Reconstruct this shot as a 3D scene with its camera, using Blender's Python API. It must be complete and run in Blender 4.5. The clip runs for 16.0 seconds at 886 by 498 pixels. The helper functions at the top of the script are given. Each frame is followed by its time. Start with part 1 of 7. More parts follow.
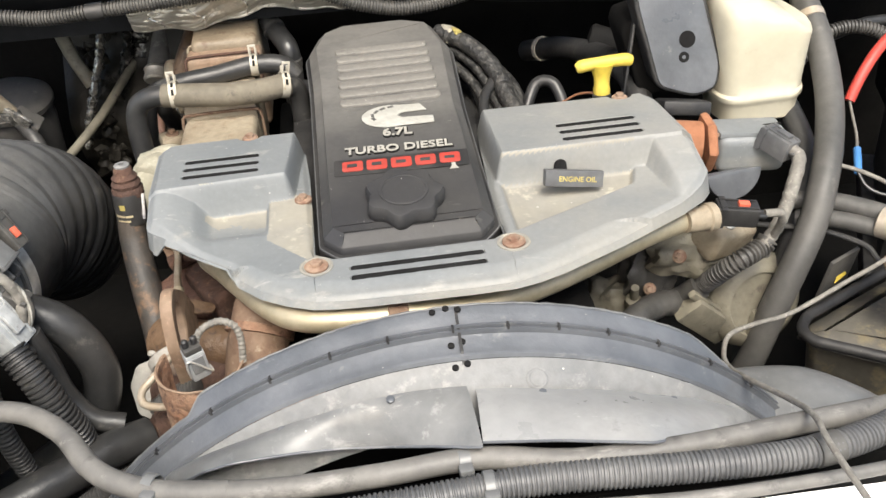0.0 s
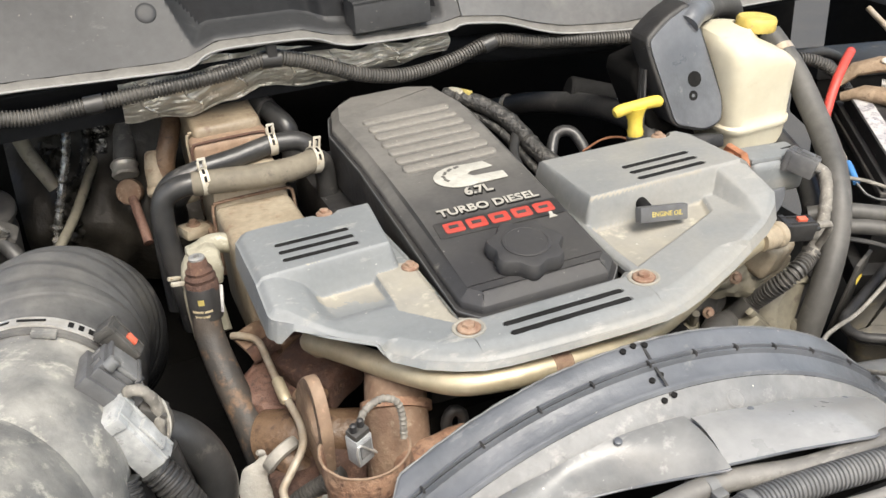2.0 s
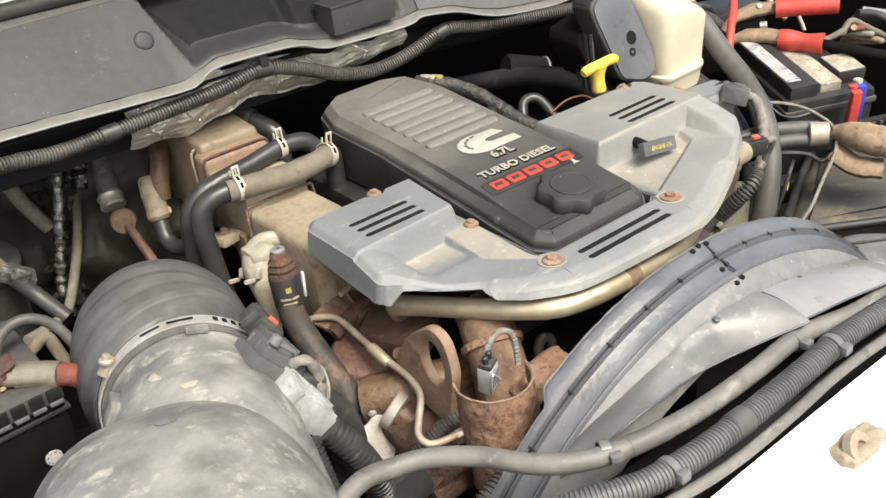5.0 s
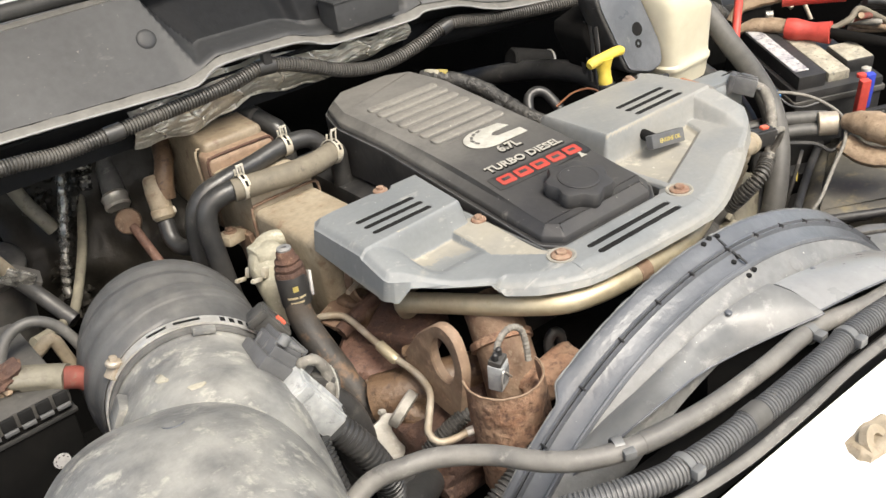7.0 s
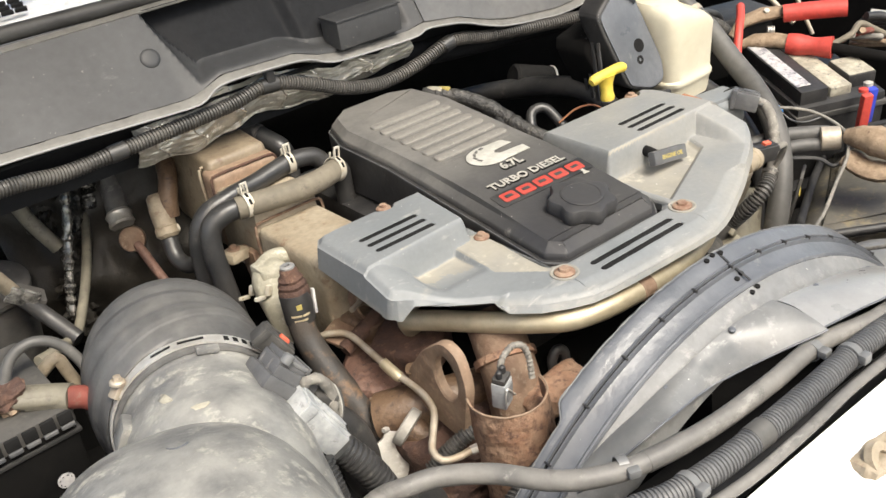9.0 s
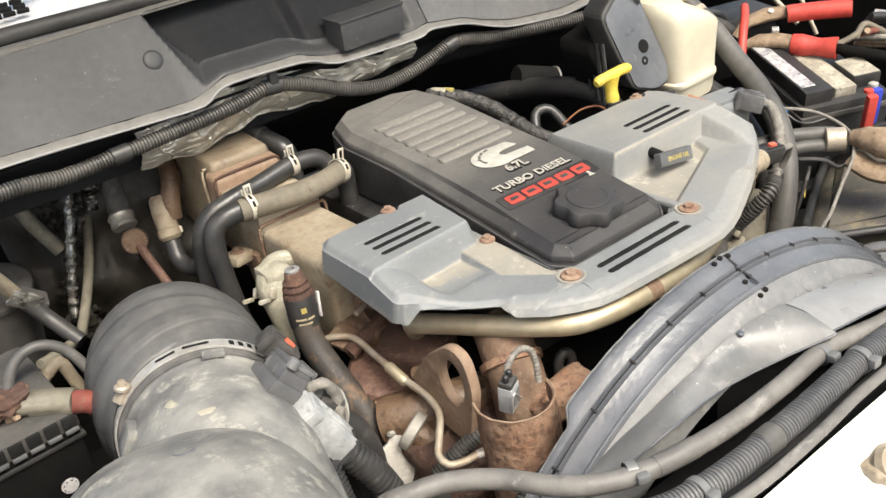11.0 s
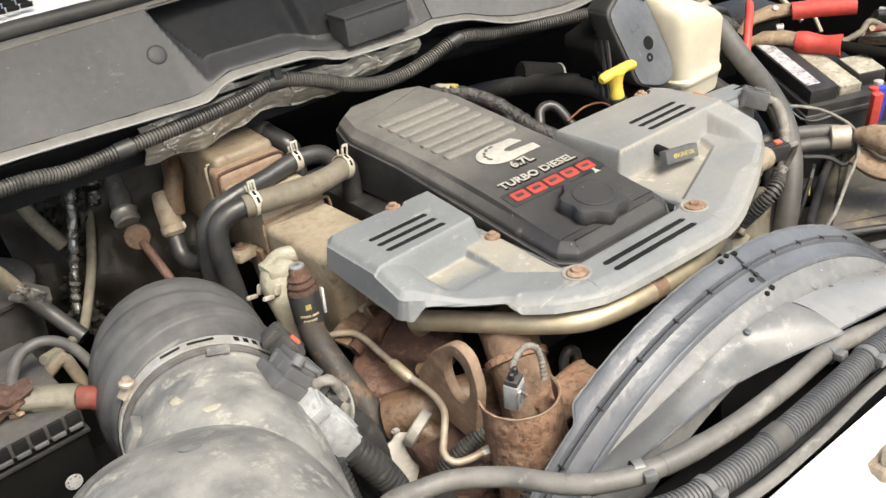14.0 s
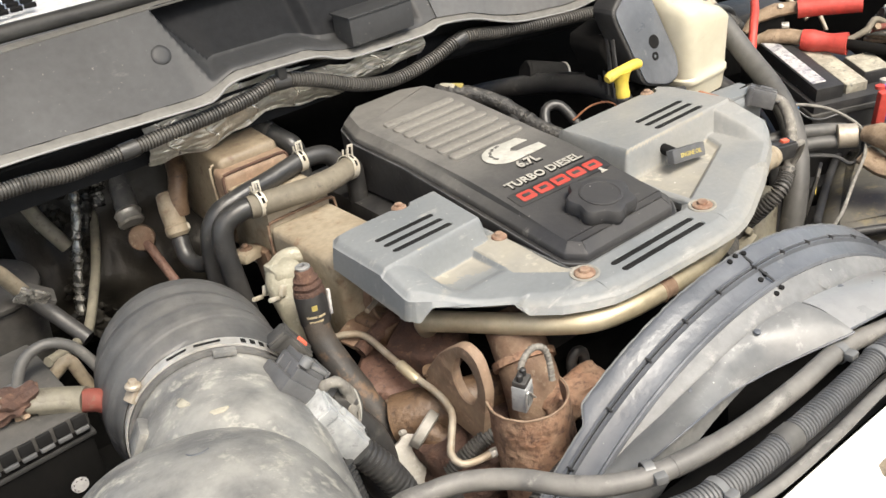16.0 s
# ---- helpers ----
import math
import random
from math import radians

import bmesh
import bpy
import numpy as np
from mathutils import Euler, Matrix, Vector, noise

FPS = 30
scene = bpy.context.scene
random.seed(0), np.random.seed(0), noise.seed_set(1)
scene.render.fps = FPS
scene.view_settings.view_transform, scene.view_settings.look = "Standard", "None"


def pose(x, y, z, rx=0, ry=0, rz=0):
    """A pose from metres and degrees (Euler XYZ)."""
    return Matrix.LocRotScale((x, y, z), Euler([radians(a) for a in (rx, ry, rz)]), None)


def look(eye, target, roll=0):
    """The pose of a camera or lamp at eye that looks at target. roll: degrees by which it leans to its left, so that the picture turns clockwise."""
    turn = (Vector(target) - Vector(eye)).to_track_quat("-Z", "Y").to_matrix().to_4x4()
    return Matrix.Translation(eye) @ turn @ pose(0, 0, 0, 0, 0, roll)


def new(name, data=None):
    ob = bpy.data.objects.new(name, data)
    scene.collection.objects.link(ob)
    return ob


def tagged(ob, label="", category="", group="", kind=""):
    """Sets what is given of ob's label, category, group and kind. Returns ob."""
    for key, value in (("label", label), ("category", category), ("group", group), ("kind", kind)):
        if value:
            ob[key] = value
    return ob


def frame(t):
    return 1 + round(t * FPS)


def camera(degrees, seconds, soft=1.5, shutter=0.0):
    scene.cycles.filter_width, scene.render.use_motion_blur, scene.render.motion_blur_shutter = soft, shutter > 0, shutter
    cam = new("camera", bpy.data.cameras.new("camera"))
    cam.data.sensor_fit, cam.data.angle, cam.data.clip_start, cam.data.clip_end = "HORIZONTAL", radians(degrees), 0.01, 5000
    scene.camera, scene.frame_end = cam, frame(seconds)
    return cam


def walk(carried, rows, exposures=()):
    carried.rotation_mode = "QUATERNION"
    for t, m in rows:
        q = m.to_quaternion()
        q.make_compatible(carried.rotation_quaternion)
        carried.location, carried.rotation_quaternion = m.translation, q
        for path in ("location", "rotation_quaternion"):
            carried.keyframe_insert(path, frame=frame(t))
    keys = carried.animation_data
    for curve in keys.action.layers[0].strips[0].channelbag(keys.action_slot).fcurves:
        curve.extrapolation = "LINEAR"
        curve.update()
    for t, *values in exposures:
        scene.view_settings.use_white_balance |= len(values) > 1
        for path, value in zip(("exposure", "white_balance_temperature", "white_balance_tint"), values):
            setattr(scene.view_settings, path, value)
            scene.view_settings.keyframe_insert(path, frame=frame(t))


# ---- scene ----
cam = camera(49.1, 16.0)
PATH = [
    (0, (-0.05, -0.939, 0.61), (0.096, 0.736, -0.473), -4.5),
    (0.5, (-0.145, -0.895, 0.581), (0.129, 0.827, -0.399), -2.2),
    (1, (-0.202, -0.839, 0.589), (0.08, 0.919, -0.322), -1.9),
    (1.5, (-0.302, -0.818, 0.589), (0.148, 0.88, -0.367), -1.3),
    (2, (-0.459, -0.84, 0.614), (0.161, 0.79, -0.365), -4.0),
    (2.5, (-0.515, -0.782, 0.615), (0.275, 0.753, -0.395), -4.4),
    (3, (-0.58, -0.731, 0.608), (0.278, 0.756, -0.418), -4.0),
    (3.5, (-0.728, -0.751, 0.628), (0.25, 0.645, -0.419), -4.7),
    (4, (-0.828, -0.798, 0.644), (0.151, 0.629, -0.357), -5.5),
    (4.5, (-0.842, -0.813, 0.651), (0.146, 0.622, -0.331), -6.8),
    (7, (-0.838, -0.8, 0.646), (0.136, 0.637, -0.347), -8.4),
    (7.5, (-0.841, -0.804, 0.647), (0.132, 0.638, -0.339), -8.6),
    (8, (-0.84, -0.804, 0.65), (0.143, 0.638, -0.326), -8.4),
    (8.5, (-0.835, -0.798, 0.647), (0.153, 0.643, -0.326), -8.3),
    (9, (-0.836, -0.8, 0.652), (0.143, 0.651, -0.317), -8.7),
    (11.5, (-0.837, -0.786, 0.654), (0.142, 0.661, -0.318), -8.7),
    (12, (-0.836, -0.787, 0.65), (0.148, 0.656, -0.324), -8.4),
    (12.5, (-0.836, -0.789, 0.648), (0.143, 0.657, -0.326), -8.6),
    (13, (-0.836, -0.785, 0.648), (0.142, 0.662, -0.328), -8.7),
    (13.5, (-0.836, -0.78, 0.648), (0.14, 0.665, -0.331), -8.6),
    (14, (-0.841, -0.779, 0.653), (0.137, 0.666, -0.324), -8.5),
    (14.5, (-0.849, -0.774, 0.651), (0.135, 0.669, -0.324), -8.2),
    (15, (-0.85, -0.777, 0.652), (0.128, 0.671, -0.321), -8.4),
    (15.5, (-0.847, -0.774, 0.653), (0.134, 0.673, -0.32), -8.5),
    (16, (-0.843, -0.769, 0.652), (0.133, 0.677, -0.326), -8.7),
]
walk(cam, [(t, look(eye, target, roll)) for t, eye, target, roll in PATH], [(0, 1.33, 6950, 8.5), (1.5, 1.33, 6950, 8.5), (4, 1.34, 7150, 8.5), (16, 1.34, 7150, 8.5)])

# ---- light ----
world = bpy.data.worlds.new("world")
scene.world = world
world.use_nodes = True
wn = world.node_tree.nodes
sky = wn.new("ShaderNodeTexSky")
sky.sky_type, sky.sun_disc = "NISHITA", False
sky.sun_elevation, sky.sun_rotation = radians(48), radians(200)
sky.air_density, sky.dust_density = 1.0, 3.0
wn["Background"].inputs[1].default_value = 0.105
world.node_tree.links.new(sky.outputs[0], wn["Background"].inputs[0])
sun = new("sun", bpy.data.lights.new("sun", "SUN"))
sun.data.energy, sun.data.angle, sun.data.color = 2.3, radians(28), (1.0, 0.975, 0.94)
sun.matrix_world = look((0.25, -1.5, 2.6), (0, 0.1, 0))

# ---- materials ----


def mat(name, base, second, third=None, rough=0.6, metal=0.0, scale=9.0, fine=70.0, bump=0.25, balance=0.5, spread=0.12, patches=0.62, rough2=None, specks=0.0, speck_color=(0.6, 0.58, 0.52), spec=0.5, stretch=(1, 1, 1), dust=(), mottle=(0.86, 1.12), scuff=None):
    """Base and second colours mix by a broad cloud, the third lies on it in patches, fine grain gives relief."""
    m = bpy.data.materials.new(name)
    m.use_nodes = True
    n, l = m.node_tree.nodes, m.node_tree.links
    b = n["Principled BSDF"]
    b.inputs["Metallic"].default_value = metal
    b.inputs["Specular IOR Level"].default_value = spec
    co = n.new("ShaderNodeTexCoord")
    mp = n.new("ShaderNodeMapping")
    mp.inputs["Scale"].default_value = stretch
    l.new(co.outputs["Object"], mp.inputs[0])

    def cloud(s, detail, r=0.6):
        t = n.new("ShaderNodeTexNoise")
        t.inputs["Scale"].default_value, t.inputs["Detail"].default_value, t.inputs["Roughness"].default_value = s, detail, r
        l.new(mp.outputs[0], t.inputs["Vector"])
        return t.outputs["Fac"]

    def ramp(v, lo, hi):
        r = n.new("ShaderNodeMapRange")
        r.inputs[1].default_value, r.inputs[2].default_value = lo, hi
        l.new(v, r.inputs[0])
        return r.outputs[0]

    def mix(f, a, c):
        x = n.new("ShaderNodeMix")
        x.data_type = "RGBA"
        l.new(f, x.inputs[0])
        for v, k in ((a, 6), (c, 7)):
            if isinstance(v, tuple):
                x.inputs[k].default_value = (*v, 1)
            else:
                l.new(v, x.inputs[k])
        return x.outputs[2]

    broad, grain = cloud(scale, 5), cloud(fine, 4)
    col = mix(ramp(broad, balance - spread, balance + spread), base, second)
    if third:
        col = mix(ramp(cloud(scale * 2.3, 6, 0.7), patches - 0.05, patches + 0.07), col, third)
    if specks:
        col = mix(ramp(cloud(fine * 1.9, 2), 0.78 - specks * 0.2, 0.82 - specks * 0.2), col, speck_color)
    if scuff:
        # thin rubbed streaks and blots
        colour, way, lo = scuff
        mp2 = n.new("ShaderNodeMapping")
        mp2.inputs["Scale"].default_value = way
        mp2.inputs["Rotation"].default_value = (0.3, 0.2, 0.7)
        l.new(co.outputs["Object"], mp2.inputs[0])
        t2 = n.new("ShaderNodeTexNoise")
        t2.inputs["Scale"].default_value, t2.inputs["Detail"].default_value, t2.inputs["Roughness"].default_value = 1.0, 6, 0.7
        l.new(mp2.outputs[0], t2.inputs["Vector"])
        col = mix(ramp(t2.outputs["Fac"], lo, lo + 0.10), col, colour)
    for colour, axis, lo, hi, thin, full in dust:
        # layer for dust and for the bellows' shade by height: colour, axis, where it starts and is full (metres from
        # the object's base), its cloud
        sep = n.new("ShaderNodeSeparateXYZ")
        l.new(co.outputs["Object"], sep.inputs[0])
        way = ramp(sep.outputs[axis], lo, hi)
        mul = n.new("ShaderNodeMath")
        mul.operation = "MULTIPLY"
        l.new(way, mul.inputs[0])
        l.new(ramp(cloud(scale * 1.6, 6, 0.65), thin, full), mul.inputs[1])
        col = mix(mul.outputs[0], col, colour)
    hv = n.new("ShaderNodeMix")
    hv.data_type, hv.blend_type = "RGBA", "MULTIPLY"
    hv.inputs[0].default_value = 1.0
    l.new(col, hv.inputs[6])
    g = n.new("ShaderNodeMapRange")
    g.inputs[1].default_value, g.inputs[2].default_value, g.inputs[3].default_value, g.inputs[4].default_value = 0.3, 0.7, *mottle
    l.new(grain, g.inputs[0])
    l.new(g.outputs[0], hv.inputs[7])
    l.new(hv.outputs[2], b.inputs["Base Color"])
    rr = n.new("ShaderNodeMapRange")
    rr.inputs[1].default_value, rr.inputs[2].default_value = 0.3, 0.7
    rr.inputs[3].default_value, rr.inputs[4].default_value = rough, rough2 if rough2 is not None else min(1, rough + 0.2)
    l.new(broad, rr.inputs[0])
    l.new(rr.outputs[0], b.inputs["Roughness"])
    bp = n.new("ShaderNodeBump")
    bp.inputs["Strength"].default_value, bp.inputs["Distance"].default_value = bump, 0.004
    l.new(grain, bp.inputs["Height"])
    l.new(bp.outputs[0], b.inputs["Normal"])
    return m


M = {
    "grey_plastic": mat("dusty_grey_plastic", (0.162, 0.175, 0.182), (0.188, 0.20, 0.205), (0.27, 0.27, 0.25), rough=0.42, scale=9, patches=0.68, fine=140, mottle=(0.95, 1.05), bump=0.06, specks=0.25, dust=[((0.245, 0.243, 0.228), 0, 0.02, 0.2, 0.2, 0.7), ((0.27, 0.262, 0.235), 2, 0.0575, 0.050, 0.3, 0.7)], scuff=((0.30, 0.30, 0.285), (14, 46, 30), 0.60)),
    "pocket_dust": mat("dust_filled_grey_plastic", (0.30, 0.28, 0.23), (0.235, 0.228, 0.205), (0.40, 0.375, 0.305), rough=0.6, scale=14, bump=0.08, specks=0.2, mottle=(0.94, 1.05), spread=0.18),
    "cover_black": mat("charcoal_cover_plastic", (0.036, 0.036, 0.038), (0.050, 0.049, 0.048), (0.075, 0.071, 0.066), mottle=(0.93, 1.06), rough=0.46, spec=0.35, scale=8, fine=120, bump=0.1, specks=0.2, patches=0.68, dust=[((0.148, 0.143, 0.133), 1, -0.14, 0.04, 0.10, 0.55)], scuff=((0.12, 0.116, 0.105), (20, 50, 30), 0.63)),
    "cover_dusty": mat("dust_coated_cover_plastic", (0.158, 0.151, 0.137), (0.182, 0.174, 0.157), (0.115, 0.111, 0.102), rough=0.6, scale=8, fine=120, bump=0.1, specks=0.25),
    "black_plastic": mat("black_plastic", (0.018, 0.018, 0.019), (0.035, 0.034, 0.033), (0.09, 0.085, 0.075), rough=0.45, scale=16, patches=0.7, specks=0.15),
    "gloss_black": mat("crumpled_glossy_black_lining", (0.020, 0.018, 0.015), (0.032, 0.029, 0.024), (0.06, 0.054, 0.044), rough=0.32, spec=0.2, scale=12, fine=26, bump=1.0, patches=0.66),
    # Albedo near zero puts the bay's deep shade into the colour.
    "deep_black": mat("near_black_surface", (0.005, 0.005, 0.005), (0.009, 0.0085, 0.008), rough=0.8, scale=9, spec=0.08),
    "slot_black": mat("slot_shadow_plastic", (0.010, 0.010, 0.010), (0.017, 0.017, 0.017), rough=0.9, spec=0.15),
    "rubber": mat("dusty_black_rubber", (0.024, 0.025, 0.026), (0.042, 0.041, 0.040), (0.10, 0.095, 0.085), rough=0.28, rough2=0.5, scale=13, patches=0.66, bump=0.2, scuff=((0.11, 0.108, 0.10), (20, 40, 30), 0.64)),
    "rusty_rubber": mat("rust_stained_rubber", (0.032, 0.032, 0.032), (0.06, 0.05, 0.042), (0.15, 0.095, 0.06), rough=0.5, scale=14, patches=0.57, bump=0.4),
    "dusty_rubber": mat("dust_filmed_rubber", (0.062, 0.061, 0.058), (0.095, 0.092, 0.086), (0.14, 0.134, 0.122), rough=0.45, scale=9, patches=0.66, bump=0.12),
    "label_tan": mat("stained_tan_label", (0.40, 0.375, 0.30), (0.27, 0.25, 0.2), (0.12, 0.115, 0.11), rough=0.5, scale=40, patches=0.6),
    "eye_plate": mat("scraped_rusty_plate", (0.27, 0.195, 0.135), (0.20, 0.13, 0.088), (0.36, 0.24, 0.17), rough=0.6, scale=30, bump=0.5, spread=0.18),
    "grey_hose": mat("dusty_grey_hose_rubber", (0.115, 0.112, 0.106), (0.165, 0.159, 0.147), (0.08, 0.077, 0.073), rough=0.45, scale=13, bump=0.15, scuff=((0.24, 0.232, 0.215), (16, 44, 44), 0.58)),
    "tan_hose": mat("faded_brown_hose_rubber", (0.125, 0.110, 0.084), (0.165, 0.146, 0.112), (0.085, 0.074, 0.06), rough=0.65, scale=16, bump=0.2),
    "loom": mat("corrugated_loom_plastic", (0.044, 0.043, 0.041), (0.082, 0.078, 0.072), (0.13, 0.122, 0.107), rough=0.42, scale=14, patches=0.68),
    "loom_grey": mat("dusty_corrugated_loom", (0.078, 0.080, 0.084), (0.118, 0.119, 0.120), (0.17, 0.168, 0.16), rough=0.36, scale=10, patches=0.66),
    "shroud": mat("weathered_shroud_plastic", (0.085, 0.092, 0.103), (0.125, 0.133, 0.146), (0.20, 0.202, 0.20), rough=0.27, rough2=0.42, scale=11, patches=0.68, specks=0.15, mottle=(0.93, 1.06), scuff=((0.20, 0.204, 0.206), (12, 60, 40), 0.63)),
    "shroud_pale": mat("chalky_shroud_plastic", (0.135, 0.140, 0.143), (0.195, 0.197, 0.195), (0.245, 0.243, 0.234), rough=0.45, scale=16, bump=0.3, specks=0.12, spread=0.2, patches=0.6),
    "flap": mat("stained_rubber_flap", (0.105, 0.109, 0.111), (0.185, 0.188, 0.186), (0.27, 0.27, 0.26), rough=0.30, rough2=0.45, scale=15, spread=0.2, bump=0.12, specks=0.12, patches=0.65, mottle=(0.93, 1.06), scuff=((0.27, 0.27, 0.26), (14, 40, 30), 0.62)),
    # Paler copy of flap, with the right flap's sky sheen in the colour.
    "flap_pale": mat("sheen_pale_rubber_flap", (0.215, 0.218, 0.219), (0.285, 0.287, 0.284), (0.17, 0.173, 0.175), rough=0.24, rough2=0.4, scale=9, spread=0.2, bump=0.1, patches=0.66, mottle=(0.94, 1.05), scuff=((0.36, 0.36, 0.35), (14, 40, 30), 0.60)),
    "airbox": mat("scuffed_airbox_plastic", (0.130, 0.131, 0.129), (0.275, 0.272, 0.252), (0.37, 0.36, 0.315), rough=0.32, rough2=0.5, scale=14, spread=0.13, patches=0.61, bump=0.35, specks=0.26, speck_color=(0.4, 0.38, 0.3), mottle=(0.93, 1.06), scuff=((0.41, 0.40, 0.355), (20, 30, 26), 0.585)),
    # Layers by height: dusty top, lower side's shade kept in the dark colour.
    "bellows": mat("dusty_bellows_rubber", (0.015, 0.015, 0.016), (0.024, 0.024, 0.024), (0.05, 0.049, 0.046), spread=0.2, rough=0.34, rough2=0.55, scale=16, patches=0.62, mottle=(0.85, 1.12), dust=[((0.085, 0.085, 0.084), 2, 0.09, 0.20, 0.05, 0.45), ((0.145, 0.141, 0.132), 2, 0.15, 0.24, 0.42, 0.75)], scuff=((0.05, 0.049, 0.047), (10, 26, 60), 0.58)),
    "rust": mat("heavy_rust", (0.215, 0.112, 0.068), (0.31, 0.205, 0.14), (0.115, 0.066, 0.047), rough=0.8, scale=38, spread=0.18, fine=110, bump=0.9, patches=0.56),
    "rust_dark": mat("dark_rust", (0.05, 0.028, 0.022), (0.10, 0.054, 0.038), (0.17, 0.105, 0.07), rough=0.8, scale=36, spread=0.18, fine=120, bump=0.9, patches=0.62),
    "rust_tan": mat("pale_rusted_steel", (0.205, 0.140, 0.094), (0.135, 0.080, 0.054), (0.30, 0.235, 0.17), rough=0.7, scale=34, spread=0.18, fine=100, bump=0.6),
    "rust_bolt": mat("rusty_bolt", (0.19, 0.105, 0.072), (0.33, 0.24, 0.175), rough=0.7, metal=0.2, scale=60, bump=0.7),
    # Stained brown copy of tan_metal, darkened for the rear box's shade.
    "tan_shaded": mat("shade_browned_cast_metal", (0.165, 0.128, 0.088), (0.255, 0.212, 0.152), (0.115, 0.072, 0.046), rough=0.45, scale=15, fine=90, bump=0.45, patches=0.60, spread=0.2),
    "tan_metal": mat("grimy_tan_cast_metal", (0.245, 0.200, 0.142), (0.345, 0.298, 0.222), (0.205, 0.145, 0.097), rough=0.5, scale=17, fine=90, bump=0.45, patches=0.60, spread=0.2, scuff=((0.42, 0.38, 0.30), (30, 40, 30), 0.64)),
    "alloy": mat("dull_cast_aluminium", (0.38, 0.37, 0.345), (0.29, 0.275, 0.245), (0.46, 0.45, 0.42), rough=0.55, metal=0.3, scale=18, bump=0.4),
    "brass_tube": mat("oil_filmed_steel_tube", (0.42, 0.36, 0.245), (0.50, 0.44, 0.32), (0.33, 0.25, 0.15), rough=0.38, metal=0.55, scale=9, fine=50, bump=0.08, patches=0.68),
    "steel": mat("dull_zinc_steel", (0.66, 0.655, 0.63), (0.52, 0.50, 0.46), rough=0.30, metal=0.55, scale=30, bump=0.2),
    "rust_red": mat("red_brown_scaled_iron", (0.105, 0.054, 0.040), (0.155, 0.090, 0.066), (0.060, 0.034, 0.027), rough=0.5, scale=40, spread=0.18, fine=130, bump=0.8, patches=0.58),
    "oily_rust": mat("oil_soaked_rusty_casting", (0.100, 0.060, 0.036), (0.150, 0.098, 0.062), (0.058, 0.036, 0.026), rough=0.36, scale=26, fine=130, bump=0.5, patches=0.58, spread=0.18),
    "khaki": mat("olive_grimy_metal", (0.13, 0.12, 0.092), (0.185, 0.17, 0.13), (0.085, 0.075, 0.06), rough=0.5, scale=22, bump=0.3),
    "verdigris": mat("chalky_corroded_casting", (0.33, 0.315, 0.25), (0.25, 0.235, 0.18), (0.43, 0.42, 0.35), rough=0.7, scale=34, bump=0.7, spread=0.18),
    "print": mat("faded_tan_print", (0.46, 0.39, 0.25), (0.36, 0.30, 0.19), rough=0.6, scale=90),
    "pipe_steel": mat("grimy_pale_steel_pipe", (0.42, 0.375, 0.31), (0.33, 0.27, 0.20), (0.22, 0.14, 0.09), rough=0.42, metal=0.35, scale=30, bump=0.2, patches=0.66),
    "clip_white": mat("dirty_spring_clamp_steel", (0.54, 0.515, 0.45), (0.42, 0.38, 0.30), (0.33, 0.25, 0.16), rough=0.5, metal=0.2, scale=40),
    "copper": mat("orange_rusted_flange", (0.36, 0.16, 0.085), (0.27, 0.115, 0.06), rough=0.75, scale=25, bump=0.5),
    "foil_dark": mat("torn_reflective_tape", (0.62, 0.60, 0.55), (0.09, 0.09, 0.085), (0.8, 0.77, 0.70), rough=0.16, metal=0.7, scale=60, fine=70, bump=1.0, spread=0.1),
    "foil": mat("wrinkled_foil_wrap", (0.62, 0.59, 0.52), (0.40, 0.375, 0.32), (0.80, 0.77, 0.70), rough=0.25, metal=0.4, scale=18, fine=40, bump=0.9),
    "foil_bright": mat("glint_foil_crease", (0.80, 0.77, 0.70), (0.55, 0.52, 0.45), rough=0.18, metal=0.6, scale=60, bump=0.6),
    "white_paint": mat("white_body_paint", (0.80, 0.80, 0.79), (0.76, 0.76, 0.75), rough=0.22, rough2=0.3, scale=6, bump=0.02),
    "cowl": mat("grey_cowl_plastic", (0.040, 0.042, 0.045), (0.050, 0.051, 0.053), (0.036, 0.037, 0.04), spec=0.38, rough=0.46, scale=3, bump=0.05, patches=0.7, specks=0.35, speck_color=(0.16, 0.155, 0.14), scuff=((0.11, 0.11, 0.105), (6, 20, 14), 0.60)),
    # Paler copy of cowl: the right panel's sky sheen as a colour.
    "cowl_sheen": mat("sheen_greyed_cowl_plastic", (0.085, 0.087, 0.089), (0.115, 0.115, 0.114), (0.15, 0.147, 0.138), rough=0.38, scale=4, bump=0.05, patches=0.66),
    "cowl_dark": mat("darkened_cowl_plastic", (0.013, 0.014, 0.016), (0.019, 0.020, 0.022), (0.03, 0.03, 0.029), spec=0.10, rough=0.55, scale=5, patches=0.7),
    "cowl_lip": mat("dirt_caked_cowl_lip", (0.17, 0.167, 0.156), (0.125, 0.122, 0.113), (0.085, 0.082, 0.075), rough=0.45, scale=26, bump=0.35, spread=0.2, patches=0.66),
    "seal": mat("rubber_weather_seal", (0.025, 0.025, 0.025), (0.05, 0.05, 0.048), rough=0.5),
    "bottle": mat("aged_translucent_plastic", (0.52, 0.485, 0.375), (0.57, 0.54, 0.43), (0.46, 0.42, 0.31), mottle=(0.96, 1.03), rough=0.36, scale=7, bump=0.05, patches=0.66),
    "yellow": mat("yellow_plastic", (0.66, 0.50, 0.07), (0.58, 0.44, 0.08), (0.42, 0.33, 0.1), rough=0.45, scale=30, patches=0.68),
    "cap_yellow": mat("dirty_yellow_cap", (0.60, 0.46, 0.12), (0.5, 0.38, 0.1), (0.38, 0.3, 0.12), rough=0.5, scale=40),
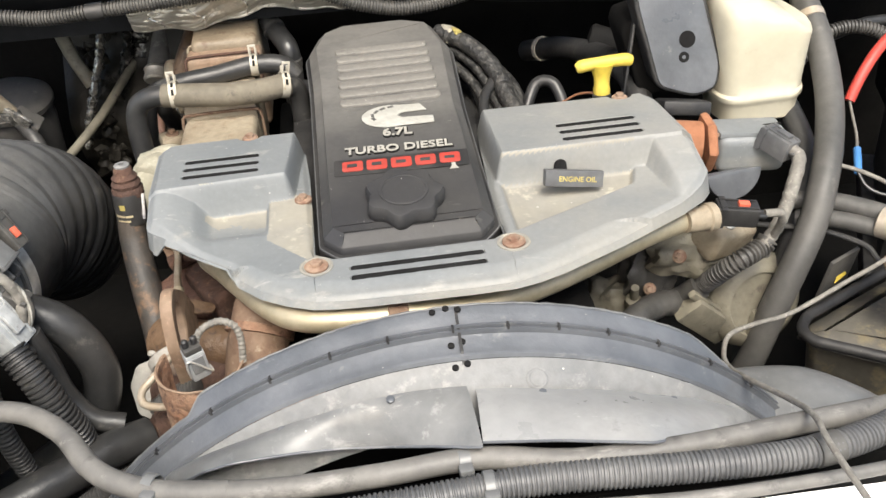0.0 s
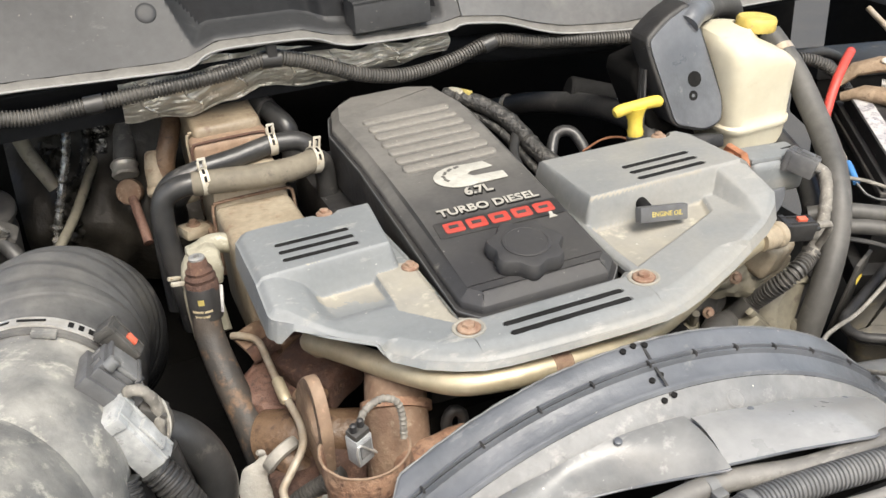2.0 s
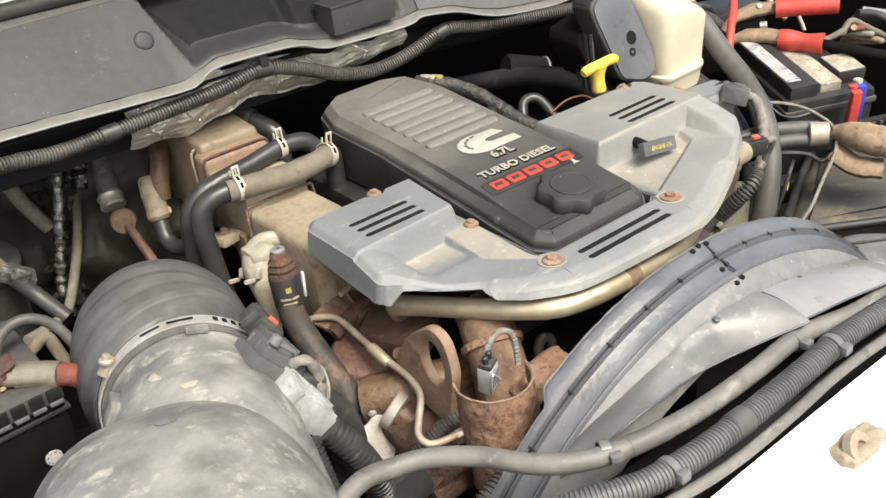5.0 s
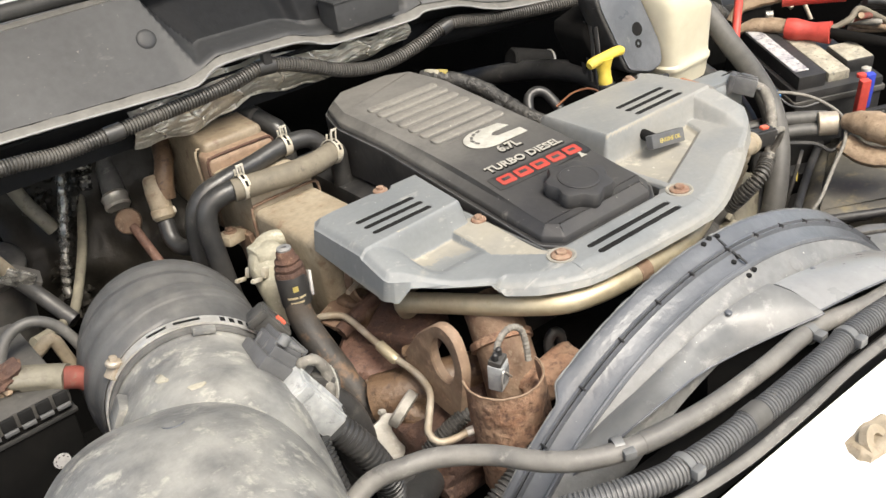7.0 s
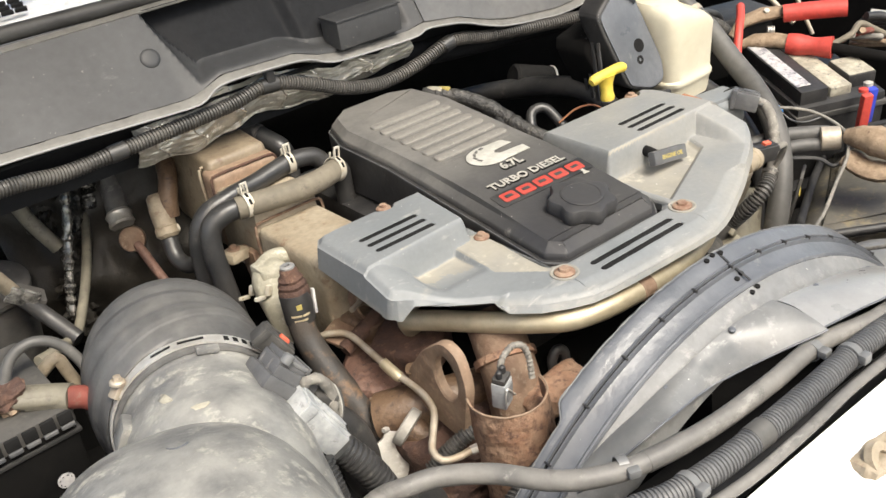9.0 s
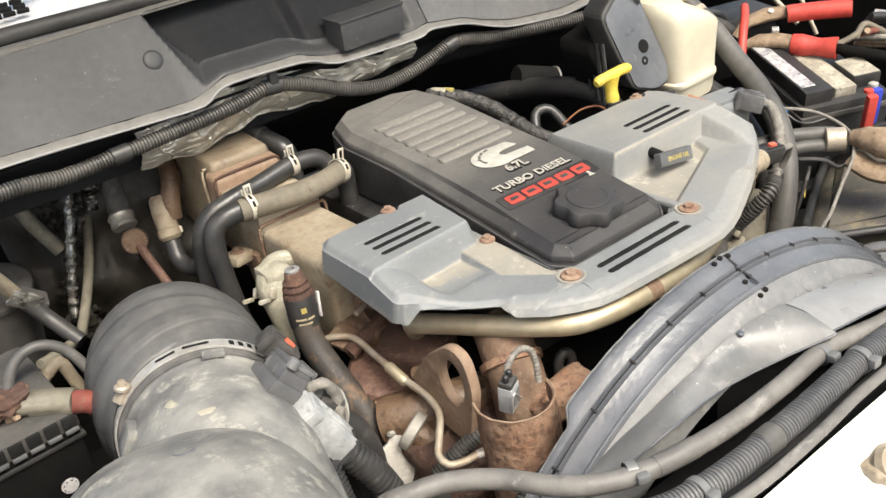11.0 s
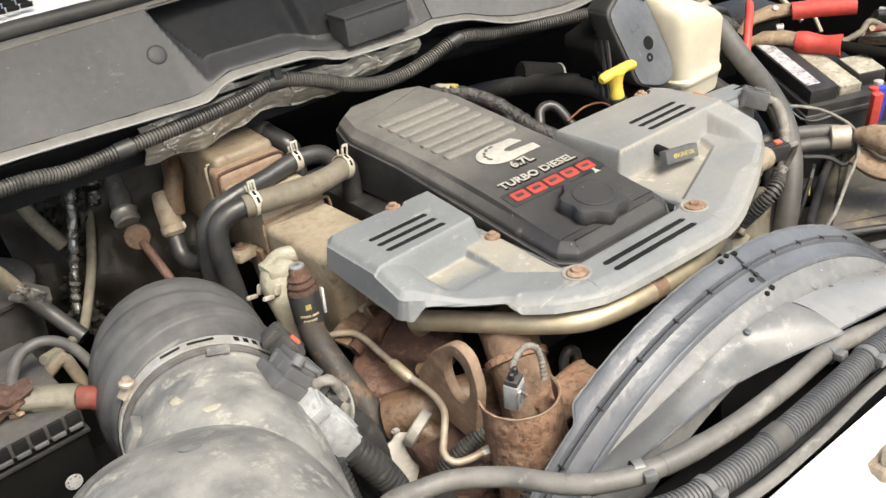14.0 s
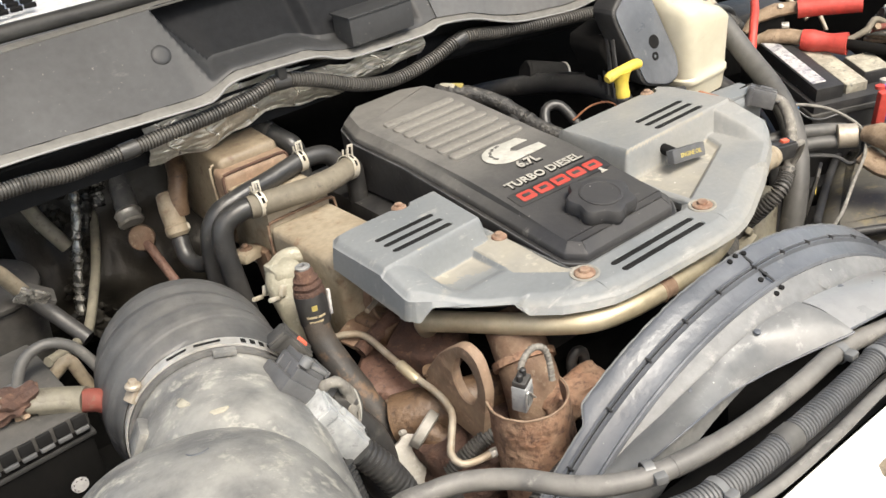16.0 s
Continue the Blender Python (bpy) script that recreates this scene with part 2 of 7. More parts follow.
    "red_paint": mat("red_lettering_paint", (0.40, 0.045, 0.032), (0.31, 0.05, 0.038), rough=0.5, scale=60),
    "red_plastic": mat("red_grip_plastic", (0.52, 0.06, 0.045), (0.42, 0.05, 0.038), (0.34, 0.06, 0.05), rough=0.45, scale=25),
    "red_dull": mat("dull_red_insulation", (0.19, 0.045, 0.032), (0.14, 0.038, 0.028), (0.13, 0.08, 0.06), rough=0.65, scale=30),
    "orange": mat("orange_lock_tab", (0.68, 0.13, 0.075), (0.58, 0.12, 0.07), rough=0.5, scale=60),
    "blue": mat("blue_plastic", (0.03, 0.06, 0.5), (0.03, 0.05, 0.38), rough=0.4, scale=40),
    "blue_light": mat("light_blue_crimp", (0.06, 0.22, 0.50), (0.05, 0.17, 0.40), rough=0.4, scale=40),
    "shiny_wrap": mat("crumpled_shiny_wrap", (0.016, 0.015, 0.013), (0.035, 0.033, 0.029), (0.45, 0.43, 0.38), rough=0.14, metal=0.25, scale=26, fine=60, bump=1.0, patches=0.60),
    "tape": mat("frayed_black_tape", (0.018, 0.018, 0.018), (0.04, 0.039, 0.037), (0.11, 0.105, 0.095), rough=0.34, scale=45, fine=160, bump=0.9, patches=0.58),
    "badge": mat("silver_badge", (0.42, 0.415, 0.38), (0.36, 0.355, 0.32), (0.30, 0.29, 0.26), rough=0.4, scale=50),
    "white_paint_text": mat("worn_white_lettering", (0.40, 0.385, 0.34), (0.27, 0.262, 0.235), rough=0.6, scale=70),
    "gold_text": mat("gold_print", (0.46, 0.38, 0.12), (0.36, 0.29, 0.09), rough=0.5, scale=60),
    "label_white": mat("creased_paper_label", (0.48, 0.47, 0.455), (0.33, 0.325, 0.34), (0.13, 0.125, 0.15), rough=0.45, scale=38, patches=0.56),
    "plug_grey": mat("grey_connector_plastic", (0.30, 0.315, 0.32), (0.4, 0.41, 0.41), (0.2, 0.2, 0.2), rough=0.45, scale=40),
    "wire": mat("wrapped_wire", (0.14, 0.13, 0.115), (0.22, 0.21, 0.185), (0.32, 0.3, 0.27), rough=0.65, scale=60, bump=0.5),
    "brown_clamp": mat("rusty_brown_clamp_steel", (0.20, 0.14, 0.09), (0.28, 0.21, 0.145), (0.12, 0.075, 0.05), rough=0.7, scale=35, bump=0.5),
    "terminal": mat("corroded_lead", (0.42, 0.40, 0.36), (0.5, 0.48, 0.42), (0.36, 0.28, 0.18), rough=0.6, metal=0.2, scale=40, bump=0.6),
    "case_brown": mat("grimy_olive_case_plastic", (0.062, 0.058, 0.049), (0.092, 0.085, 0.070), (0.155, 0.13, 0.082), rough=0.4, scale=11, patches=0.58, bump=0.12, scuff=((0.12, 0.112, 0.09), (14, 30, 30), 0.62)),
    "asphalt": mat("asphalt", (0.05, 0.05, 0.05), (0.065, 0.063, 0.06), rough=0.9, scale=3, fine=200),
}

# ---- geometry helpers ----
BASE = {}


def thing(name, at, label, category, group="", kind=""):
    e = new(name)
    e.location = at
    e.empty_display_size = 0.02
    tagged(e, label, category, group, kind)
    BASE[e.name] = Vector(at)
    return e


def part(name, bm, material, parent=None, label="", smooth=True):
    """One mesh object; the bmesh is in world metres."""
    top = parent
    while top is not None and top.parent is not None:
        top = top.parent
    if top is not None:
        bmesh.ops.translate(bm, verts=bm.verts, vec=-BASE[top.name])
    bmesh.ops.recalc_face_normals(bm, faces=bm.faces)
    me = bpy.data.meshes.new(name)
    bm.to_mesh(me)
    bm.free()
    me.materials.append(M[material])
    ob = new(name, me)
    if smooth:
        me.shade_smooth()
        me.set_sharp_from_angle(angle=radians(38))
    if parent is not None:
        ob.parent = parent
    if label:
        ob["label"] = label
    return ob


def solo(name, bm, material, at, label, category, kind="", group=""):
    """A thing that is one mesh, with its origin at its base."""
    bmesh.ops.translate(bm, verts=bm.verts, vec=-Vector(at))
    ob = part(name, bm, material)
    ob.location = at
    BASE[ob.name] = Vector(at)
    return tagged(ob, label, category, group, kind)


def join(*bms):
    out = bmesh.new()
    for b in bms:
        me = bpy.data.meshes.new("tmp")
        b.to_mesh(me)
        out.from_mesh(me)
        bpy.data.meshes.remove(me)
        b.free()
    return out


def catmull(pts, step=0.006):
    P = [Vector(p) for p in pts]
    P = [2 * P[0] - P[1]] + P + [2 * P[-1] - P[-2]]
    out = []
    for i in range(1, len(P) - 2):
        a, b, c, d = P[i - 1 : i + 3]
        n = max(2, int((c - b).length / step))
        for k in range(n):
            t = k / n
            out.append(0.5 * ((2 * b) + (c - a) * t + (2 * a - 5 * b + 4 * c - d) * t * t + (3 * b - a - 3 * c + d) * t**3))
    out.append(P[-2])
    return out


def sweep(path, radius, sides=14, caps=True, flat=1.0):
    """A tube along points; radius is a number or a function of the length run."""
    bm = bmesh.new()
    path = [Vector(p) for p in path]
    t0 = (path[1] - path[0]).normalized()
    up = Vector((0, 0, 1)) if abs(t0.z) < 0.9 else Vector((1, 0, 0))
    side = t0.cross(up).normalized()
    rings, run = [], 0.0
    for i, p in enumerate(path):
        t = (path[min(i + 1, len(path) - 1)] - path[max(i - 1, 0)]).normalized()
        side = (side - t * side.dot(t)).normalized()
        nor = side.cross(t)
        if i:
            run += (p - path[i - 1]).length
        r = radius(run) if callable(radius) else radius
        rings.append([bm.verts.new(p + (side * math.cos(a) + nor * math.sin(a) * flat) * r) for a in (2 * math.pi * k / sides for k in range(sides))])
    for a, b in zip(rings, rings[1:]):
        for k in range(sides):
            bm.faces.new((a[k], a[(k + 1) % sides], b[(k + 1) % sides], b[k]))
    if caps:
        bm.faces.new(rings[0][::-1])
        bm.faces.new(rings[-1])
    return bm


def tube(pts, radius, sides=14, step=0.006):
    return sweep(catmull(pts, step), radius, sides)


def ribbed(pts, r, pitch=0.0055, depth=0.13, sides=14):
    """Corrugated loom: the radius steps along the run."""
    return sweep(catmull(pts, pitch / 5), lambda s: r * (1 - depth * (1.6 if (s / pitch) % 1 > 0.55 else 0.0)), sides)


def lathe(profile, at, axis=(0, 0, 1), sides=28, lobes=0, lobe=0.0, ring=False):
    """Profile of (radius, height) turned about an axis; a ring stays open in the middle."""
    bm = bmesh.new()
    m = Matrix.Translation(at) @ Vector(axis).to_track_quat("Z", "Y").to_matrix().to_4x4()
    rings = []
    for r, h in profile:
        rings.append([bm.verts.new(m @ Vector((math.cos(a) * r * (1 + lobe * math.cos(lobes * a)), math.sin(a) * r * (1 + lobe * math.cos(lobes * a)), h))) for a in (2 * math.pi * k / sides for k in range(sides))])
    for a, b in zip(rings, rings[1:] + (rings[:1] if ring else [])):
        for k in range(sides):
            bm.faces.new((a[k], a[(k + 1) % sides], b[(k + 1) % sides], b[k]))
    if not ring:
        bm.faces.new(rings[0][::-1])
        bm.faces.new(rings[-1])
    return bm


def slab(size, m, bevel=0.003, seg=2, taper=1.0):
    """A rounded block of that size at the pose m; taper narrows its top."""
    bm = bmesh.new()
    bmesh.ops.create_cube(bm, size=1)
    for v in bm.verts:
        k = taper if v.co.z > 0 else 1
        v.co = Vector((v.co.x * size[0] * k, v.co.y * size[1] * k, v.co.z * size[2]))
    if bevel:
        bmesh.ops.bevel(bm, geom=bm.edges[:] + bm.verts[:], offset=bevel, segments=seg, affect="EDGES", profile=0.6)
    bmesh.ops.transform(bm, matrix=m, verts=bm.verts)
    return bm


def prism(outline, z0, z1, bevel=0.003, m=None, seg=2):
    bm = bmesh.new()
    lo = [bm.verts.new((x, y, z0)) for x, y in outline]
    hi = [bm.verts.new((x, y, z1)) for x, y in outline]
    bm.faces.new(lo[::-1])
    bm.faces.new(hi)
    for k in range(len(lo)):
        bm.faces.new((lo[k], lo[(k + 1) % len(lo)], hi[(k + 1) % len(lo)], hi[k]))
    bmesh.ops.recalc_face_normals(bm, faces=bm.faces)
    if bevel:
        bmesh.ops.bevel(bm, geom=bm.edges[:], offset=bevel, segments=seg, affect="EDGES", profile=0.6)
    if m is not None:
        bmesh.ops.transform(bm, matrix=m, verts=bm.verts)
    return bm


def round_poly(pts, r, n=5):
    """A polygon with rounded corners."""
    out = []
    P = [Vector((*p, 0)) for p in pts]
    for i, p in enumerate(P):
        a, b = P[i - 1] - p, P[(i + 1) % len(P)] - p
        d = min(r, a.length * 0.45, b.length * 0.45)
        s, e = p + a.normalized() * d, p + b.normalized() * d
        for k in range(n + 1):
            t = k / n
            q = s * (1 - t) ** 2 + p * 2 * t * (1 - t) + e * t * t
            out.append((q.x, q.y))
    return out


def inset(pts, d):
    """Pull a counter-clockwise outline inwards by d."""
    out = []
    for i in range(len(pts)):
        a, p, b = (Vector(pts[k % len(pts)]) for k in (i - 1, i, i + 1))
        t = ((p - a).normalized() + (b - p).normalized()).normalized()
        out.append((p.x - t.y * d, p.y + t.x * d))
    return out


def rings_mesh(rings, cap_top=True, cap_bottom=False):
    bm = bmesh.new()
    vs = [[bm.verts.new(p) for p in r] for r in rings]
    n = len(vs[0])
    for a, b in zip(vs, vs[1:]):
        for k in range(n):
            bm.faces.new((a[k], a[(k + 1) % n], b[(k + 1) % n], b[k]))
    if cap_top:
        bm.faces.new(vs[-1])
    if cap_bottom:
        bm.faces.new(vs[0][::-1])
    return bm


def sheet(fn, nu, nv):
    """A grid of points fn(u, v)."""
    bm = bmesh.new()
    g = [[bm.verts.new(fn(i / nu, j / nv)) for j in range(nv + 1)] for i in range(nu + 1)]
    for i in range(nu):
        for j in range(nv):
            bm.faces.new((g[i][j], g[i + 1][j], g[i + 1][j + 1], g[i][j + 1]))
    return bm


def thick(bm, t):
    """Give an open sheet a thickness t, downwards from its face."""
    bmesh.ops.recalc_face_normals(bm, faces=bm.faces)
    bm.normal_update()
    rim = [(e.verts[0], e.verts[1]) for e in bm.edges if e.is_boundary]
    faces = bm.faces[:]
    up = sum(f.normal.z * f.calc_area() for f in faces)
    s = -t if up >= 0 else t
    twin = {v: bm.verts.new(v.co + v.normal * s) for v in bm.verts[:]}
    for f in faces:
        bm.faces.new([twin[v] for v in reversed(f.verts)])
    for a, b in rim:
        bm.faces.new((a, b, twin[b], twin[a]))
    return bm


def bolt(at, r, h, axis=(0, 0, 1), washer=True):
    """Hex head on a flanged washer."""
    m = Matrix.Translation(at) @ Vector(axis).to_track_quat("Z", "Y").to_matrix().to_4x4()
    head = prism([(r * 0.55 * math.cos(a), r * 0.55 * math.sin(a)) for a in (k * math.pi / 3 for k in range(6))], 0, h, r * 0.08, m)
    if not washer:
        return head
    return join(head, lathe([(r * 0.3, -0.002), (r, -0.002), (r, 0.0012), (r * 0.8, 0.003), (r * 0.5, 0.003)], at, axis, 20))


def lettering(text, size, m, depth=0.0008, wide=1.0, bold=0.0):
    """Raised letters in the built-in font, centred."""
    cu = bpy.data.curves.new("letters", "FONT")
    cu.body, cu.size, cu.extrude, cu.align_x = text, size, depth, "CENTER"
    cu.resolution_u, cu.offset = 3, size * bold
    ob = bpy.data.objects.new("letters", cu)
    scene.collection.objects.link(ob)
    me = bpy.data.meshes.new_from_object(ob)
    bpy.data.objects.remove(ob)
    bm = bmesh.new()
    bm.from_mesh(me)
    bmesh.ops.transform(bm, matrix=m @ Matrix.Diagonal((wide, 1, 1, 1)), verts=bm.verts)
    return bm


def interp(x, xs, ys):
    return float(np.interp(x, xs, ys))


def smooth(a, b, x):
    t = min(1.0, max(0.0, (x - a) / (b - a)))
    return t * t * (3 - 2 * t)


def spring_clamp(at, axis, r, label):
    """Constant-tension band with a slotted loop tab and a pair of short ears."""
    e = thing("hose_clamp", at, label, "hose clamp")
    ax = Vector(axis).normalized()
    part("band", lathe([(r + 0.0004, -0.006), (r + 0.0018, -0.006), (r + 0.0018, 0.006), (r + 0.0004, 0.006)], at, axis, 32, ring=True), "clip_white", e)
    up = (Vector((0, 0, 1)) - ax * ax.z).normalized()
    fwd = up.cross(ax)
    fr = Matrix((ax, fwd, up)).transposed().to_4x4()
    base = Vector(at) + up * (r + 0.001)
    for s in (-1, 1):
        part("loop_side", slab((0.0028, 0.0022, 0.019), Matrix.Translation(base + up * 0.008 + ax * 0.0048 * s - fwd * 0.005) @ fr, 0.0008), "clip_white", e)
        part("ear", slab((0.0034, 0.0022, 0.010), Matrix.Translation(base + up * 0.004 + ax * 0.0045 * s + fwd * 0.006) @ fr, 0.0008), "clip_white", e)
    part("loop_end", slab((0.0124, 0.0026, 0.004), Matrix.Translation(base + up * 0.017 - fwd * 0.005) @ fr, 0.0008), "clip_white", e)
    # the band's long window
    for d in (25, 60):
        a = radians(d)
        q = Vector(at) + (up * math.cos(a) - fwd * math.sin(a)) * (r + 0.0019)
        m = Matrix((ax, up.cross(ax) * math.cos(a) + up * math.sin(a), up * math.cos(a) - fwd * math.sin(a))).transposed().to_4x4()
        part("window", slab((0.004, 0.009, 0.0006), Matrix.Translation(q) @ m, 0.0001), "slot_black", e)
    return e

# ---- the setting: ground, bay walls, cowl ----
tagged(solo("ground", sheet(lambda u, v: ((u - 0.5) * 400, (v - 0.5) * 400, -1.05), 4, 4), "asphalt", (0, 0, -1.05), "grey asphalt ground under the parked truck", "ground"), kind="structure")
tagged(solo("firewall", slab((2.2, 0.03, 1.18), pose(0.1, 1.02, -0.46), 0.004), "deep_black", (0.1, 1.02, -1.05), "near-black firewall behind the engine", "firewall"), kind="structure")
tagged(solo("bay_floor", slab((2.2, 1.7, 0.03), pose(0.1, 0.3, -0.62), 0.004), "deep_black", (0.1, 0.3, -0.64), "near-black floor of the engine bay", "bay floor"), kind="structure")
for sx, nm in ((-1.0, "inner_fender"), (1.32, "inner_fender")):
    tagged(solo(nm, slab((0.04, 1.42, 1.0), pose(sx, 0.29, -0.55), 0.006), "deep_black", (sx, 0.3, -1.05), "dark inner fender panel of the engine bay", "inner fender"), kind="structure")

# Raised hood, never in view; placed to shade the cowl and bay.
tagged(solo("open_hood", slab((1.7, 1.2, 0.03), pose(0.1, 0.47, 0.87, -55), 0.01), "deep_black", (0.1, 0.8, 0.36), "unseen raised hood above the engine, added to shade the bay", "hood"), kind="structure")

# white front end ahead of the radiator
fe = thing("body_nose", (0.1, -0.6, -0.6), "glossy white painted front panel ahead of the radiator", "body panel")
part("top_skin", thick(sheet(lambda u, v: (-0.9 + 2.0 * u, -0.352 - 0.5 * v, -0.082 - 0.03 * smooth(0.0, 0.08, v) - 0.05 * v * v - 0.10 * smooth(0.55, 1.0, v) - 0.12 * (2 * u - 1.02) ** 2 * 0.5), 40, 26), 0.006), "white_paint", fe)
part("front_skin", slab((2.0, 0.02, 0.80), pose(0.1, -0.85, -0.65), 0.006), "white_paint", fe)

# engine block under the covers
blk = thing("engine_block", (0.0, 0.3, -0.6), "grimy dark cast-iron engine block", "engine block")
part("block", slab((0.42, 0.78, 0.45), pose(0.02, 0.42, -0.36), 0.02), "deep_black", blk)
part("head", slab((0.30, 0.62, 0.10), pose(0.0, 0.36, -0.09), 0.015), "black_plastic", blk)

# radiator core behind the flaps
rad = thing("radiator", (0.0, -0.27, -0.6), "dark radiator core below the front hoses", "radiator")
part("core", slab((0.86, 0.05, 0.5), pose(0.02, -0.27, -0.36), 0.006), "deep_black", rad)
part("top_tank", slab((0.88, 0.07, 0.04), pose(0.02, -0.272, -0.145), 0.012), "black_plastic", rad)

# ---- fan shroud ----
SC = Vector((0.012, 0.0, -0.50))
SR = 0.50


def ring_point(x, y, dr):
    """A point on the shroud's arc above x, dr outwards."""
    dx = x - SC.x
    k = SR + dr
    return Vector((SC.x + dx * k / SR, y, SC.z + math.sqrt(max(0.0, SR * SR - dx * dx)) * k / SR))


def arc_sheet(profile, x0, x1, n=90):
    return sheet(lambda u, v: ring_point(x0 + (x1 - x0) * u, *[interp(v * (len(profile) - 1), range(len(profile)), [q[k] for q in profile]) for k in (0, 1)]), n, (len(profile) - 1))


shroud = thing("fan_shroud", (0.02, -0.15, -0.5), "weathered grey plastic fan shroud arching over the fan", "fan shroud")
rimprof = [(-0.112, -0.034), (-0.119, -0.010), (-0.1205, 0.004), (-0.1225, 0.0098), (-0.1255, 0.0112), (-0.130, 0.0105), (-0.1465, 0.0015)]


def cut_back(x):
    """The rear flange narrows in an S past its left shoulder and tapers out on the right."""
    return 1 - 0.62 * smooth(-0.243, -0.264, x) if x < -0.2 else 1 - 0.9 * smooth(0.275, 0.338, x)


def flange_point(x, y, dr):
    f = cut_back(x)
    return ring_point(x, -0.1465 + (y + 0.1465) * f, 0.0015 + (dr - 0.0015) * f)


part("rear_flange", thick(sheet(lambda u, v: flange_point(-0.36 + 0.69 * u, *[interp(v * 6, range(7), [q[k] for q in rimprof]) for k in (0, 1)]), 140, 12), 0.003), "shroud", shroud)
part("pale_edge", sweep([flange_point(-0.355 + 0.68 * k / 170, -0.1225 + 0.0012 * noise.noise(Vector((k * 0.31, 0, 0))), 0.0104 + 0.0008 * noise.noise(Vector((k * 0.6, 3, 0)))) for k in range(171)], lambda s: 0.0011 + 0.0009 * noise.noise(Vector((s * 60, 0, 7))), 6), "flap", shroud, "pale chipped edge")
part("seam_ridge", thick(arc_sheet([(-0.1475, -0.004), (-0.1475, 0.0045), (-0.1505, 0.0045), (-0.1505, 0.0), (-0.1535, 0.0), (-0.1535, 0.0025), (-0.1558, 0.0025), (-0.1558, -0.006)], -0.385, 0.42, 110), 0.0012), "shroud", shroud, "dark double seam ridge")
part("seam_groove", thick(arc_sheet([(-0.1507, 0.0005), (-0.1533, 0.0005)], -0.385, 0.42, 110), 0.0006), "slot_black", shroud, "dark groove in the seam")
part("front_ring", thick(arc_sheet([(-0.1565, -0.003), (-0.168, -0.010), (-0.176, -0.012), (-0.179, -0.009), (-0.1815, -0.010), (-0.183, -0.014)], -0.385, 0.42, 110), 0.003), "shroud", shroud)
part("inner_lip", thick(arc_sheet([(-0.1832, -0.0145), (-0.188, -0.020), (-0.194, -0.024), (-0.205, -0.033), (-0.216, -0.045), (-0.222, -0.07)], -0.37, 0.40, 100), 0.003), "shroud_pale", shroud, "chalky pale inner lip")
for x in (-0.30, -0.235, -0.169, -0.105, -0.045, 0.022, 0.079, 0.132, 0.185, 0.24, 0.30, 0.35):
    p = ring_point(x, -0.152, 0.003)
    part("clip", slab((0.0028, 0.009, 0.005), Matrix.Translation(p) @ pose(0, 0, 0, 0, math.degrees(math.asin((x - SC.x) / SR)), 0), 0.001), "black_plastic", shroud, "small black clip")
for x in (-0.115, 0.105):
    part("ring_mark", lathe([(0.0075, 0.0), (0.0085, 0.0005), (0.0105, 0.0005), (0.0115, 0.0)], ring_point(x, -0.200, -0.0285), (0.9 * (x - SC.x) / SR, -0.55, 0.8), 20, ring=True), "shroud_pale", shroud)
for x, y, dr in ((0.004, -0.131, 0.0115), (0.018, -0.128, 0.012), (0.030, -0.131, 0.0115), (0.018, -0.166, -0.0075), (0.019, -0.188, -0.0185), (0.03, -0.163, -0.006), (0.032, -0.186, -0.0165)):
    part("hole", lathe([(0.0035, -0.001), (0.0035, 0.0012), (0.0015, 0.0016)], ring_point(x, y, dr), (0, -0.25, 1), 12), "slot_black", shroud, "dark rivet hole")
part("joint_seam", thick(sheet(lambda u, v: ring_point(0.0265 + 0.003 * v, -0.127 - 0.064 * u, interp(u, [0, 0.3, 0.45, 0.8, 1], [0.0125, 0.004, 0.0, -0.008, -0.024])), 16, 1), 0.0012), "black_plastic", shroud, "dark joint between the shroud halves")

# each edge as x, y and height
FLAP_L_REAR = ([-0.30, -0.198, -0.125, -0.044, 0.030], [-0.172, -0.196, -0.204, -0.205, -0.211], None)
FLAP_L_FRONT = ([-0.30, -0.27, -0.244, -0.214, -0.188, -0.15, -0.108, -0.06, -0.02, 0.022], [-0.186, -0.220, -0.234, -0.241, -0.240, -0.233, -0.228, -0.236, -0.258, -0.284], [-0.137, -0.092, -0.069, -0.056, -0.056, -0.062, -0.069, -0.068, -0.054, -0.038])
FLAP_R_REAR = ([0.034, 0.112, 0.215, 0.308, 0.365], [-0.212, -0.218, -0.212, -0.190, -0.163], None)
FLAP_R_FRONT = ([0.034, 0.107, 0.193, 0.24, 0.30, 0.365], [-0.276, -0.287, -0.302, -0.278, -0.245, -0.170], [-0.036, -0.037, -0.042, -0.066, -0.105, -0.186])


def flap(rear, front, x0, x1, dz):
    def fn(u, v):
        x = x0 + (x1 - x0) * u
        yr, yf = interp(x, rear[0], rear[1]), interp(x, front[0], front[1])
        zr = min(-0.026, ring_point(x, 0, -0.030).z + 0.004)
        zf = interp(x, front[0], front[2])
        return (x + 0.004 * v * (1 if x1 < 0.1 else -1), yr + (yf - yr) * v, zr + (zf - zr) * v + 0.006 * math.sin(math.pi * v) + dz)
    return thick(sheet(fn, 48, 14), 0.002)


